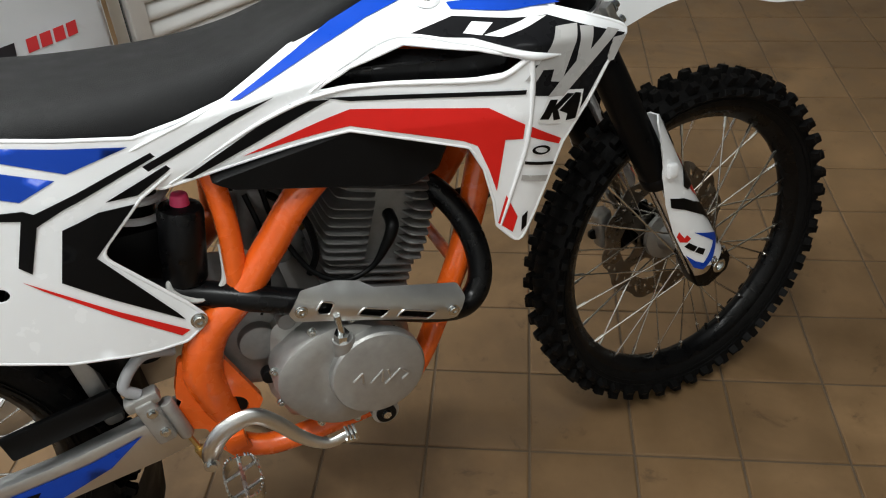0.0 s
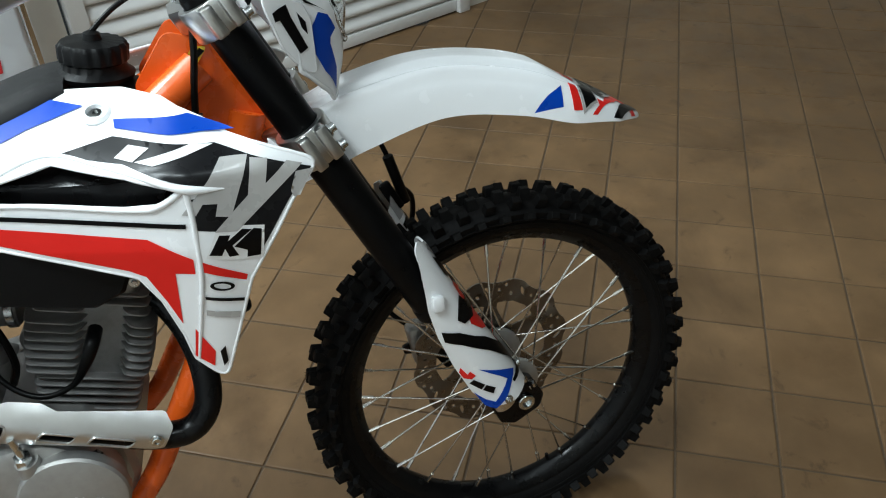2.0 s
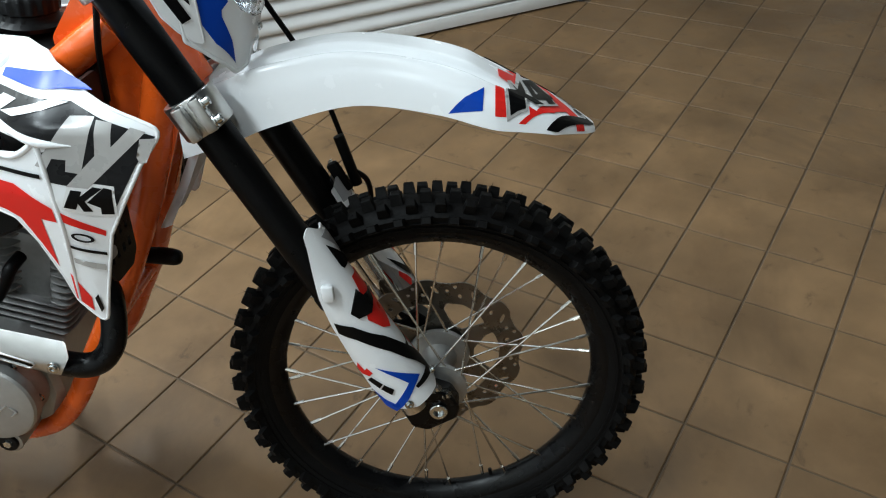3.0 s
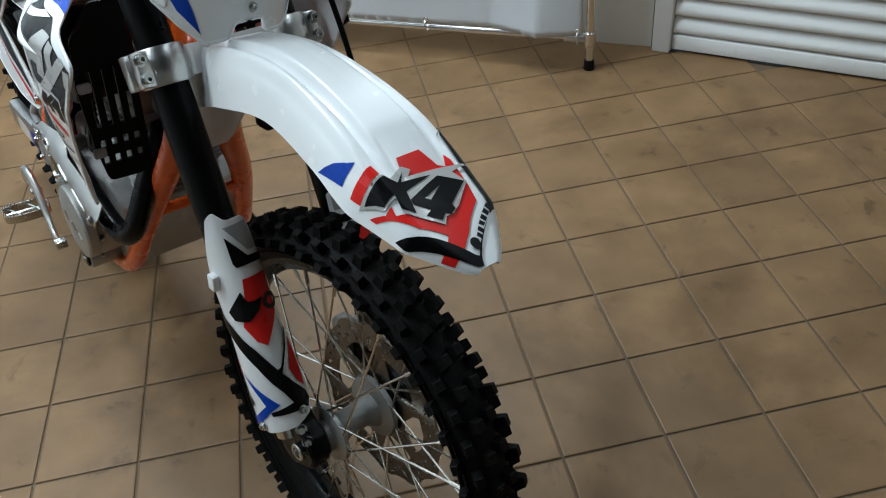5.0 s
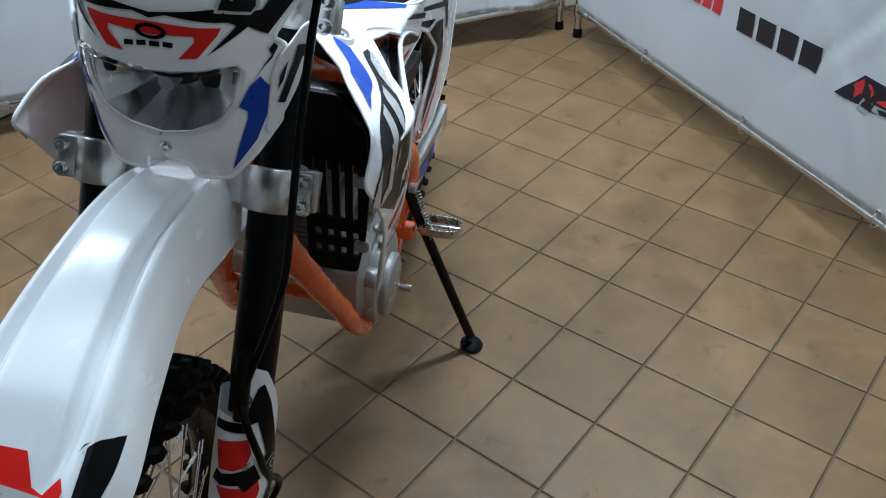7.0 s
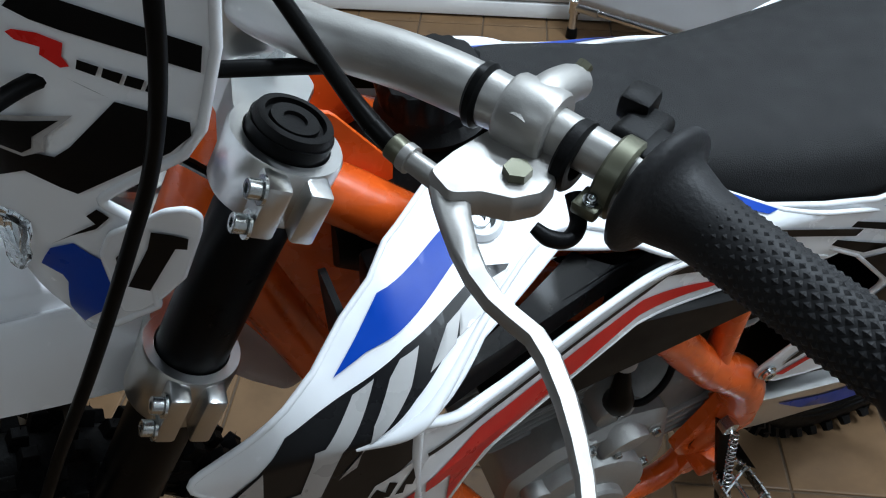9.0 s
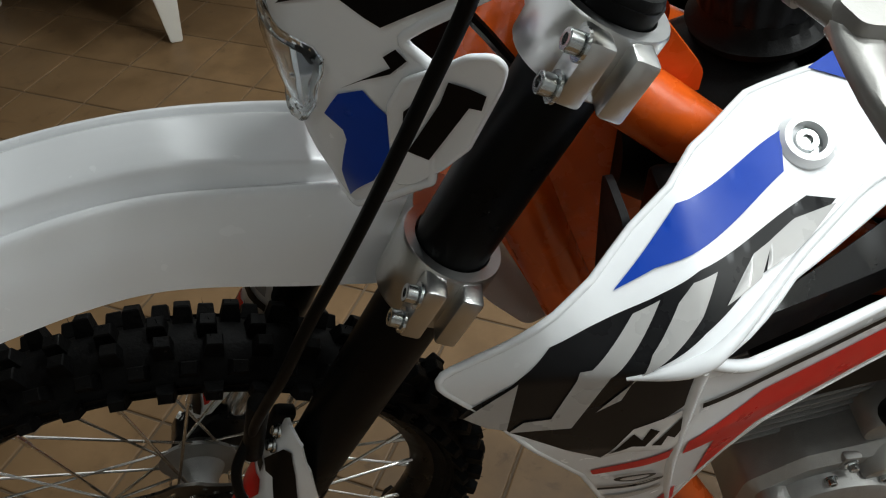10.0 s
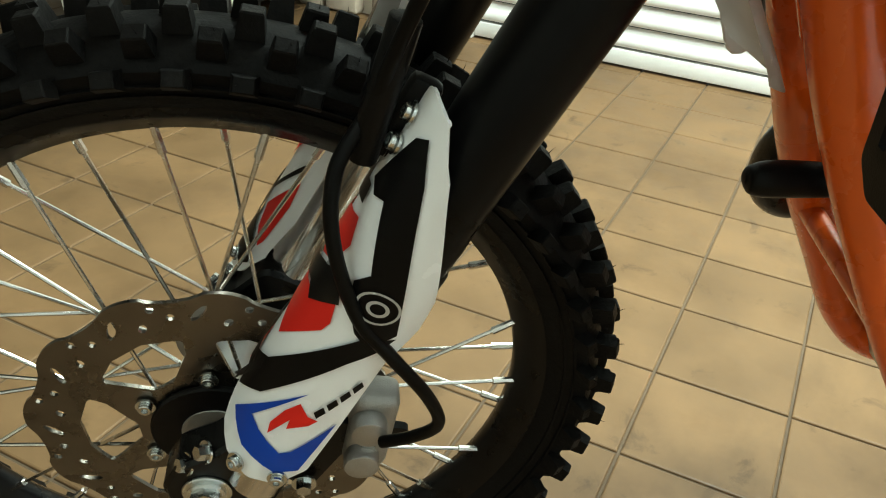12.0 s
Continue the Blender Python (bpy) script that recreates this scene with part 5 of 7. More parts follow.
for sgn in (-1, 1):
    bm = bmesh.new()
    patch(bm, rounded([(sgn * 0.042, 1.034), (sgn * 0.068, 1.037), (sgn * 0.064, 1.018), (sgn * 0.048, 1.022)], 0.004, 2), lambda a, b: mask_point(a, b, -0.012), 0.010, thick=0.002, into=(-1, 0, 0))
    part("lamp_vent", bm, BLACK_PLASTIC, mask)
bm = bmesh.new()
bead(bm, [mask_point(y, z, 0.003) for y, z in refine(lens_line, 0.008)], 0.0030)
part("lens_rim", bm, GLASS, mask, "clear moulded lens rim")
bm = bmesh.new()
patch(bm, lens_line, lambda a, b: mask_point(a * 0.5, 1.007 + (b - 1.007) * 0.5, -0.066), 0.012, thick=0.004)
part("lamp_back", bm, BLACK_PLASTIC, mask)
bm = bmesh.new()
hexbolt(bm, mask_point(0.003, 0.948, 0.0015), (1, 0, 0), 0.0045, 0.003, socket=True)
part("mask_bolt", bm, GALV, mask)

# -- tank, seat, side panels --
bm = bmesh.new()
TANK = [(-0.800, 0.060, 0.830, 0.872), (-0.72, 0.072, 0.820, 0.895), (-0.62, 0.078, 0.800, 0.930), (-0.54, 0.078, 0.790, 0.950), (-0.48, 0.068, 0.800, 0.942), (-0.43, 0.055, 0.83, 0.920)]
rows = []
for x, w, z0, z1 in [tuple(p) for p in [(a.x, a.y, a.z, b.x) for a, b in zip(smooth_path([(t[0], t[1], t[2]) for t in TANK], 4), smooth_path([(t[3], 0, 0) for t in TANK], 4))]]:
    rows.append([Vector((x, w * math.copysign(abs(math.cos(a)) ** 1.0, math.cos(a)), (z0 + z1) / 2 + (z1 - z0) / 2 * math.copysign(abs(math.sin(a)) ** 1.0, math.sin(a)))) for a in [2 * math.pi * k / 28 for k in range(28)]])
loft(bm, rows, close=True, cap=True)
part("fuel_tank", bm, BLACK_PLASTIC, bike, "black plastic fuel tank")
bm = bmesh.new()
spin(bm, [(0.0, 0.0), (0.046, 0.0), (0.048, 0.006), (0.040, 0.012), (0.038, 0.020), (0.042, 0.023), (0.042, 0.040), (0.038, 0.045), (0.012, 0.047), (0.010, 0.055), (0.004, 0.058), (0.0, 0.058)],
     Matrix.Translation((-0.528, 0, 0.952)) @ Matrix.Rotation(radians(8), 4, "Y"), 90, closed=False)
for v in bm.verts:
    r = math.hypot(v.co.x + 0.5235, v.co.y)
    if r > 0.036 and v.co.z > 0.970:
        k = 1.0 + 0.035 * math.sin(18 * math.atan2(v.co.y, v.co.x + 0.5235))
        v.co.x, v.co.y = -0.5235 + (v.co.x + 0.5235) * k, v.co.y * k
part("fuel_cap", bm, BLACK_PLASTIC, bike, "ribbed black fuel cap")
bm = bmesh.new()
tube(bm, [(-0.52, 0, 1.008), (-0.49, 0.01, 1.03), (-0.45, 0.02, 1.05), (-0.42, 0.015, 1.075)], 0.0035, 8)
part("breather_hose", bm, HOSE, bike)

SEAT = [(-0.560, 0.058, 0.945, 0.965), (-0.60, 0.072, 0.925, 0.962), (-0.68, 0.090, 0.890, 0.938), (-0.76, 0.102, 0.858, 0.915), (-0.86, 0.118, 0.838, 0.903), (-1.00, 0.130, 0.852, 0.906),
        (-1.15, 0.130, 0.872, 0.925), (-1.32, 0.115, 0.905, 0.945), (-1.42, 0.085, 0.93, 0.955)]
bm = bmesh.new()
rows = []
for a, b in zip(smooth_path([(t[0], t[1], t[2]) for t in SEAT], 5), smooth_path([(t[3], 0, 0) for t in SEAT], 5)):
    x, w, z0, z1 = a.x, a.y, a.z, b.x
    sec = [(-1.0, 0.0), (-1.02, 0.22), (-0.99, 0.50), (-0.93, 0.74), (-0.82, 0.91), (-0.66, 0.99), (-0.35, 1.03), (0, 1.04)]
    sec = sec + [(-y, z) for y, z in sec[-2::-1]]
    rows.append([Vector((x, w * y, z0 + (z1 - z0) * z)) for y, z in sec])
loft(bm, rows, close=True, cap=True)
part("seat", bm, SEAT_VINYL, bike, "long matt black vinyl seat", angle=60)

PANEL = [(-1.40, 0.93), (-1.20, 0.905), (-1.065, 0.888), (-0.919, 0.852), (-0.860, 0.858), (-0.790, 0.872), (-0.770, 0.840), (-0.885, 0.800), (-0.930, 0.777), (-0.997, 0.717), (-0.916, 0.612), (-0.890, 0.572), (-0.927, 0.550), (-0.967, 0.552), (-1.073, 0.572), (-1.167, 0.608), (-1.40, 0.72)]
PANEL_DECALS = [
    ("BLUE", [(-1.30, 0.905), (-1.068, 0.881), (-0.927, 0.845), (-1.001, 0.833), (-1.072, 0.866), (-1.30, 0.89)]),
    ("BLUE", [(-1.30, 0.86), (-1.078, 0.855), (-1.015, 0.828), (-1.059, 0.812), (-1.088, 0.825), (-1.30, 0.84)]),
    ("BLACK", [(-1.20, 0.815), (-1.095, 0.806), (-1.059, 0.801), (-1.049, 0.794), (-0.882, 0.837), (-0.862, 0.836), (-1.017, 0.791), (-1.051, 0.777), (-1.075, 0.717), (-1.087, 0.73), (-1.065, 0.789), (-1.098, 0.798), (-1.20, 0.805)]),
    ("BLACK", [(-1.026, 0.765), (-0.981, 0.776), (-0.938, 0.773), (-1.000, 0.717), (-0.928, 0.600), (-0.921, 0.586), (-1.048, 0.695)]),
    ("RED", [(-1.09, 0.710), (-0.919, 0.567), (-0.932, 0.563), (-1.07, 0.689)]),
    ("BLACK", [(-0.970, 0.786), (-0.868, 0.818), (-0.876, 0.810), (-0.932, 0.783)]),
]
for sgn in (-1, 1):
    def lay_p(extra):
        return lambda a, b: Vector((a, sgn * (panel_half(a, b) + extra), b))
    bm = bmesh.new()
    out = rounded(PANEL, [0.01, 0, 0, 0, 0, 0.005, 0.005, 0.0, 0.005, 0.02, 0.012, 0.016, 0.016, 0.01, 0, 0, 0.01], 4)
    hole = [(-1.118 + 0.010 * math.cos(a), 0.697 + 0.010 * math.sin(a)) for a in [2 * math.pi * k / 14 for k in range(14)]]
    patch(bm, out, lay_p(0), 0.014, [hole], 0.004, (0, -sgn, 0))
    bead(bm, [lay_p(-0.002)(*p) for p in refine(out, 0.012)], 0.0030)
    panel = part("side_panel", bm, WHITE, bike, "white side panel with blue, black and red stickers", angle=55)
    for kind, poly in PANEL_DECALS:
        bm = bmesh.new()
        patch(bm, poly, lay_p(0.0014 if kind != "BLACK" else 0.0018), 0.016)
        part("sticker", bm, STICKERS[kind], panel, angle=70)
    bm = bmesh.new()
    p = lay_p(0.002)(-0.905, 0.578)
    hexbolt(bm, p, (0, sgn, 0), 0.008, 0.005, socket=True)
    part("panel_bolt", bm, GALV, panel)

# airbox and duct in black under the shroud, and the black cover behind its opening
AIRBOX = [(-0.850, 0.780), (-0.660, 0.806), (-0.540, 0.768), (-0.522, 0.752), (-0.540, 0.716), (-0.580, 0.700), (-0.820, 0.762)]
for sgn in (-1, 1):
    bm = bmesh.new()
    out = rounded(AIRBOX, 0.010, 3)
    loft(bm, [[Vector((a, sgn * 0.060, b)) for a, b in out], [Vector((a, sgn * 0.148, b)) for a, b in out], [Vector((-0.69 + (a + 0.69) * 0.97, sgn * 0.154, 0.76 + (b - 0.76) * 0.92)) for a, b in out]], close=True, cap=True)
    part("tank_guard", bm, BLACK_PLASTIC, bike, "matt black plastic guard under the tank", angle=35)

# radiator covers: black slotted panels facing ahead behind the shrouds
for sgn in (-1, 1):
    def rad(y, z):
        return Vector((-0.405 - 0.06 * (0.90 - z) + 0.10 * (0.19 - y) * 0.2, sgn * y, z))
    holes = []
    for r in range(2):
        for c in range(4):
            y0, z0 = 0.106 + 0.0175 * c, 0.664 + 0.029 * r
            holes.append(rounded([(y0, z0), (y0 + 0.008, z0), (y0 + 0.008, z0 + 0.014), (y0, z0 + 0.014)], 0.002, 2))
    for c in range(4):
        y0 = 0.106 + 0.0175 * c
        holes.append(rounded([(y0, 0.728), (y0 + 0.007, 0.728), (y0 + 0.007, 0.822), (y0, 0.822)], 0.003, 2))
    bm = bmesh.new()
    patch(bm, rounded([(0.094, 0.650), (0.112, 0.632), (0.165, 0.634), (0.176, 0.700), (0.182, 0.80), (0.176, 0.87), (0.140, 0.92), (0.094, 0.92)], 0.012, 3), rad, 0.02, holes, 0.005, (-1, 0, 0))
    cover = part("radiator_guard", bm, BLACK_PLASTIC, bike, "black slotted plastic radiator guard", angle=40)
    bm = bmesh.new()
    box(bm, (0.030, 0.105, 0.09), Matrix.Translation((-0.452, sgn * 0.130, 0.860)), 0.006)
    part("radiator_core", bm, BLACK_PAINT, bike)
    # lugs that hold the shroud
    for z in (0.69, 0.80):
        bm = bmesh.new()
        box(bm, (0.010, 0.020, 0.016), Matrix.Translation(rad(0.172, z) + Vector((0.006, 0, 0))), 0.004)
        part("mounting_lug", bm, GREY_PLASTIC, cover)

# -- frame --
bm = bmesh.new()
rod(bm, fk(-0.052, 0, 0.600), fk(-0.052, 0, 0.765), 0.031, seg=32, bevel=0.003)
frame_ob = part("frame", bm, ORANGE, bike, "orange painted tubular steel frame")


def frame_tube(name, pts, r, **kw):
    bm = bmesh.new()
    tube(bm, pts, r, 16, 8, **kw)
    return part(name, bm, ORANGE, frame_ob)


for sgn in (-1, 1):
    frame_tube("down_tube", [(-0.350, sgn * 0.018, 0.885), (-0.385, sgn * 0.026, 0.78), (-0.432, sgn * 0.046, 0.655), (-0.482, sgn * 0.078, 0.545), (-0.540, sgn * 0.100, 0.445), (-0.592, sgn * 0.112, 0.360),
                             (-0.645, sgn * 0.116, 0.315), (-0.74, sgn * 0.118, 0.298), (-0.86, sgn * 0.112, 0.290), (-0.93, sgn * 0.095, 0.325)], [0.026, 0.026, 0.024, 0.021, 0.019, 0.018, 0.018, 0.018, 0.018, 0.018])
    frame_tube("side_spar", [(-0.40, sgn * 0.030, 0.955), (-0.50, sgn * 0.070, 0.890), (-0.62, sgn * 0.104, 0.800), (-0.731, sgn * 0.118, 0.715), (-0.79, sgn * 0.120, 0.645), (-0.841, sgn * 0.120, 0.586),
                             (-0.895, sgn * 0.120, 0.540), (-0.920, sgn * 0.118, 0.480), (-0.915, sgn * 0.112, 0.420), (-0.900, sgn * 0.105, 0.350)], [0.024, 0.024, 0.024, 0.023, 0.023, 0.024, 0.028, 0.030, 0.028, 0.022])
    frame_tube("seat_stay", [(-0.845, sgn * 0.110, 0.800), (-0.838, sgn * 0.113, 0.740), (-0.836, sgn * 0.116, 0.68), (-0.842, sgn * 0.118, 0.605)], 0.0155)
    frame_tube("seat_rail", [(-0.60, sgn * 0.06, 0.83), (-0.84, sgn * 0.085, 0.800), (-1.05, sgn * 0.085, 0.82), (-1.30, sgn * 0.08, 0.87)], 0.014)
    # plate round the swingarm pivot
    plate = rounded([(-0.966, 0.455), (-0.950, 0.505), (-0.895, 0.505), (-0.868, 0.440), (-0.848, 0.392), (-0.862, 0.370), (-0.895, 0.352), (-0.880, 0.300), (-0.905, 0.285), (-0.925, 0.318), (-0.940, 0.370), (-0.976, 0.385)], 0.010, 3)
    hole = [(-0.893 + 0.022 * math.cos(a), 0.392 + 0.022 * math.sin(a)) for a in [2 * math.pi * k / 20 for k in range(20)]]
    bm = bmesh.new()
    patch(bm, plate, lambda a, b: Vector((a, sgn * 0.124, b)), 0.02, [hole], 0.016, (0, -sgn, 0))
    part("pivot_plate", bm, ORANGE, frame_ob, angle=35)
    bm = bmesh.new()
    rod(bm, (-0.893, sgn * 0.100, 0.392), (-0.893, sgn * 0.118, 0.392), 0.021, seg=28)
    part("pivot_plug", bm, BLACK_PLASTIC, frame_ob)
# gusset sheets behind the head
for sgn in (-1, 1):
    bm = bmesh.new()
    patch(bm, rounded([(-0.480, 0.945), (-0.432, 1.005), (-0.372, 0.985), (-0.315, 0.885), (-0.330, 0.835), (-0.392, 0.690), (-0.440, 0.660), (-0.470, 0.730), (-0.478, 0.850)], 0.015, 3),
          lambda a, b: Vector((a, sgn * (0.027 + 0.10 * max(0, -0.36 - a)), b)), 0.02, thick=0.004, into=(0, -sgn, 0))
    g = part("head_gusset", bm, ORANGE, frame_ob)
    bm = bmesh.new()
    patch(bm, rounded([(-0.439, 0.943), (-0.402, 0.982), (-0.383, 0.981), (-0.421, 0.934)], 0.004, 2), lambda a, b: Vector((a, sgn * (0.0300 + 0.10 * max(0, -0.36 - a)), b)), 0.02)
    part("warning_label", bm, YELLOW, frame_ob, "small yellow warning label")
    bm = bmesh.new()
    for q in range(3):
        patch(bm, [(-0.428 + 0.011 * q, 0.944 + 0.012 * q), (-0.422 + 0.011 * q, 0.942 + 0.012 * q), (-0.404 + 0.011 * q - 0.006, 0.955 + 0.010 * q), (-0.412 + 0.011 * q - 0.004, 0.958 + 0.011 * q)],
              lambda a, b: Vector((a, sgn * (0.0308 + 0.10 * max(0, -0.36 - a)), b)), 0.02)
    part("label_print", bm, BLACK_GLOSS, frame_ob)
# lower brace with slots between the down tubes
for p, q, r in (((-0.50, -0.080, 0.50), (-0.50, 0.080, 0.50), 0.010), ((-0.66, -0.110, 0.310), (-0.66, 0.110, 0.310), 0.012)):
    bm = bmesh.new()
    rod(bm, p, q, r, seg=14)
    part("cross_tube", bm, ORANGE, frame_ob)
bm = bmesh.new()
tube(bm, [(-0.400, -0.004, 0.572), (-0.403, -0.004, 0.572), (-0.411, -0.003, 0.572), (-0.43, -0.002, 0.574), (-0.47, -0.001, 0.576), (-0.51, 0.0, 0.578)], [0.004, 0.010, 0.0135, 0.0145, 0.013, 0.010], 24, flat=0.95)
part("rubber_bumper", bm, BLACK_PLASTIC, bike, "rounded black rubber bumper")

# -- engine --
engine_tilt = Matrix.Translation((-0.70, 0, 0.40)) @ Matrix.Rotation(radians(14), 4, "Y")


def et(x, y, z):
    """Engine coordinates, tipped a little forward."""
    return engine_tilt @ Vector((x, y, z))


bm = bmesh.new()
out = rounded([(-0.135, 0.080), (-0.130, -0.040), (-0.090, -0.095), (0.030, -0.105), (0.085, -0.070), (0.100, 0.010), (0.080, 0.075), (0.020, 0.105), (-0.080, 0.105)], 0.025, 4)
loft(bm, [[et(a * 0.9, -0.122, b * 0.9) for a, b in out], [et(a, -0.112, b) for a, b in out], [et(a, 0.112, b) for a, b in out], [et(a * 0.9, 0.122, b * 0.9) for a, b in out]], close=True, cap=True)
engine = part("engine", bm, CAST, bike, "grey cast single-cylinder engine with finned cylinder", angle=35)
# side covers
for sgn in (-1, 1):
    bm = bmesh.new()
    n = 40
    if sgn < 0:
        o1 = [(-0.028 + 0.098 * math.cos(a) * (1 + 0.10 * math.cos(2 * a)), -0.008 + 0.094 * math.sin(a)) for a in [2 * math.pi * k / n for k in range(n)]]
        c = (-0.028, -0.008)
    else:
        o1 = [(0.000 + 0.088 * math.cos(a), -0.012 + 0.090 * math.sin(a)) for a in [2 * math.pi * k / n for k in range(n)]]
        c = (0.0, -0.012)
    prof = [(1.0, 0.112), (1.0, 0.158 if sgn < 0 else 0.132), (0.97, 0.166 if sgn < 0 else 0.140), (0.90, 0.1695 if sgn < 0 else 0.1435), (0.60, 0.171 if sgn < 0 else 0.145)]
    up = 0.024 if sgn < 0 else 0.0
    rows = [[et(c[0] + (a - c[0]) * k, sgn * y, up + c[1] + (b - c[1]) * k) for a, b in o1] for k, y in prof]
    vs = loft(bm, rows, close=True)
    bm.faces.new(vs[-1])
    part("crankcase_cover", bm, CAST, engine, "matt grey cast crankcase cover", angle=30)
    bm = bmesh.new()
    c2 = (0.016, 0.004) if sgn < 0 else (0.010, -0.020)
    R = 0.074 if sgn < 0 else 0.060
    off = 0.030 if sgn < 0 else 0.0
    prof = [(R, 0.138 + off), (R, 0.154 + off), (R - 0.003, 0.158 + off), (R - 0.010, 0.160 + off), (0.004, 0.1615 + off), (0, 0.1615 + off)]
    spin(bm, prof, engine_tilt @ Matrix.Translation((c2[0], 0, c2[1] + up)) @ Matrix.Rotation(radians(-90 if sgn > 0 else 90), 4, "X"), 56, closed=False)
    part("clutch_cover", bm, CAST, engine, "round grey clutch cover", angle=25)
    bm = bmesh.new()
    mt = engine_tilt @ Matrix.Translation((c2[0], sgn * (0.1615 + off), c2[1] + up)) @ Matrix.Rotation(radians(6), 4, "Y")
    for q, (x0, z0, x1, z1) in enumerate(((-0.040, -0.012, -0.030, 0.004), (-0.030, 0.004, -0.024, -0.014), (-0.012, -0.014, 0.002, 0.010), (0.002, 0.010, 0.006, -0.012), (0.010, 0.010, 0.018, -0.004), (0.030, 0.012, 0.012, -0.016), (0.034, 0.010, 0.046, 0.004), (0.046, 0.004, 0.038, -0.008))):
        rod(bm, mt @ Vector((x0, 0, z0)), mt @ Vector((x1, 0, z1)), 0.0016, seg=8)
    part("raised_mark", bm, ALU_BRUSHED, engine)
    rows = []
    for k in range(9):
        i = int((k + 0.3) / 9 * n) % n
        rows.append((et(c[0] + (o1[i][0] - c[0]) * 1.03, sgn * (0.130 + off * 0.85), up + c[1] + (o1[i][1] - c[1]) * 1.03), (0, sgn, 0), 0.0048, 0.006, True))
    bolts("cover_bolt", engine, rows)
# gearbox housing between engine and frame
bm = bmesh.new()
box(bm, (0.130, 0.190, 0.150), engine_tilt @ Matrix.Translation((-0.150, 0, 0.030)), 0.022, 3)
rod(bm, et(-0.150, -0.090, 0.050), et(-0.150, -0.112, 0.050), 0.030, seg=28, bevel=0.004)
rod(bm, et(-0.115, -0.100, 0.095), et(-0.115, -0.128, 0.095), 0.014, seg=20, bevel=0.003)
part("gearbox_housing", bm, CAST_DARK, engine, "dark grey cast gearbox housing", angle=35)
bm = bmesh.new()
rod(bm, et(-0.135, -0.112, 0.000), et(-0.135, -0.130, 0.000), 0.012, seg=20, bevel=0.002)
part("rubber_plug", bm, BLACK_PLASTIC, engine)
# oil filler boss and its small bolts
bm = bmesh.new()
tube(bm, [et(-0.035, -0.169, 0.055), et(-0.040, -0.172, 0.080), et(-0.044, -0.174, 0.092)], [0.017, 0.017, 0.016], 18)
part("oil_filler", bm, CAST, engine)
bm = bmesh.new()
rod(bm, et(-0.046, -0.176, 0.088), et(-0.048, -0.180, 0.104), 0.0115, seg=6)
rod(bm, et(-0.048, -0.180, 0.104), et(-0.060, -0.184, 0.138), 0.005, seg=12)
part("oil_line_fitting", bm, GALV, engine, "zinc oil line fitting")
# cylinder and head, with fins as plates
cyl = Matrix.Translation((-0.622, 0, 0.590)) @ Matrix.Rotation(radians(17), 4, "Y")
bm = bmesh.new()
box(bm, (0.125, 0.130, 0.20), cyl, 0.02, 3)
part("cylinder", bm, CAST_DARK, engine, "grey finned cylinder")
fin_me = []
for wide in (0, 1, 2):
    bm = bmesh.new()
    notch = [(-0.020, -0.092), (-0.006, -0.058), (0.034, -0.058), (0.048, -0.092)] if wide > 1 else []
    o = rounded([(-0.082 - 0.002 * wide, -0.092)] + notch + [(0.078, -0.092), (0.084, -0.06), (0.084, 0.06), (0.078, 0.092), (-0.082 - 0.002 * wide, 0.092), (-0.088, 0.06), (-0.088, -0.06)], 0.012, 3)
    loft(bm, [[Vector((a * 0.985, b * 0.985, -0.0017)) for a, b in o], [Vector((a, b, -0.0008)) for a, b in o], [Vector((a, b, 0.0008)) for a, b in o], [Vector((a * 0.985, b * 0.985, 0.0017)) for a, b in o]], close=True, cap=True)
    fin_me.append(mesh_of("cooling_fin", bm, CAST_DARK))
for i in range(15):
    w = lerp_table(i, [(0, 0.84), (4, 0.88), (5, 0.97), (7, 1.0), (11, 1.0), (12, 0.90), (14, 0.86)])
    shared("cooling_fin", fin_me[2 if 5 <= i <= 12 else i % 2], engine, cyl @ Matrix.Translation((0, 0, -0.105 + i * 0.0142)) @ Matrix.Diagonal((w, w, 1, 1)))
bm = bmesh.new()
box(bm, (0.120, 0.150, 0.060), cyl @ Matrix.Translation((-0.004, 0, 0.112)), 0.014, 3)
box(bm, (0.060, 0.080, 0.040), cyl @ Matrix.Translation((0.050, 0, 0.118)), 0.012, 3)
for sgn in (-1, 1):
    rod(bm, cyl @ Vector((0.01, sgn * 0.070, 0.115)), cyl @ Vector((0.01, sgn * 0.086, 0.115)), 0.024, seg=28, bevel=0.003)
part("cylinder_head", bm, CAST_DARK, engine, "grey cylinder head", angle=35)
bolts("head_bolt", engine, [(cyl @ Vector((-0.05 + 0.033 * k, -0.078, 0.105 + 0.012 * (k % 2))), cyl.to_3x3() @ Vector((0, -1, 0)), 0.005, 0.005, False) for k in range(4)])
bm = bmesh.new()
tube(bm, [cyl @ Vector(p) for p in ((0.004, -0.090, 0.045), (0.002, -0.118, 0.038), (-0.004, -0.122, 0.010), (-0.020, -0.120, -0.030), (-0.060, -0.118, -0.052), (-0.110, -0.100, -0.040), (-0.16, -0.07, 0.02), (-0.19, -0.05, 0.09))], [0.010, 0.010, 0.008, 0.0042, 0.0042, 0.0042, 0.0042, 0.004], 10)
part("spark_plug_lead", bm, HOSE, bike, "black spark plug cap and lead")
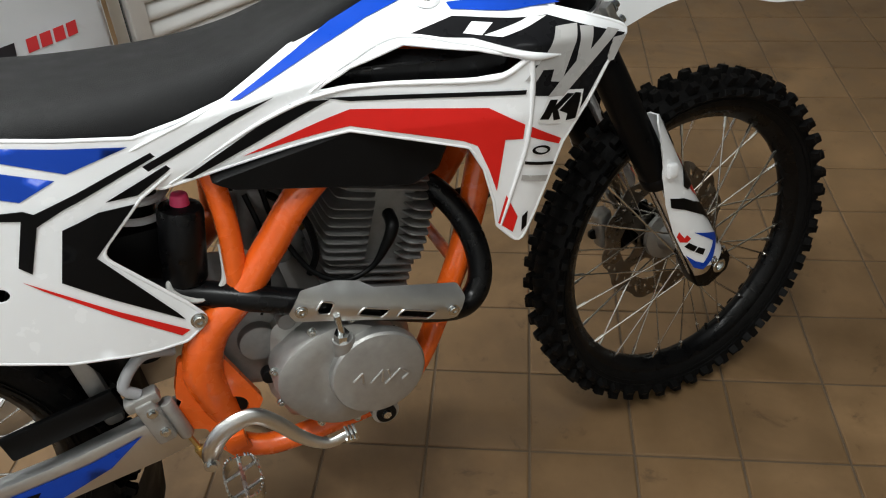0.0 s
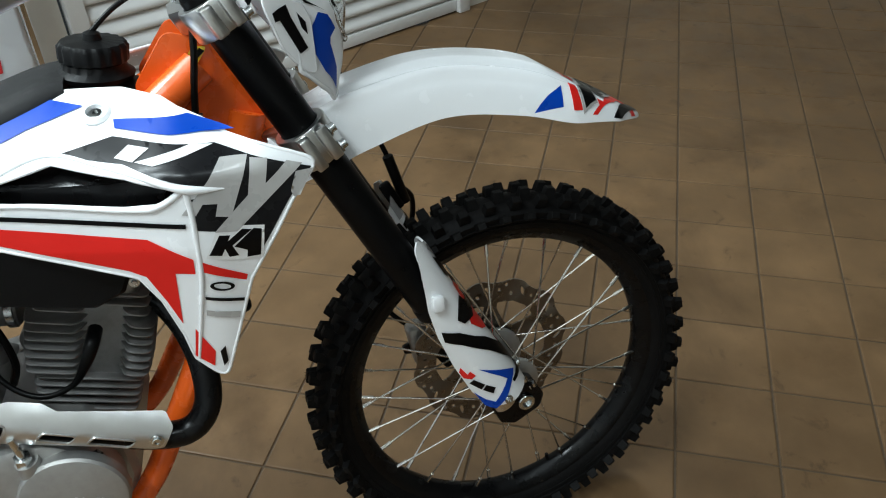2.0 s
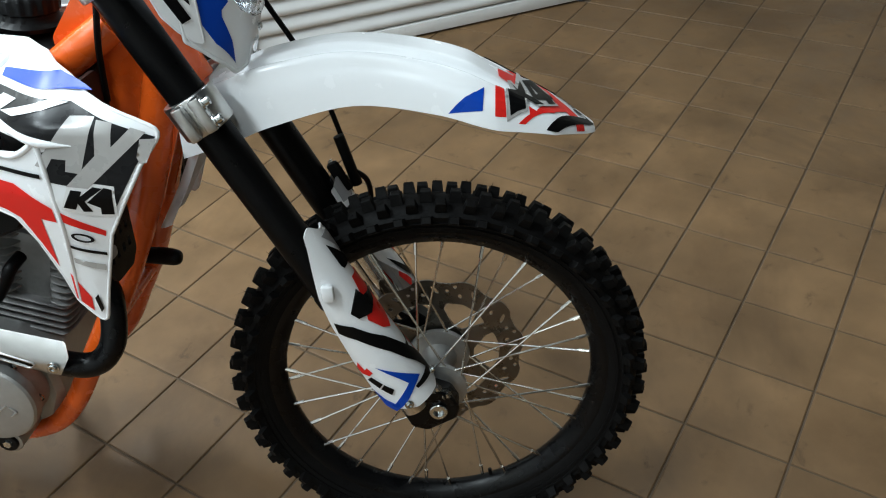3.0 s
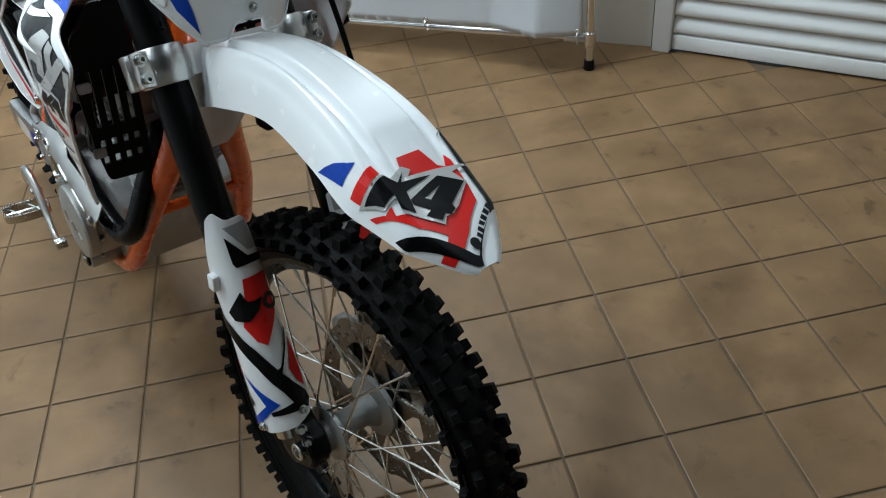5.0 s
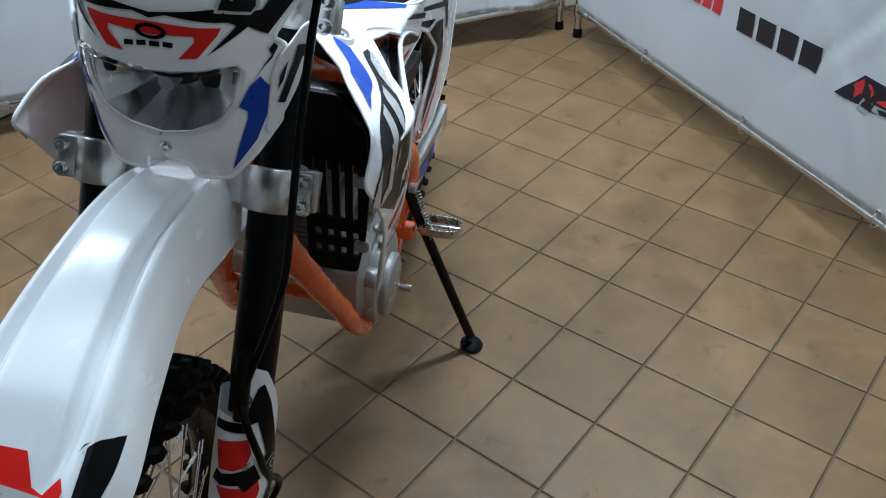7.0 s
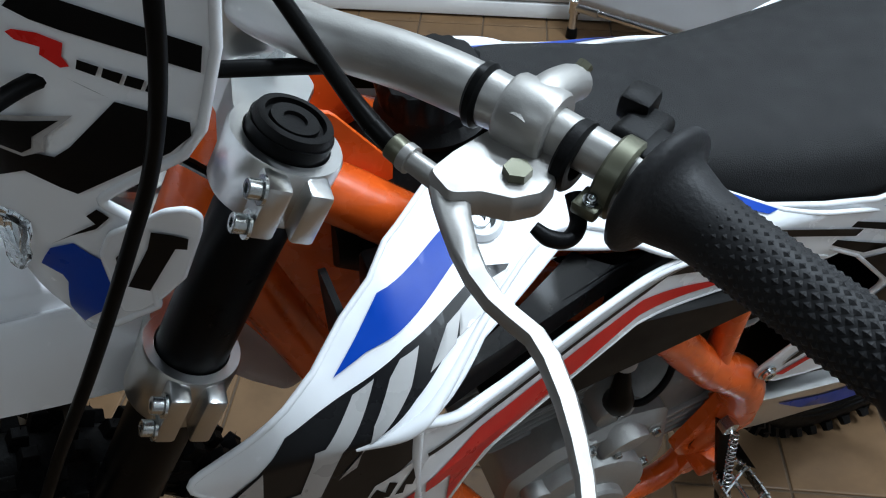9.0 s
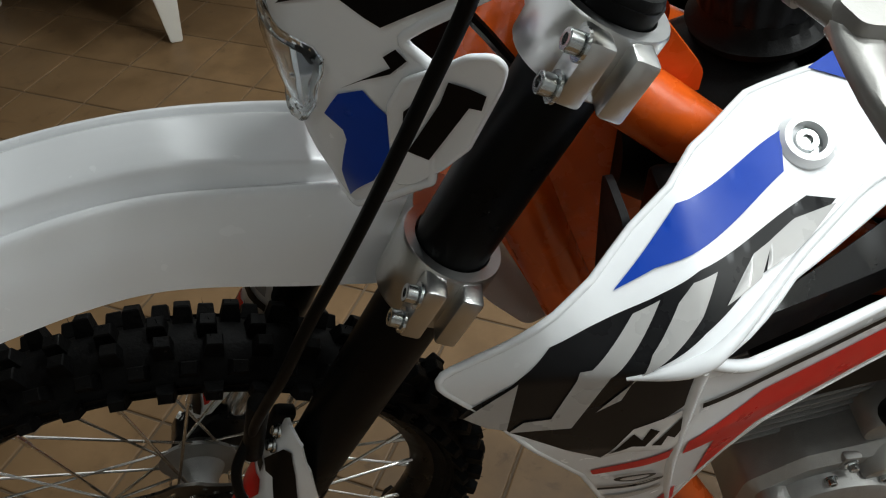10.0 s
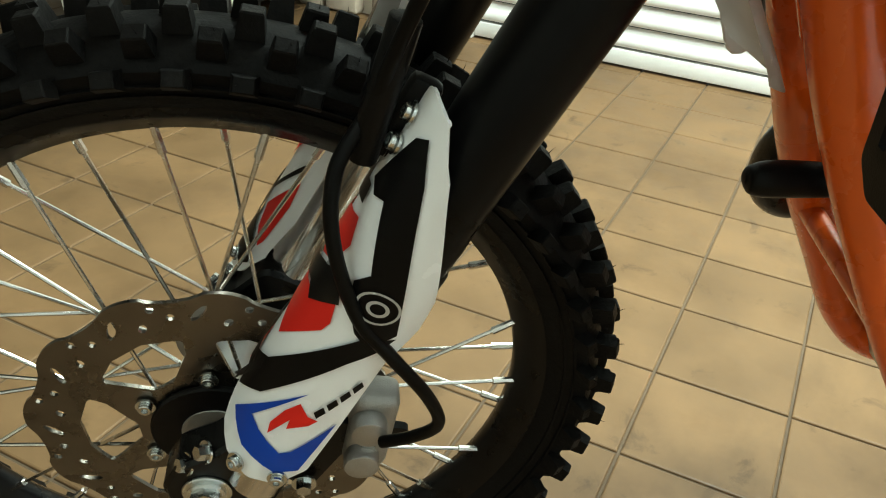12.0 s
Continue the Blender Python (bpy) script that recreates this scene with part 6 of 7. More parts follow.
# carburettor and its parts
bm = bmesh.new()
box(bm, (0.060, 0.075, 0.105), Matrix.Translation((-0.785, -0.010, 0.650)) @ Matrix.Rotation(radians(14), 4, "Y"), 0.014, 3)
rod(bm, (-0.845, 0, 0.655), (-0.715, 0, 0.640), 0.030, seg=24, bevel=0.003)
rod(bm, (-0.785, -0.045, 0.63), (-0.785, -0.066, 0.63), 0.018, seg=20, bevel=0.002)
rod(bm, (-0.765, -0.02, 0.59), (-0.765, -0.02, 0.565), 0.020, seg=20, bevel=0.003)
part("carburettor", bm, CAST_DARK, bike, "grey cast carburettor", angle=35)
for at in ((-0.725, 0, 0.642), (-0.835, 0, 0.655)):
    bm = bmesh.new()
    ring(bm, at, (1, 0, -0.1), 0.034, 0.030, 0.012, 28, 0.001)
    part("hose_clip", bm, GALV, bike)
bm = bmesh.new()
tube(bm, [(-0.80, -0.05, 0.70), (-0.79, -0.075, 0.64), (-0.80, -0.085, 0.56), (-0.83, -0.09, 0.50), (-0.86, -0.08, 0.42)], 0.0042, 8)
tube(bm, [(-0.77, -0.04, 0.69), (-0.73, -0.08, 0.66), (-0.72, -0.085, 0.60), (-0.735, -0.08, 0.56)], 0.0055, 8)
part("carburettor_hose", bm, HOSE, bike, "black rubber hoses")
bm = bmesh.new()
tube(bm, [(-0.87, -0.08, 0.66), (-0.93, -0.115, 0.628), (-0.90, -0.128, 0.600), (-0.86, -0.12, 0.612), (-0.85, -0.10, 0.66)], 0.0045, 8)
part("breather_tube", bm, HOSE_CLEAR, bike)
# shock reservoir
bm = bmesh.new()
spin(bm, [(0.0, -0.060), (0.028, -0.060), (0.031, -0.055), (0.031, 0.045), (0.028, 0.052), (0.016, 0.056), (0.0, 0.056)], Matrix.Translation((-0.897, -0.095, 0.678)) @ Matrix.Rotation(radians(10), 4, "Y"), 32, closed=False)
res = part("shock_reservoir", bm, BLACK_PAINT, bike, "black shock absorber reservoir")
bm = bmesh.new()
rod(bm, (-0.888, -0.095, 0.728), (-0.885, -0.095, 0.748), 0.014, 0.011, seg=20, bevel=0.002)
part("reservoir_cap", bm, PINK, res, "pink plastic cap")
# kick starter shaft and gear lever on the left
bm = bmesh.new()
rod(bm, (-0.757, 0.120, 0.321), (-0.757, 0.180, 0.321), 0.008, seg=18)
rod(bm, (-0.757, 0.118, 0.321), (-0.757, 0.126, 0.321), 0.016, seg=24)
part("gear_shaft", bm, CHROME, engine, "bare splined gear shaft")
bm = bmesh.new()
rod(bm, (-0.742, 0.055, 0.492), (-0.748, 0.132, 0.478), 0.036, 0.034, seg=36, bevel=0.003)
rod(bm, (-0.733, 0.060, 0.535), (-0.733, 0.112, 0.530), 0.026, seg=28, bevel=0.004)
box(bm, (0.020, 0.012, 0.026), Matrix.Translation((-0.700, 0.118, 0.492)), 0.004, 2)
box(bm, (0.020, 0.012, 0.026), Matrix.Translation((-0.792, 0.118, 0.482)), 0.004, 2)
box(bm, (0.090, 0.050, 0.040), Matrix.Translation((-0.745, 0.085, 0.438)) @ Matrix.Rotation(radians(14), 4, "Y"), 0.010, 3)
starter = part("starter_motor", bm, CAST, engine, "grey cast starter housing", angle=35)
bolts("starter_bolt", starter, [((-0.700, 0.124, 0.494), (0, 1, 0), 0.0055, 0.006, False), ((-0.792, 0.124, 0.484), (0, 1, 0), 0.0055, 0.006, False), ((-0.733, 0.112, 0.540), (0, 1, 0), 0.0045, 0.005, False)])
bm = bmesh.new()
tube(bm, [(-0.735, 0.100, 0.545), (-0.728, 0.112, 0.572), (-0.724, 0.110, 0.602), (-0.7235, 0.102, 0.640)], [0.017, 0.016, 0.011, 0.006], 16)
tube(bm, [(-0.735, 0.105, 0.550), (-0.760, 0.118, 0.560), (-0.790, 0.110, 0.590), (-0.81, 0.08, 0.65)], 0.0045, 10)
part("cable_boot", bm, HOSE, starter, "black rubber boot and cable")
bm = bmesh.new()
rod(bm, (-0.7235, 0.101, 0.634), (-0.7235, 0.100, 0.668), 0.0150, 0.0135, seg=24, bevel=0.002)
part("connector", bm, GREY_PLASTIC, bike, "pale grey plastic connector")
bm = bmesh.new()
for x, z in ((-0.690, 0.556), (-0.705, 0.545), (-0.712, 0.560)):
    rod(bm, (x, 0.058, z), (x, 0.074, z + 0.003), 0.0065, seg=6, bevel=0.001)
part("brass_fitting", bm, BRASS, bike, "small brass fittings beside the cylinder")
# ribbed casting behind the starter housing
for k in range(4):
    bm = bmesh.new()
    box(bm, (0.120, 0.016, 0.007), Matrix.Translation((-0.835, 0.094, 0.400 + 0.017 * k)) @ Matrix.Rotation(radians(14), 4, "Y"), 0.002, 2)
    part("casing_rib", bm, CAST, engine)
bm = bmesh.new()
box(bm, (0.130, 0.080, 0.090), Matrix.Translation((-0.835, 0.050, 0.425)) @ Matrix.Rotation(radians(14), 4, "Y"), 0.014, 3)
part("sprocket_casing", bm, CAST_DARK, engine, "dark grey cast sprocket casing")
bm = bmesh.new()
rod(bm, et(0.055, 0.120, 0.055), et(0.055, 0.142, 0.055), 0.018, seg=24, bevel=0.003)
part("inspection_plug", bm, CAST, engine)
# front engine mount
bm = bmesh.new()
rod(bm, (-0.676, -0.182, 0.338), (-0.676, -0.110, 0.338), 0.022, seg=28, bevel=0.002)
part("engine_mount", bm, CAST, engine)
bm = bmesh.new()
ring(bm, (-0.676, -0.184, 0.338), (0, 1, 0), 0.016, 0.008, 0.006, 24, 0.001)
part("mount_bush", bm, BLACK_PLASTIC, engine)
bm = bmesh.new()
hexbolt(bm, (-0.676, -0.182, 0.338), (0, -1, 0), 0.0075, 0.006)
part("mount_bolt", bm, GALV, engine)

# -- exhaust --
bm = bmesh.new()
tube(bm, [(-0.565, -0.015, 0.640), (-0.525, -0.040, 0.636), (-0.492, -0.076, 0.598), (-0.477, -0.108, 0.548), (-0.482, -0.130, 0.497), (-0.512, -0.143, 0.469), (-0.565, -0.150, 0.478), (-0.65, -0.153, 0.515), (-0.74, -0.150, 0.552),
          (-0.82, -0.136, 0.580), (-0.90, -0.110, 0.600), (-1.00, -0.100, 0.63), (-1.12, -0.105, 0.68)], 0.0195, 20)
part("exhaust_pipe", bm, BLACK_PAINT, bike, "black painted exhaust header pipe")
SHIELD = [(-0.790, 0.572), (-0.767, 0.599), (-0.717, 0.593), (-0.680, 0.580), (-0.663, 0.567), (-0.533, 0.527), (-0.526, 0.508), (-0.545, 0.478), (-0.560, 0.477), (-0.672, 0.517), (-0.742, 0.538), (-0.781, 0.550)]
holes = [rounded(h, 0.004, 2) for h in ([(-0.751, 0.567), (-0.741, 0.577), (-0.724, 0.569), (-0.734, 0.553), (-0.750, 0.557)], [(-0.697, 0.538), (-0.684, 0.547), (-0.645, 0.531), (-0.660, 0.519)], [(-0.640, 0.514), (-0.626, 0.523), (-0.575, 0.502), (-0.590, 0.490)])]
bm = bmesh.new()


def shield(a, b):
    mid = 0.530 - 0.36 * (a + 0.65)
    return Vector((a, -0.184 + 14.0 * (b - mid) ** 2, b))


patch(bm, rounded(SHIELD, 0.009, 3), shield, 0.012, holes, 0.002, (0, 1, 0))
for h in holes:
    bead(bm, [shield(*p) + Vector((0, -0.0005, 0)) for p in refine(h, 0.006)], 0.0016, 6)
hs = part("heat_shield", bm, ALU_BRUSHED, bike, "brushed aluminium exhaust heat shield with slots", angle=45)
for x, z in ((-0.772, 0.572), (-0.550, 0.496)):
    bm = bmesh.new()
    hexbolt(bm, shield(x, z) + Vector((0, -0.001, 0)), (0, -1, 0), 0.0065, 0.003, socket=True)
    part("shield_bolt", bm, GALV, hs)

# -- swingarm, brake, pegs, stand --
for sgn in (-1, 1):
    bm = bmesh.new()
    o = lambda w, h: rounded([(-w, -h), (w, -h), (w, h), (-w, h)], 0.008, 2)
    rows = []
    for x, y, z, w, h in ((-0.885, 0.080, 0.392, 0.018, 0.040), (-0.95, 0.088, 0.375, 0.018, 0.042), (-1.02, 0.094, 0.362, 0.016, 0.040), (-1.15, 0.100, 0.345, 0.014, 0.036), (-1.30, 0.102, 0.335, 0.014, 0.034), (-1.42, 0.102, 0.332, 0.014, 0.034)):
        rows.append([Vector((x, sgn * y + a, z + b)) for a, b in o(w, h)])
    loft(bm, rows, close=True, cap=True)
    arm = part("swingarm", bm, ALU_BRUSHED, bike, "brushed aluminium swingarm with blue and black sticker")
    for mtl, poly in ((BLUE, [(-1.26, 0.312), (-1.17, 0.318), (-1.085, 0.345), (-1.030, 0.385), (-1.11, 0.366), (-1.26, 0.350)]), (WHITE_GLOSS, [(-1.36, 0.31), (-1.262, 0.313), (-1.262, 0.352), (-1.36, 0.352)]),
                      (BLACK_GLOSS, [(-1.245, 0.318), (-1.205, 0.320), (-1.185, 0.345), (-1.225, 0.345)])):
        bm = bmesh.new()
        k = 0.0016 if mtl is not BLACK_GLOSS else 0.0022
        patch(bm, poly, lambda a, b: Vector((a, sgn * (lerp_table(-a, [(0.95, 0.106), (1.02, 0.110), (1.15, 0.114), (1.42, 0.116)]) + k), b)), 0.02)
        part("sticker", bm, mtl, arm)
bm = bmesh.new()
tube(bm, [(-0.945, -0.186, 0.364), (-0.938, -0.202, 0.397), (-0.915, -0.206, 0.428), (-0.875, -0.206, 0.438), (-0.845, -0.206, 0.414), (-0.812, -0.208, 0.370), (-0.778, -0.211, 0.345), (-0.748, -0.211, 0.348)], [0.011, 0.014, 0.015, 0.014, 0.0125, 0.011, 0.0095, 0.008], 14, flat=0.6, side=(0, 1, 0))
pedal = part("brake_pedal", bm, ALU, bike, "polished aluminium rear brake pedal")
bm = bmesh.new()
for k in range(3):
    box(bm, (0.004, 0.022, 0.016), Matrix.Translation((-0.744 + 0.006 * k - 0.003, -0.211, 0.349)), 0.001)
box(bm, (0.020, 0.020, 0.006), Matrix.Translation((-0.742, -0.211, 0.343)), 0.001)
part("pedal_tip", bm, GALV, pedal)
bm = bmesh.new()
hexbolt(bm, (-0.945, -0.196, 0.364), (0, -1, 0), 0.008, 0.006)
part("pedal_bolt", bm, GALV, pedal)
for sgn in (-1, 1):
    m = Matrix.Translation((-0.917 if sgn > 0 else -0.908, sgn * (0.200 if sgn > 0 else 0.228), 0.362 if sgn > 0 else 0.346)) @ Matrix.Rotation(radians(sgn * 3), 4, "X")
    bm = bmesh.new()
    L, W = 0.092, 0.054
    loop = [Vector((W / 2 * math.copysign(abs(math.cos(a)) ** 0.6, math.cos(a)), L / 2 * math.copysign(abs(math.sin(a)) ** 0.7, math.sin(a)), 0)) for a in [2 * math.pi * k / 28 for k in range(28)]]
    rows = [[m @ Vector((p.x, p.y, -0.010)) for p in loop], [m @ Vector((p.x, p.y, 0.008)) for p in loop], [m @ Vector((p.x * 0.90, p.y * 0.94, 0.008)) for p in loop], [m @ Vector((p.x * 0.90, p.y * 0.94, -0.010)) for p in loop]]
    loft(bm, rows + [rows[0]], close=True)
    rod(bm, m @ Vector((0, -L / 2, 0)), m @ Vector((0, L / 2, 0)), 0.0035, seg=8)
    for q in (-0.02, 0.02):
        rod(bm, m @ Vector((-W / 2, q - 0.012, 0)), m @ Vector((W / 2, q + 0.012, 0)), 0.003, seg=8)
    for k in range(28):
        p = loop[k]
        rod(bm, m @ Vector((p.x * 0.95, p.y * 0.97, 0.006)), m @ Vector((p.x * 0.95, p.y * 0.97, 0.013)), 0.0024, 0.0008, seg=5)
    part("footpeg", bm, GALV, bike, "toothed steel footpeg", angle=35)
    bm = bmesh.new()
    box(bm, (0.034, 0.045, 0.030), Matrix.Translation((-0.905, sgn * 0.128, 0.346)), 0.006)
    part("peg_bracket", bm, ORANGE, frame_ob)
bm = bmesh.new()
tube(bm, [(-0.905, 0.128, 0.455), (-0.908, 0.160, 0.375), (-0.914, 0.226, 0.220), (-0.919, 0.294, 0.066)], [0.014, 0.0115, 0.0105, 0.0105], 16)
stand = part("side_stand", bm, BLACK_PAINT, bike, "black steel side stand, folded out onto the floor")
bm = bmesh.new()
spin(bm, [(0.0, -0.006), (0.024, -0.006), (0.026, -0.003), (0.026, 0.004), (0.020, 0.010), (0.0, 0.012)], Matrix.Translation((-0.919, 0.299, 0.0415)) @ Matrix.Rotation(-LEAN, 4, "X"), 28, closed=False)
part("stand_foot", bm, BLACK_PAINT, stand, "flat black stand foot")
bm = bmesh.new()
rod(bm, (-0.895, 0.135, 0.462), (-0.895, 0.150, 0.462), 0.012, seg=6)
part("stand_bolt", bm, GALV, stand)
bm = bmesh.new()
tube(bm, [Vector((-0.905, 0.150, 0.45)).lerp(Vector((-0.900, 0.190, 0.34)), k / 100) + 0.0052 * (math.cos(k) * Vector((1, 0, 0)) + math.sin(k) * Vector((0, 0.94, 0.34))) for k in range(101)], 0.0012, 6, 1)
part("stand_spring", bm, GALV, stand)
# rear brake master cylinder
bm = bmesh.new()
mc = Matrix.Translation((-1.002, -0.135, 0.430)) @ Matrix.Rotation(radians(-12), 4, "Y")
box(bm, (0.030, 0.028, 0.085), mc, 0.006, 3)
rod(bm, mc @ Vector((0.024, 0, 0.02)), mc @ Vector((0.024, 0, -0.055)), 0.011, seg=18, bevel=0.002)
box(bm, (0.050, 0.024, 0.020), mc @ Matrix.Translation((0, 0, 0.040)), 0.005)
mcy = part("brake_cylinder", bm, CAST, bike, "grey cast rear brake cylinder", angle=35)
for q in (0.020, -0.020):
    bm = bmesh.new()
    hexbolt(bm, mc @ Vector((0.004, -0.014, q)), (0, -1, 0), 0.0055, 0.005)
    part("cylinder_bolt", bm, GALV, mcy)
bm = bmesh.new()
rod(bm, mc @ Vector((0.024, 0, -0.055)), mc @ Vector((0.030, -0.01, -0.105)), 0.004, seg=10)
rod(bm, mc @ Vector((0.028, -0.008, -0.082)), mc @ Vector((0.030, -0.01, -0.105)), 0.008, seg=12)
part("push_rod", bm, BRASS, mcy, "brass push rod end")
bm = bmesh.new()
tube(bm, [mc @ Vector((0, 0, 0.05)), mc @ Vector((-0.01, 0.0, 0.075)), mc @ Vector((0.03, 0.01, 0.10)), mc @ Vector((0.07, 0.02, 0.08))], 0.0085, 12)
part("reservoir_hose", bm, GREY_PLASTIC, mcy)
# dark lump of chain guard, linkage and shock seen behind the swingarm
bm = bmesh.new()
box(bm, (0.030, 0.020, 0.16), Matrix.Translation((-1.075, -0.055, 0.46)) @ Matrix.Rotation(radians(-8), 4, "Y"), 0.008)
part("linkage_arm", bm, CAST, bike)
bm = bmesh.new()
tube(bm, [(-0.93, 0.0, 0.76), (-0.97, 0.0, 0.62), (-1.00, 0, 0.45)], 0.030, 20)
part("rear_shock", bm, BLACK_PAINT, bike)
bm = bmesh.new()
tube(bm, [Vector((-0.935, 0, 0.735)).lerp(Vector((-0.993, 0, 0.48)), k / 90) + 0.039 * (math.cos(k * 0.62) * Vector((0, 1, 0)) + math.sin(k * 0.62) * Vector((0.97, 0, -0.22))) for k in range(91)], 0.0058, 8, 2)
tagged(part("shock_spring", bm, WHITE, bike), "white coil spring of the rear shock")

# -- handlebar, left grip and lever --
bm = bmesh.new()
tube(bm, [(-0.372, -0.02, 1.118), (-0.380, 0.050, 1.120), (-0.405, 0.105, 1.128), (-0.440, 0.152, 1.134), (-0.466, 0.188, 1.134), (-0.492, 0.228, 1.132), (-0.514, 0.264, 1.129), (-0.535, 0.318, 1.126), (-0.562, 0.402, 1.121)],
     [0.0148, 0.0148, 0.0148, 0.0146, 0.0142, 0.0114, 0.0112, 0.0112, 0.0112], 24)
tube(bm, [(-0.372, 0.02, 1.118), (-0.384, -0.045, 1.118), (-0.41, -0.12, 1.134), (-0.47, -0.22, 1.134), (-0.56, -0.38, 1.126)], [0.0148, 0.0148, 0.014, 0.0112, 0.0112], 20)
bar = part("handlebar", bm, ALU_SATIN, bike, "silver aluminium handlebar")
bar.location = (-0.003, 0.006, -0.0055)
for y in (-0.045, 0.045):
    bm = bmesh.new()
    box(bm, (0.036, 0.030, 0.050), Matrix.Translation((-0.376, y, 1.110)), 0.006)
    part("bar_clamp", bm, ALU, bar)
bm = bmesh.new()
ring(bm, (-0.464, 0.186, 1.134), (-0.57, 0.82, 0), 0.0165, 0.010, 0.0075, 32, 0.002)
part("rubber_band", bm, HOSE, bar)
gd = Vector((-0.335, 0.94, -0.03)).normalized()
g0 = Vector((-0.5125, 0.2620, 1.129))
bm = bmesh.new()
gm = Matrix.Translation(g0) @ gd.to_track_quat("Z", "Y").to_matrix().to_4x4()
spin(bm, [(0.0, 0.0), (0.029, 0.0), (0.0325, 0.0025), (0.0330, 0.005), (0.0315, 0.0075), (0.027, 0.0095), (0.0225, 0.0115), (0.0205, 0.018), (0.0180, 0.026), (0.0170, 0.040), (0.0164, 0.125), (0.018, 0.128), (0.019, 0.132), (0.017, 0.136), (0.0, 0.137)], gm, 44, closed=False)
grip = part("grip", bm, GRIP_RUBBER, bar, "black rubber grip with raised pattern", angle=50)
bm = bmesh.new()
for i in range(24):
    for k in range(22):
        a = 2 * math.pi * (k + 0.5 * (i % 2)) / 22
        q = gm @ Matrix.Rotation(a, 4, "Z") @ Matrix.Translation((0.0166, 0, 0.036 + i * 0.0037))
        vs = [bm.verts.new(q @ Vector(p)) for p in ((0, -0.0021, 0), (0, 0, -0.0021), (0, 0.0021, 0), (0, 0, 0.0021), (0.0010, 0, 0))]
        for e in range(4):
            bm.faces.new((vs[e], vs[(e + 1) % 4], vs[4]))
gp = part("grip_pattern", bm, GRIP_RUBBER, grip, smooth=False)
tagged(gp, kind="stuff")
# switch band with its bolted lug, and the black switch block behind it
bd = Vector((-0.50, 0.866, -0.04)).normalized()
sm = Matrix.Translation((-0.5044, 0.2500, 1.1255)) @ bd.to_track_quat("Z", "Y").to_matrix().to_4x4()
bm = bmesh.new()
spin(bm, [(0.0112, -0.0055), (0.0185, -0.0055), (0.0198, -0.004), (0.0198, 0.004), (0.0185, 0.0055), (0.0112, 0.0055)], sm, 36)
box(bm, (0.015, 0.013, 0.007), Matrix.Translation((-0.4865, 0.2570, 1.121)) @ Matrix.Rotation(radians(30), 4, "Z"), 0.002, 2)
band_ob = part("switch_band", bm, OLIVE_ZINC, bar, "olive zinc switch band")
bm = bmesh.new()
hexbolt(bm, (-0.4850, 0.2585, 1.1245), (0.1, 0.25, 1), 0.0026, 0.002, socket=True)
part("band_screw", bm, GALV, band_ob)
bm = bmesh.new()
box(bm, (0.030, 0.022, 0.016), Matrix.Translation((-0.5220, 0.2360, 1.1345)) @ Matrix.Rotation(radians(30), 4, "Z"), 0.005, 3)
box(bm, (0.018, 0.016, 0.014), Matrix.Translation((-0.5280, 0.2220, 1.1405)) @ Matrix.Rotation(radians(34), 4, "Z"), 0.003, 2)
box(bm, (0.024, 0.012, 0.012), Matrix.Translation((-0.5190, 0.2500, 1.1365)) @ Matrix.Rotation(radians(26), 4, "Z"), 0.003, 2)
part("switch_block", bm, BLACK_PLASTIC, bar, "small black switch block")
bm = bmesh.new()
ring(bm, (-0.4905, 0.2322, 1.1275), bd, 0.0178, 0.0112, 0.008, 32, 0.0015)
tube(bm, [(-0.4850, 0.2460, 1.1175), (-0.4820, 0.2580, 1.1115), (-0.4740, 0.2640, 1.1095), (-0.4650, 0.2620, 1.1115), (-0.4600, 0.2560, 1.1145)], [0.0045, 0.0042, 0.004, 0.004, 0.003], 10)
part("lever_band", bm, BLACK_PLASTIC, bar)
# perch and lever
bm = bmesh.new()
pm = Matrix.Translation((-0.4795, 0.2090, 1.1335)) @ Vector((-0.55, 0.835, -0.02)).to_track_quat("Z", "Y").to_matrix().to_4x4()
spin(bm, [(0.0118, -0.013), (0.0172, -0.013), (0.0185, -0.011), (0.0185, 0.011), (0.0172, 0.013), (0.0118, 0.013)], pm, 32)
tube(bm, [(-0.468, 0.2150, 1.136), (-0.485, 0.2060, 1.141), (-0.501, 0.1975, 1.139), (-0.512, 0.1920, 1.134)], [0.0095, 0.0105, 0.0100, 0.0088], 18)
loop = rounded([(-0.423, 0.219), (-0.426, 0.236), (-0.440, 0.240), (-0.452, 0.249), (-0.466, 0.250), (-0.477, 0.242), (-0.487, 0.222), (-0.480, 0.203), (-0.462, 0.202), (-0.438, 0.211)], 0.006, 4)
rows = []
for k, z in ((0.94, 1.1120), (1.0, 1.1145), (1.0, 1.1250), (0.95, 1.1275)):
    rows.append([Vector((-0.455 + (a + 0.455) * k, 0.226 + (b - 0.226) * k, z)) for a, b in loop])
loft(bm, rows, close=True, cap=True)
rod(bm, (-0.432, 0.226, 1.119), (-0.421, 0.206, 1.122), 0.0060, 0.0054, seg=20)
rod(bm, (-0.421, 0.206, 1.122), (-0.419, 0.202, 1.1225), 0.0072, seg=20)
perch = part("lever_perch", bm, ALU_SATIN, bar, "cast aluminium clutch lever perch", angle=35)
bm = bmesh.new()
rod(bm, (-0.460, 0.2350, 1.126), (-0.460, 0.2350, 1.132), 0.0070, 0.0066, seg=6)
rod(bm, (-0.460, 0.2350, 1.1255), (-0.460, 0.2350, 1.1272), 0.0085, seg=20)
part("perch_bolt", bm, OLIVE_ZINC, perch)
bm = bmesh.new()
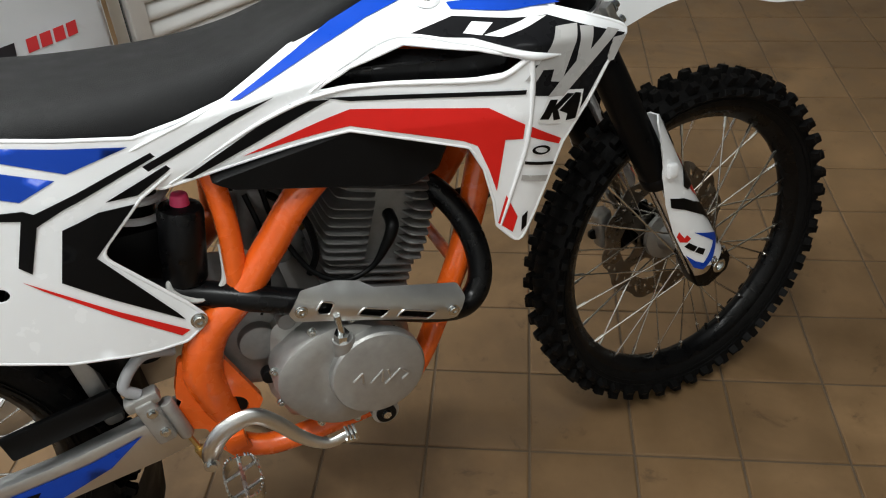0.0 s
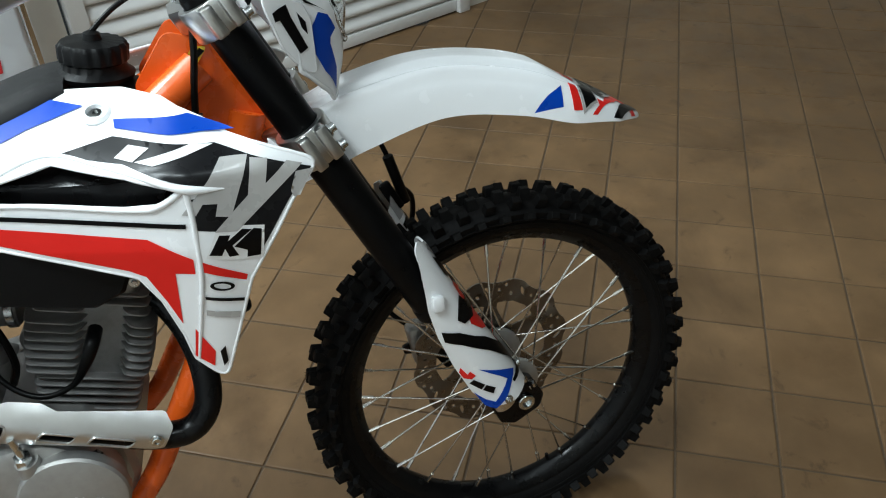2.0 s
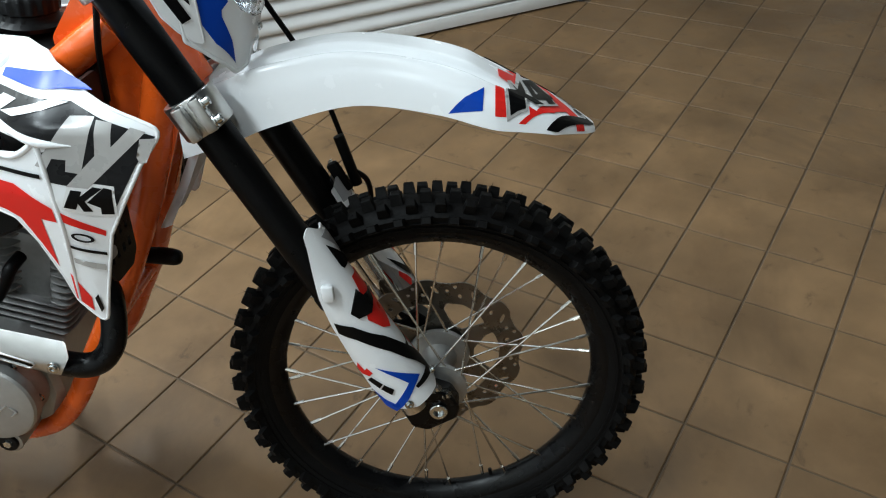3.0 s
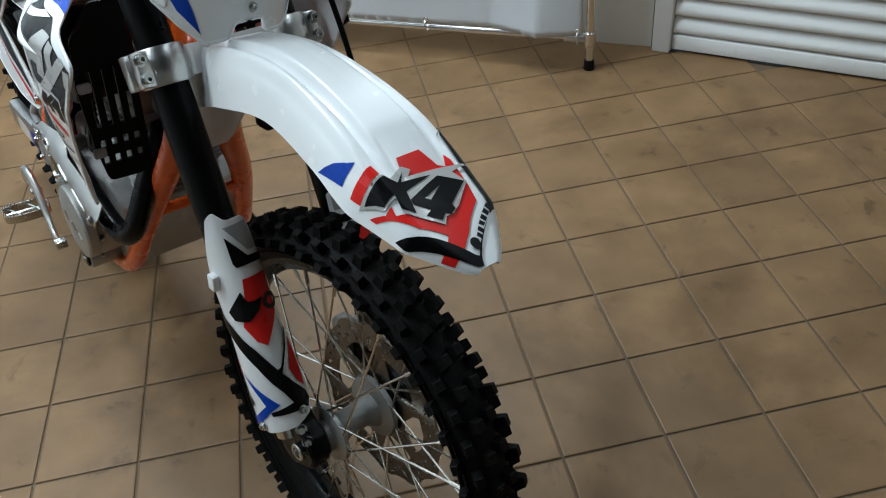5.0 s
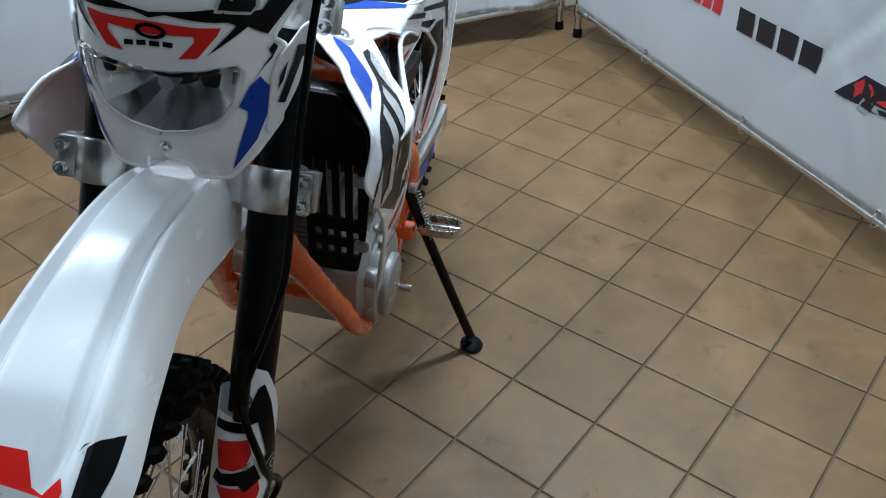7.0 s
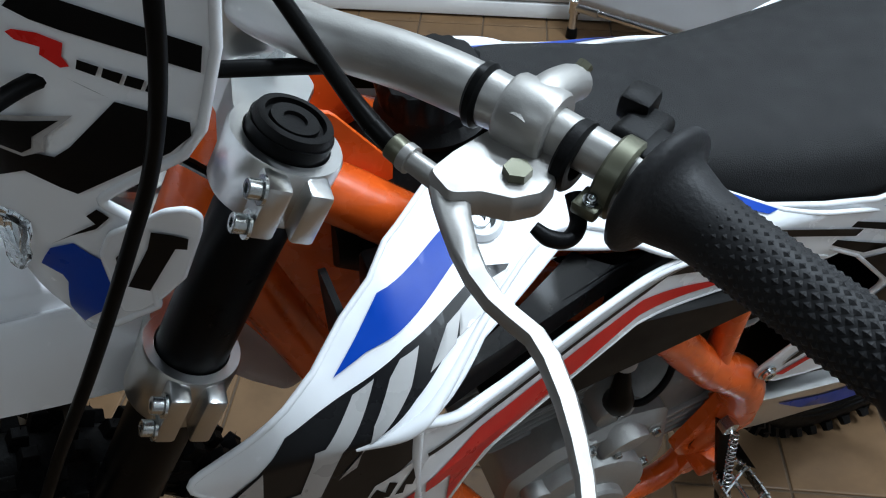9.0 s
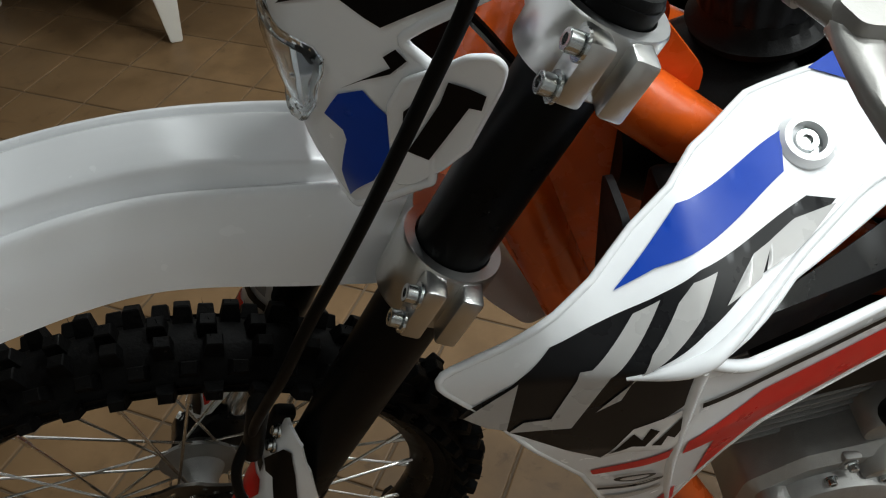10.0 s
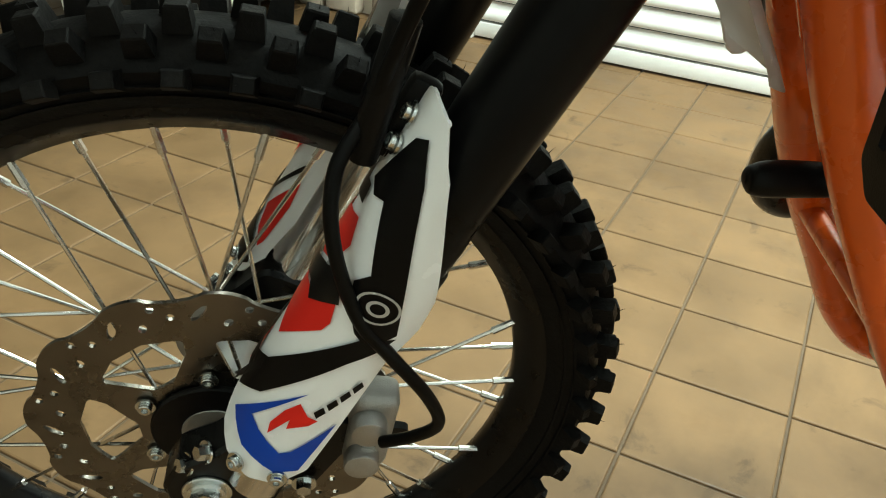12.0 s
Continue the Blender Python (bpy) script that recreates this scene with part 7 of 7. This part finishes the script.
rod(bm, (-0.511, 0.1925, 1.139), (-0.517, 0.1900, 1.143), 0.0042, seg=6)
part("perch_screw", bm, OLIVE_ZINC, perch)
for p, q, r, mtl in (((-0.419, 0.202, 1.1225), (-0.415, 0.195, 1.1245), 0.0066, OLIVE_ZINC), ((-0.415, 0.195, 1.1245), (-0.409, 0.185, 1.130), 0.0050, HOSE)):
    bm = bmesh.new()
    rod(bm, p, q, r, seg=18, bevel=0.0008)
    part("cable_adjuster", bm, mtl, perch)
bm = bmesh.new()
blade = [(-0.4330, 0.224, 0.0100), (-0.4295, 0.233, 0.0085), (-0.4265, 0.245, 0.0072), (-0.4235, 0.262, 0.0060), (-0.4225, 0.277, 0.0052), (-0.4240, 0.291, 0.0046), (-0.4275, 0.301, 0.0044), (-0.4320, 0.312, 0.0045), (-0.4325, 0.324, 0.0046),
         (-0.4300, 0.342, 0.0043), (-0.4260, 0.358, 0.0038), (-0.4215, 0.372, 0.0034), (-0.4175, 0.381, 0.0034)]
rows = []
for i, (x, y, w) in enumerate(blade):
    a, b = blade[max(i - 1, 0)], blade[min(i + 1, len(blade) - 1)]
    d = Vector((b[0] - a[0], b[1] - a[1], 0)).normalized()
    across = Vector((-d.y, d.x, 0))
    thick = lerp_table(y, [(0.224, 0.0042), (0.29, 0.0046), (0.40, 0.0036)])
    rows.append([Vector((x, y, 1.1185)) + across * p * w + Vector((0, 0, q * thick)) for p, q in ((-1, -0.5), (-0.7, -1), (0.7, -1), (1, -0.5), (1, 0.5), (0.7, 1), (-0.7, 1), (-1, 0.5))])
loft(bm, rows, close=True, cap=True)
bmesh.ops.create_uvsphere(bm, u_segments=24, v_segments=14, radius=0.0066, matrix=Matrix.Translation((-0.4155, 0.3855, 1.1180)))
part("clutch_lever", bm, ALU_SATIN, bar, "polished aluminium clutch lever with ball end", angle=50)

# -- cables and hoses --
bm = bmesh.new()
tube(bm, [(-0.412, 0.191, 1.1245), (-0.402, 0.176, 1.140), (-0.378, 0.150, 1.185), (-0.345, 0.100, 1.240), (-0.33, 0.05, 1.27)], [0.0052, 0.0042, 0.0038, 0.0036, 0.0036], 10)
part("clutch_cable", bm, HOSE, bike, "black clutch cable")
bm = bmesh.new()
tube(bm, [(-0.345, 0.150, 1.290), (-0.333, 0.160, 1.200), (-0.325, 0.159, 1.144), (-0.312, 0.152, 1.090), (-0.291, 0.148, 1.037), (-0.258, 0.147, 0.963), (-0.235, 0.148, 0.916), (-0.210, 0.150, 0.868), (-0.186, 0.150, 0.816), (-0.163, 0.138, 0.760), (-0.142, 0.120, 0.700), (-0.130, 0.110, 0.655)], 0.0043, 14)
tube(bm, [(-0.130, 0.110, 0.665), (-0.115, 0.125, 0.640), (-0.114, 0.135, 0.600), (-0.128, 0.137, 0.545), (-0.150, 0.135, 0.510), (-0.175, 0.130, 0.470), (-0.184, 0.125, 0.438), (-0.168, 0.115, 0.412), (-0.145, 0.105, 0.392)], 0.0047, 10)
part("brake_hose", bm, HOSE, bike, "black front brake hose")
bm = bmesh.new()
rod(bm, (-0.150, 0.1135, 0.725), (-0.128, 0.110, 0.640), 0.0090, seg=16, bevel=0.001)
part("hose_sleeve", bm, BLACK_PLASTIC, bike)
bm = bmesh.new()
tube(bm, [(-0.245, 0.115, 1.115), (-0.28, 0.10, 1.118), (-0.33, 0.105, 1.112), (-0.40, 0.115, 1.106), (-0.44, 0.105, 1.09)], 0.0048, 10)
tube(bm, [(-0.25, 0.05, 1.06), (-0.30, 0.06, 1.04), (-0.33, 0.045, 1.00), (-0.36, 0.03, 0.95)], 0.004, 8)
tube(bm, [(-0.395, -0.045, 1.02), (-0.40, -0.058, 0.98), (-0.41, -0.06, 0.93), (-0.42, -0.055, 0.86)], 0.0045, 8)
part("wiring_loom", bm, HOSE, bike, "black wiring and cables behind the headlight")
for i, (mtl, off) in enumerate(((BLUE, 0.0), (WHITE, 0.006), (RED, 0.012))):
    bm = bmesh.new()
    tube(bm, [(-0.225, 0.05, 1.035 + off), (-0.262, 0.075, 1.045 - off), (-0.30, 0.070, 1.030 + off), (-0.325, 0.05, 1.015)], 0.0022, 6)
    part("wire", bm, mtl, bike)

# -- front brake caliper --
bm = bmesh.new()
cm = Matrix.Translation((-0.128, 0.076, 0.380)) @ Matrix.Rotation(radians(-8), 4, "Y")
box(bm, (0.036, 0.032, 0.082), cm, 0.009, 3)
rod(bm, cm @ Vector((0.004, 0.014, 0.018)), cm @ Vector((0.004, 0.030, 0.018)), 0.014, seg=24, bevel=0.003)
rod(bm, cm @ Vector((0.004, 0.014, -0.022)), cm @ Vector((0.004, 0.030, -0.022)), 0.014, seg=24, bevel=0.003)
cal = steered(part("brake_caliper", bm, CAST, bike, "grey cast front brake caliper", angle=35))
bm = bmesh.new()
patch(bm, rounded([(-0.040, 0.075), (-0.125, 0.100), (-0.130, 0.085), (-0.090, 0.055), (-0.085, 0.0), (-0.050, 0.005)], 0.008, 3), lambda a, b: fk(a, 0.083, b), 0.02, thick=0.007, into=(0, -1, 0))
part("caliper_bracket", bm, BLACK_PAINT, cal)
for s in (0.080, 0.010):
    bm = bmesh.new()
    hexbolt(bm, fk(-0.098 if s > 0.05 else -0.075, 0.088, s), (0, 1, 0), 0.007, 0.007)
    part("caliper_bolt", bm, GALV, cal)

bm = bmesh.new()
rows = []
for i in range(13):
    a = radians(40 + 12.0 * i)
    rows.append([Vector((-1.385 + 0.368 * math.sin(a), y, 0.335 - 0.368 * math.cos(a) + (0.004 if abs(y) < 0.03 else 0))) for y in (-0.085, -0.078, -0.05, 0, 0.05, 0.078, 0.085)])
loft(bm, rows)
bmesh.ops.solidify(bm, geom=bm.faces[:], thickness=0.003)
part("inner_mudguard", bm, BLACK_PLASTIC, bike, "black mud flap ahead of the rear wheel")
bm = bmesh.new()
box(bm, (0.17, 0.012, 0.045), Matrix.Translation((-1.13, -0.080, 0.425)) @ Matrix.Rotation(radians(-10), 4, "Y"), 0.005)
part("chain_guard", bm, BLACK_PLASTIC, bike)
bm = bmesh.new()
box(bm, (0.16, 0.10, 0.17), Matrix.Translation((-0.985, 0.0, 0.60)), 0.02)
part("airbox", bm, BLACK_PLASTIC, bike, "black airbox behind the side panel")

# ---- banner stands ----


def banner_stand(a, b, height, prints, seed, label):
    """A white vinyl banner laced to a bright tube frame on rubber feet."""
    A, Bp = Vector((*a, 0)), Vector((*b, 0))
    d = (Bp - A).normalized()
    length = (Bp - A).length
    inn = along(a, b, 0, 1) - A
    stand_ob = new("banner_stand")
    stand_ob.location = A
    stand_ob.empty_display_size = 0.1
    tagged(stand_ob, label, "banner", group="banner stands round the tiled floor")

    def at(s, z, off=0.0):
        return d * s + inn * off + Vector((0, 0, z))
    rnd = random.Random(seed)
    waves = [(rnd.uniform(0.004, 0.010), rnd.uniform(2.0, 7.0), rnd.uniform(-2, 2), rnd.uniform(0, 6)) for _ in range(5)]

    # creases that run up from the eyelets
    folds = [(0.035 + 0.52 * q + rnd.uniform(-0.02, 0.02), rnd.uniform(-0.9, 0.9), rnd.uniform(0.025, 0.06), rnd.choice((-1, 1)) * rnd.uniform(0.006, 0.013)) for q in range(int(length / 0.52) + 1) for _ in range(3)]

    def sheet(s, z, lift=0.0):
        off = sum(h * math.sin(f * s + g * z + p) for h, f, g, p in waves)
        off += sum(h * max(0.0, 1 - abs(s - c - k * (z - 0.13)) / w) ** 2 for c, k, w, h in folds) * max(0.0, 1.1 - z / 1.2)
        hold = min(1.0, max(0.05, (z - 0.12) / 0.5))
        # slack between the eyelets, and a curl at the lower corner
        pull = 0.012 * abs(math.sin(math.pi * (s - 0.03) / 0.52)) * max(0.0, 1 - (z - 0.13) / 0.3)
        curl = 0.05 * max(0.0, 1 - abs(s - 0.16) / 0.16) * max(0.0, 1 - (z - 0.13) / 0.35)
        sag = 0.008 * abs(math.sin(math.pi * (s - 0.03) / 0.52)) * max(0.0, 1 - (z - 0.13) / 0.15)
        return at(s, z + sag, 0.018 + off * hold * 0.9 + pull + curl + lift)

    bm = bmesh.new()
    nu, nv = 150, 80
    rows = [[sheet(0.02 + (length - 0.04) * i / nu, 0.128 + (height - 0.17) * j / nv) for j in range(nv + 1)] for i in range(nu + 1)]
    loft(bm, rows)
    bmesh.ops.solidify(bm, geom=bm.faces[:], thickness=0.0012)
    cloth = part("banner", bm, BANNER, stand_ob, "white printed vinyl banner", angle=80)
    for mtl, poly in prints:
        bm = bmesh.new()
        patch(bm, poly, lambda s, z: sheet(s, z, 0.0022), 0.03)
        part("print", bm, mtl, cloth)
    # tube frame
    for name, p, q in (("bottom_tube", at(0.012, 0.108), at(length - 0.012, 0.108)), ("top_tube", at(0.012, height - 0.02), at(length - 0.012, height - 0.02))):
        bm = bmesh.new()
        rod(bm, p, q, 0.0115, seg=18)
        part(name, bm, CHROME, stand_ob, "bright steel tube")
    for s in (0.0, length):
        bm = bmesh.new()
        rod(bm, at(s, 0.03), at(s, height), 0.0135, seg=18)
        ring(bm, at(s, 0.108), (0, 0, 1), 0.019, 0.012, 0.05, 24, 0.003)
        post = part("post", bm, CHROME, stand_ob, "bright steel post")
        bm = bmesh.new()
        rod(bm, at(s, 0.0), at(s, 0.035), 0.019, 0.016, seg=20, bevel=0.003)
        part("rubber_foot", bm, BLACK_PLASTIC, post)
        bm = bmesh.new()
        e = 1 if s == 0 else -1
        rod(bm, at(s + e * 0.008, 0.108), at(s + e * 0.085, 0.108), 0.0165, seg=20, bevel=0.003)
        part("joint", bm, ALU, post)
    s = 0.035
    while s < length:
        bm = bmesh.new()
        c = sheet(s, 0.142)
        ring(bm, c + inn * 0.001, inn, 0.010, 0.005, 0.003, 20, 0.001)
        tube(bm, [c + inn * 0.006, c + Vector((0, 0, -0.015)) + inn * 0.016, c + Vector((0, 0, -0.045)) + inn * 0.004, c + Vector((0, 0, -0.035)) - inn * 0.03], 0.0022, 6)
        part("eyelet", bm, GALV, cloth)
        s += 0.52
    return stand_ob


INK_RED = mat("red_print", (0.50, 0.03, 0.035), 0.4, vary=0.05)
INK_BLACK = mat("black_print", (0.015, 0.016, 0.022), 0.4, vary=0.05)
INK_GREY = mat("grey_print", (0.32, 0.33, 0.36), 0.4, vary=0.05)


def word_bars(s0, s1, z0, h, n, mtl, slant=0.006):
    """A row of plain upright blocks in place of a printed word; s falls in the reading direction."""
    out, step = [], (s0 - s1) / n
    for i in range(n):
        a, b = s0 - i * step, s0 - i * step - step * 0.80
        out.append((mtl, [(a, z0), (b, z0), (b - slant, z0 + h), (a - slant, z0 + h)]))
    return out


def emblem(s, z):
    """A red wing-shaped mark edged in black, with a grey bar under it."""
    return [(INK_BLACK, [(s + 0.012, z - 0.006), (s - 0.060, z + 0.068), (s - 0.240, z + 0.060), (s - 0.226, z + 0.012), (s - 0.10, z - 0.008)]),
            (INK_RED, [(s, z), (s - 0.062, z + 0.060), (s - 0.105, z + 0.058), (s - 0.095, z + 0.026), (s - 0.060, z + 0.020), (s - 0.045, z + 0.002)]),
            (INK_RED, [(s - 0.112, z + 0.020), (s - 0.118, z + 0.054), (s - 0.165, z + 0.054), (s - 0.158, z + 0.020)]), (INK_RED, [(s - 0.170, z + 0.020), (s - 0.176, z + 0.053), (s - 0.226, z + 0.052), (s - 0.216, z + 0.020)]),
            (INK_GREY, [(s - 0.062, z - 0.016), (s - 0.072, z + 0.014), (s - 0.104, z + 0.014), (s - 0.096, z - 0.020)]), (INK_GREY, [(s - 0.106, z - 0.004), (s - 0.110, z + 0.013), (s - 0.212, z + 0.015), (s - 0.206, z - 0.002)])]


def rooster(s, z):
    return [(INK_RED, [(s, z + 0.018), (s - 0.014, z + 0.040), (s - 0.022, z + 0.026), (s - 0.036, z + 0.048), (s - 0.040, z + 0.024), (s - 0.054, z + 0.022), (s - 0.042, z + 0.010), (s - 0.046, z - 0.004), (s - 0.026, z + 0.004), (s - 0.012, z - 0.002)])]


PRINT_NORTH = (word_bars(1.815, 1.635, 0.402, 0.044, 4, INK_RED) + rooster(1.565, 0.400) + word_bars(1.478, 1.232, 0.398, 0.046, 5, INK_RED) + word_bars(1.165, 0.835, 0.384, 0.068, 4, INK_BLACK, 0.002)
               + emblem(0.770, 0.372) + word_bars(0.480, 0.290, 0.404, 0.044, 3, INK_BLACK) + word_bars(0.270, 0.110, 0.408, 0.036, 4, INK_RED))
PRINT_WEST = word_bars(0.62, 0.44, 0.402, 0.044, 4, INK_RED) + rooster(0.37, 0.400)


banner_stand((0.545, 1.027), (-1.27, 2.075), 1.95, PRINT_NORTH, 5, "white vinyl banner with red and black print on bright tubes")
banner_stand((-1.37, 2.10), (-2.44, 0.285), 1.95, PRINT_WEST, 9, "white vinyl banner on a bright tube stand beside the slatted door")

# ---- things by the far wall ----
bm = bmesh.new()
rnd = random.Random(3)
y, k = -1.30, 0
wall_foot = tagged(part("stone_skirting", bmesh.new(), STONE), "rough old stone blocks along the foot of the wall", "skirting", kind="structure")
while y > -3.3:
    for z, h in ((0.0, 0.10), (0.105, 0.085)):
        L = rnd.uniform(0.12, 0.24)
        bm = bmesh.new()
        box(bm, (0.05, L - 0.012, h - 0.006), Matrix.Translation((-2.545 + rnd.uniform(0, 0.012), y - L / 2 + (0.06 if z else 0), z + h / 2)), 0.012, 3)
        for v in bm.verts:
            v.co += Vector((rnd.uniform(-0.004, 0.004), rnd.uniform(-0.004, 0.004), rnd.uniform(-0.003, 0.003)))
        part("stone", bm, STONE, wall_foot, angle=50)
    y -= L


def white_bench():
    top = new("white_bench")
    top.location = (-2.16, -1.98, 0)
    tagged(top, "white lacquered bench with tapered slab legs on the tiled floor", "bench")
    for x, y, rz in ((0.33, 0.37, -56), (-0.33, -0.02, -56), (0.30, -0.36, -56), (-0.30, -0.52, -56)):
        bm = bmesh.new()
        rows = []
        for z, w in ((0.0, 0.018), (0.02, 0.020), (0.45, 0.068)):
            rows.append([Matrix.Rotation(radians(rz), 4, "Z") @ Vector(p) + Vector((x, y, 0)) for p in ((-w, -0.012, z), (w, -0.012, z), (w, 0.012, z), (-w, 0.012, z))])
        loft(bm, rows, close=True, cap=True)
        bmesh.ops.bevel(bm, geom=bm.edges[:], offset=0.003, segments=2, affect="EDGES")
        part("leg", bm, FURNITURE, top)
    bm = bmesh.new()
    box(bm, (0.86, 1.10, 0.04), Matrix.Translation((0, -0.1, 0.47)), 0.008)
    part("bench_top", bm, FURNITURE, top)
    # plain dark block added to fill the space below the bench top
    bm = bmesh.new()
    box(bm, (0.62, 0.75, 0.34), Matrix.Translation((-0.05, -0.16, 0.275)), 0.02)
    part("dark_infill", bm, DARK_MATT, top, "plain dark block filling the space under the bench")


white_bench()


def dark_chair():
    top = new("dark_chair")
    top.matrix_world = pose(-1.66, -2.42, 0, 0, 0, 30)
    tagged(top, "dark metal chair standing beside the white bench", "chair")
    for x, y in ((-0.19, -0.19), (0.19, -0.19), (-0.19, 0.19), (0.19, 0.19)):
        bm = bmesh.new()
        box(bm, (0.034, 0.034, 0.44), Matrix.Translation((x, y, 0.22)), 0.006)
        part("leg", bm, DARK_MATT, top)
    bm = bmesh.new()
    box(bm, (0.44, 0.44, 0.04), Matrix.Translation((0, 0, 0.45)), 0.012)
    part("seat", bm, DARK_MATT, top)
    bm = bmesh.new()
    box(bm, (0.42, 0.03, 0.36), Matrix.Translation((0, -0.2, 0.68)), 0.010)
    part("backrest", bm, DARK_MATT, top)


dark_chair()

# ---- floor tiles ----
def tile_mesh():
    bm = bmesh.new()
    s = TILE_SIZE / 2 - 0.0023
    z0, z1 = -0.0038, 0.0
    rows = []
    for k, z in ((s, z0), (s, z1 - 0.0022), (s - 0.0011, z1 - 0.0007), (s - 0.0034, z1), (s - 0.0044, z1)):
        rows.append([(-k, -k, z), (k, -k, z), (k, k, z), (-k, k, z)])
    vs = loft(bm, rows, close=True)
    bm.faces.new(vs[-1])
    return bm


tile_me = mesh_of("floor_tile", tile_mesh(), TILE, smooth=False)
rest = bmesh.new()
rnd = random.Random(11)
near = []
for i in range(-14, 15):
    for j in range(-31, 13):
        x, y = (i + 0.5) * TILE_SIZE, (j + 0.5) * TILE_SIZE
        if not inside((x, y), [(a * 1.06, b * 1.06) for a, b in ROOM]):
            continue
        near.append((math.hypot(x + 0.35, y + 0.1), x, y))
near.sort()
for n, (dist, x, y) in enumerate(near):
    m = pose(x, y, rnd.uniform(-0.0006, 0.0), rnd.uniform(-0.05, 0.05), rnd.uniform(-0.05, 0.05), rnd.choice((0, 90, 180, 270)))
    if n < 300:
        shared("floor_tile", tile_me, floor, m)
    else:
        start = len(rest.verts)
        rest.from_mesh(tile_me)
        rest.verts.ensure_lookup_table()
        bmesh.ops.transform(rest, matrix=m, verts=rest.verts[start:])
rest_ob = part("outer_floor_tiles", rest, TILE, floor, smooth=False)
tagged(rest_ob, kind="stuff")
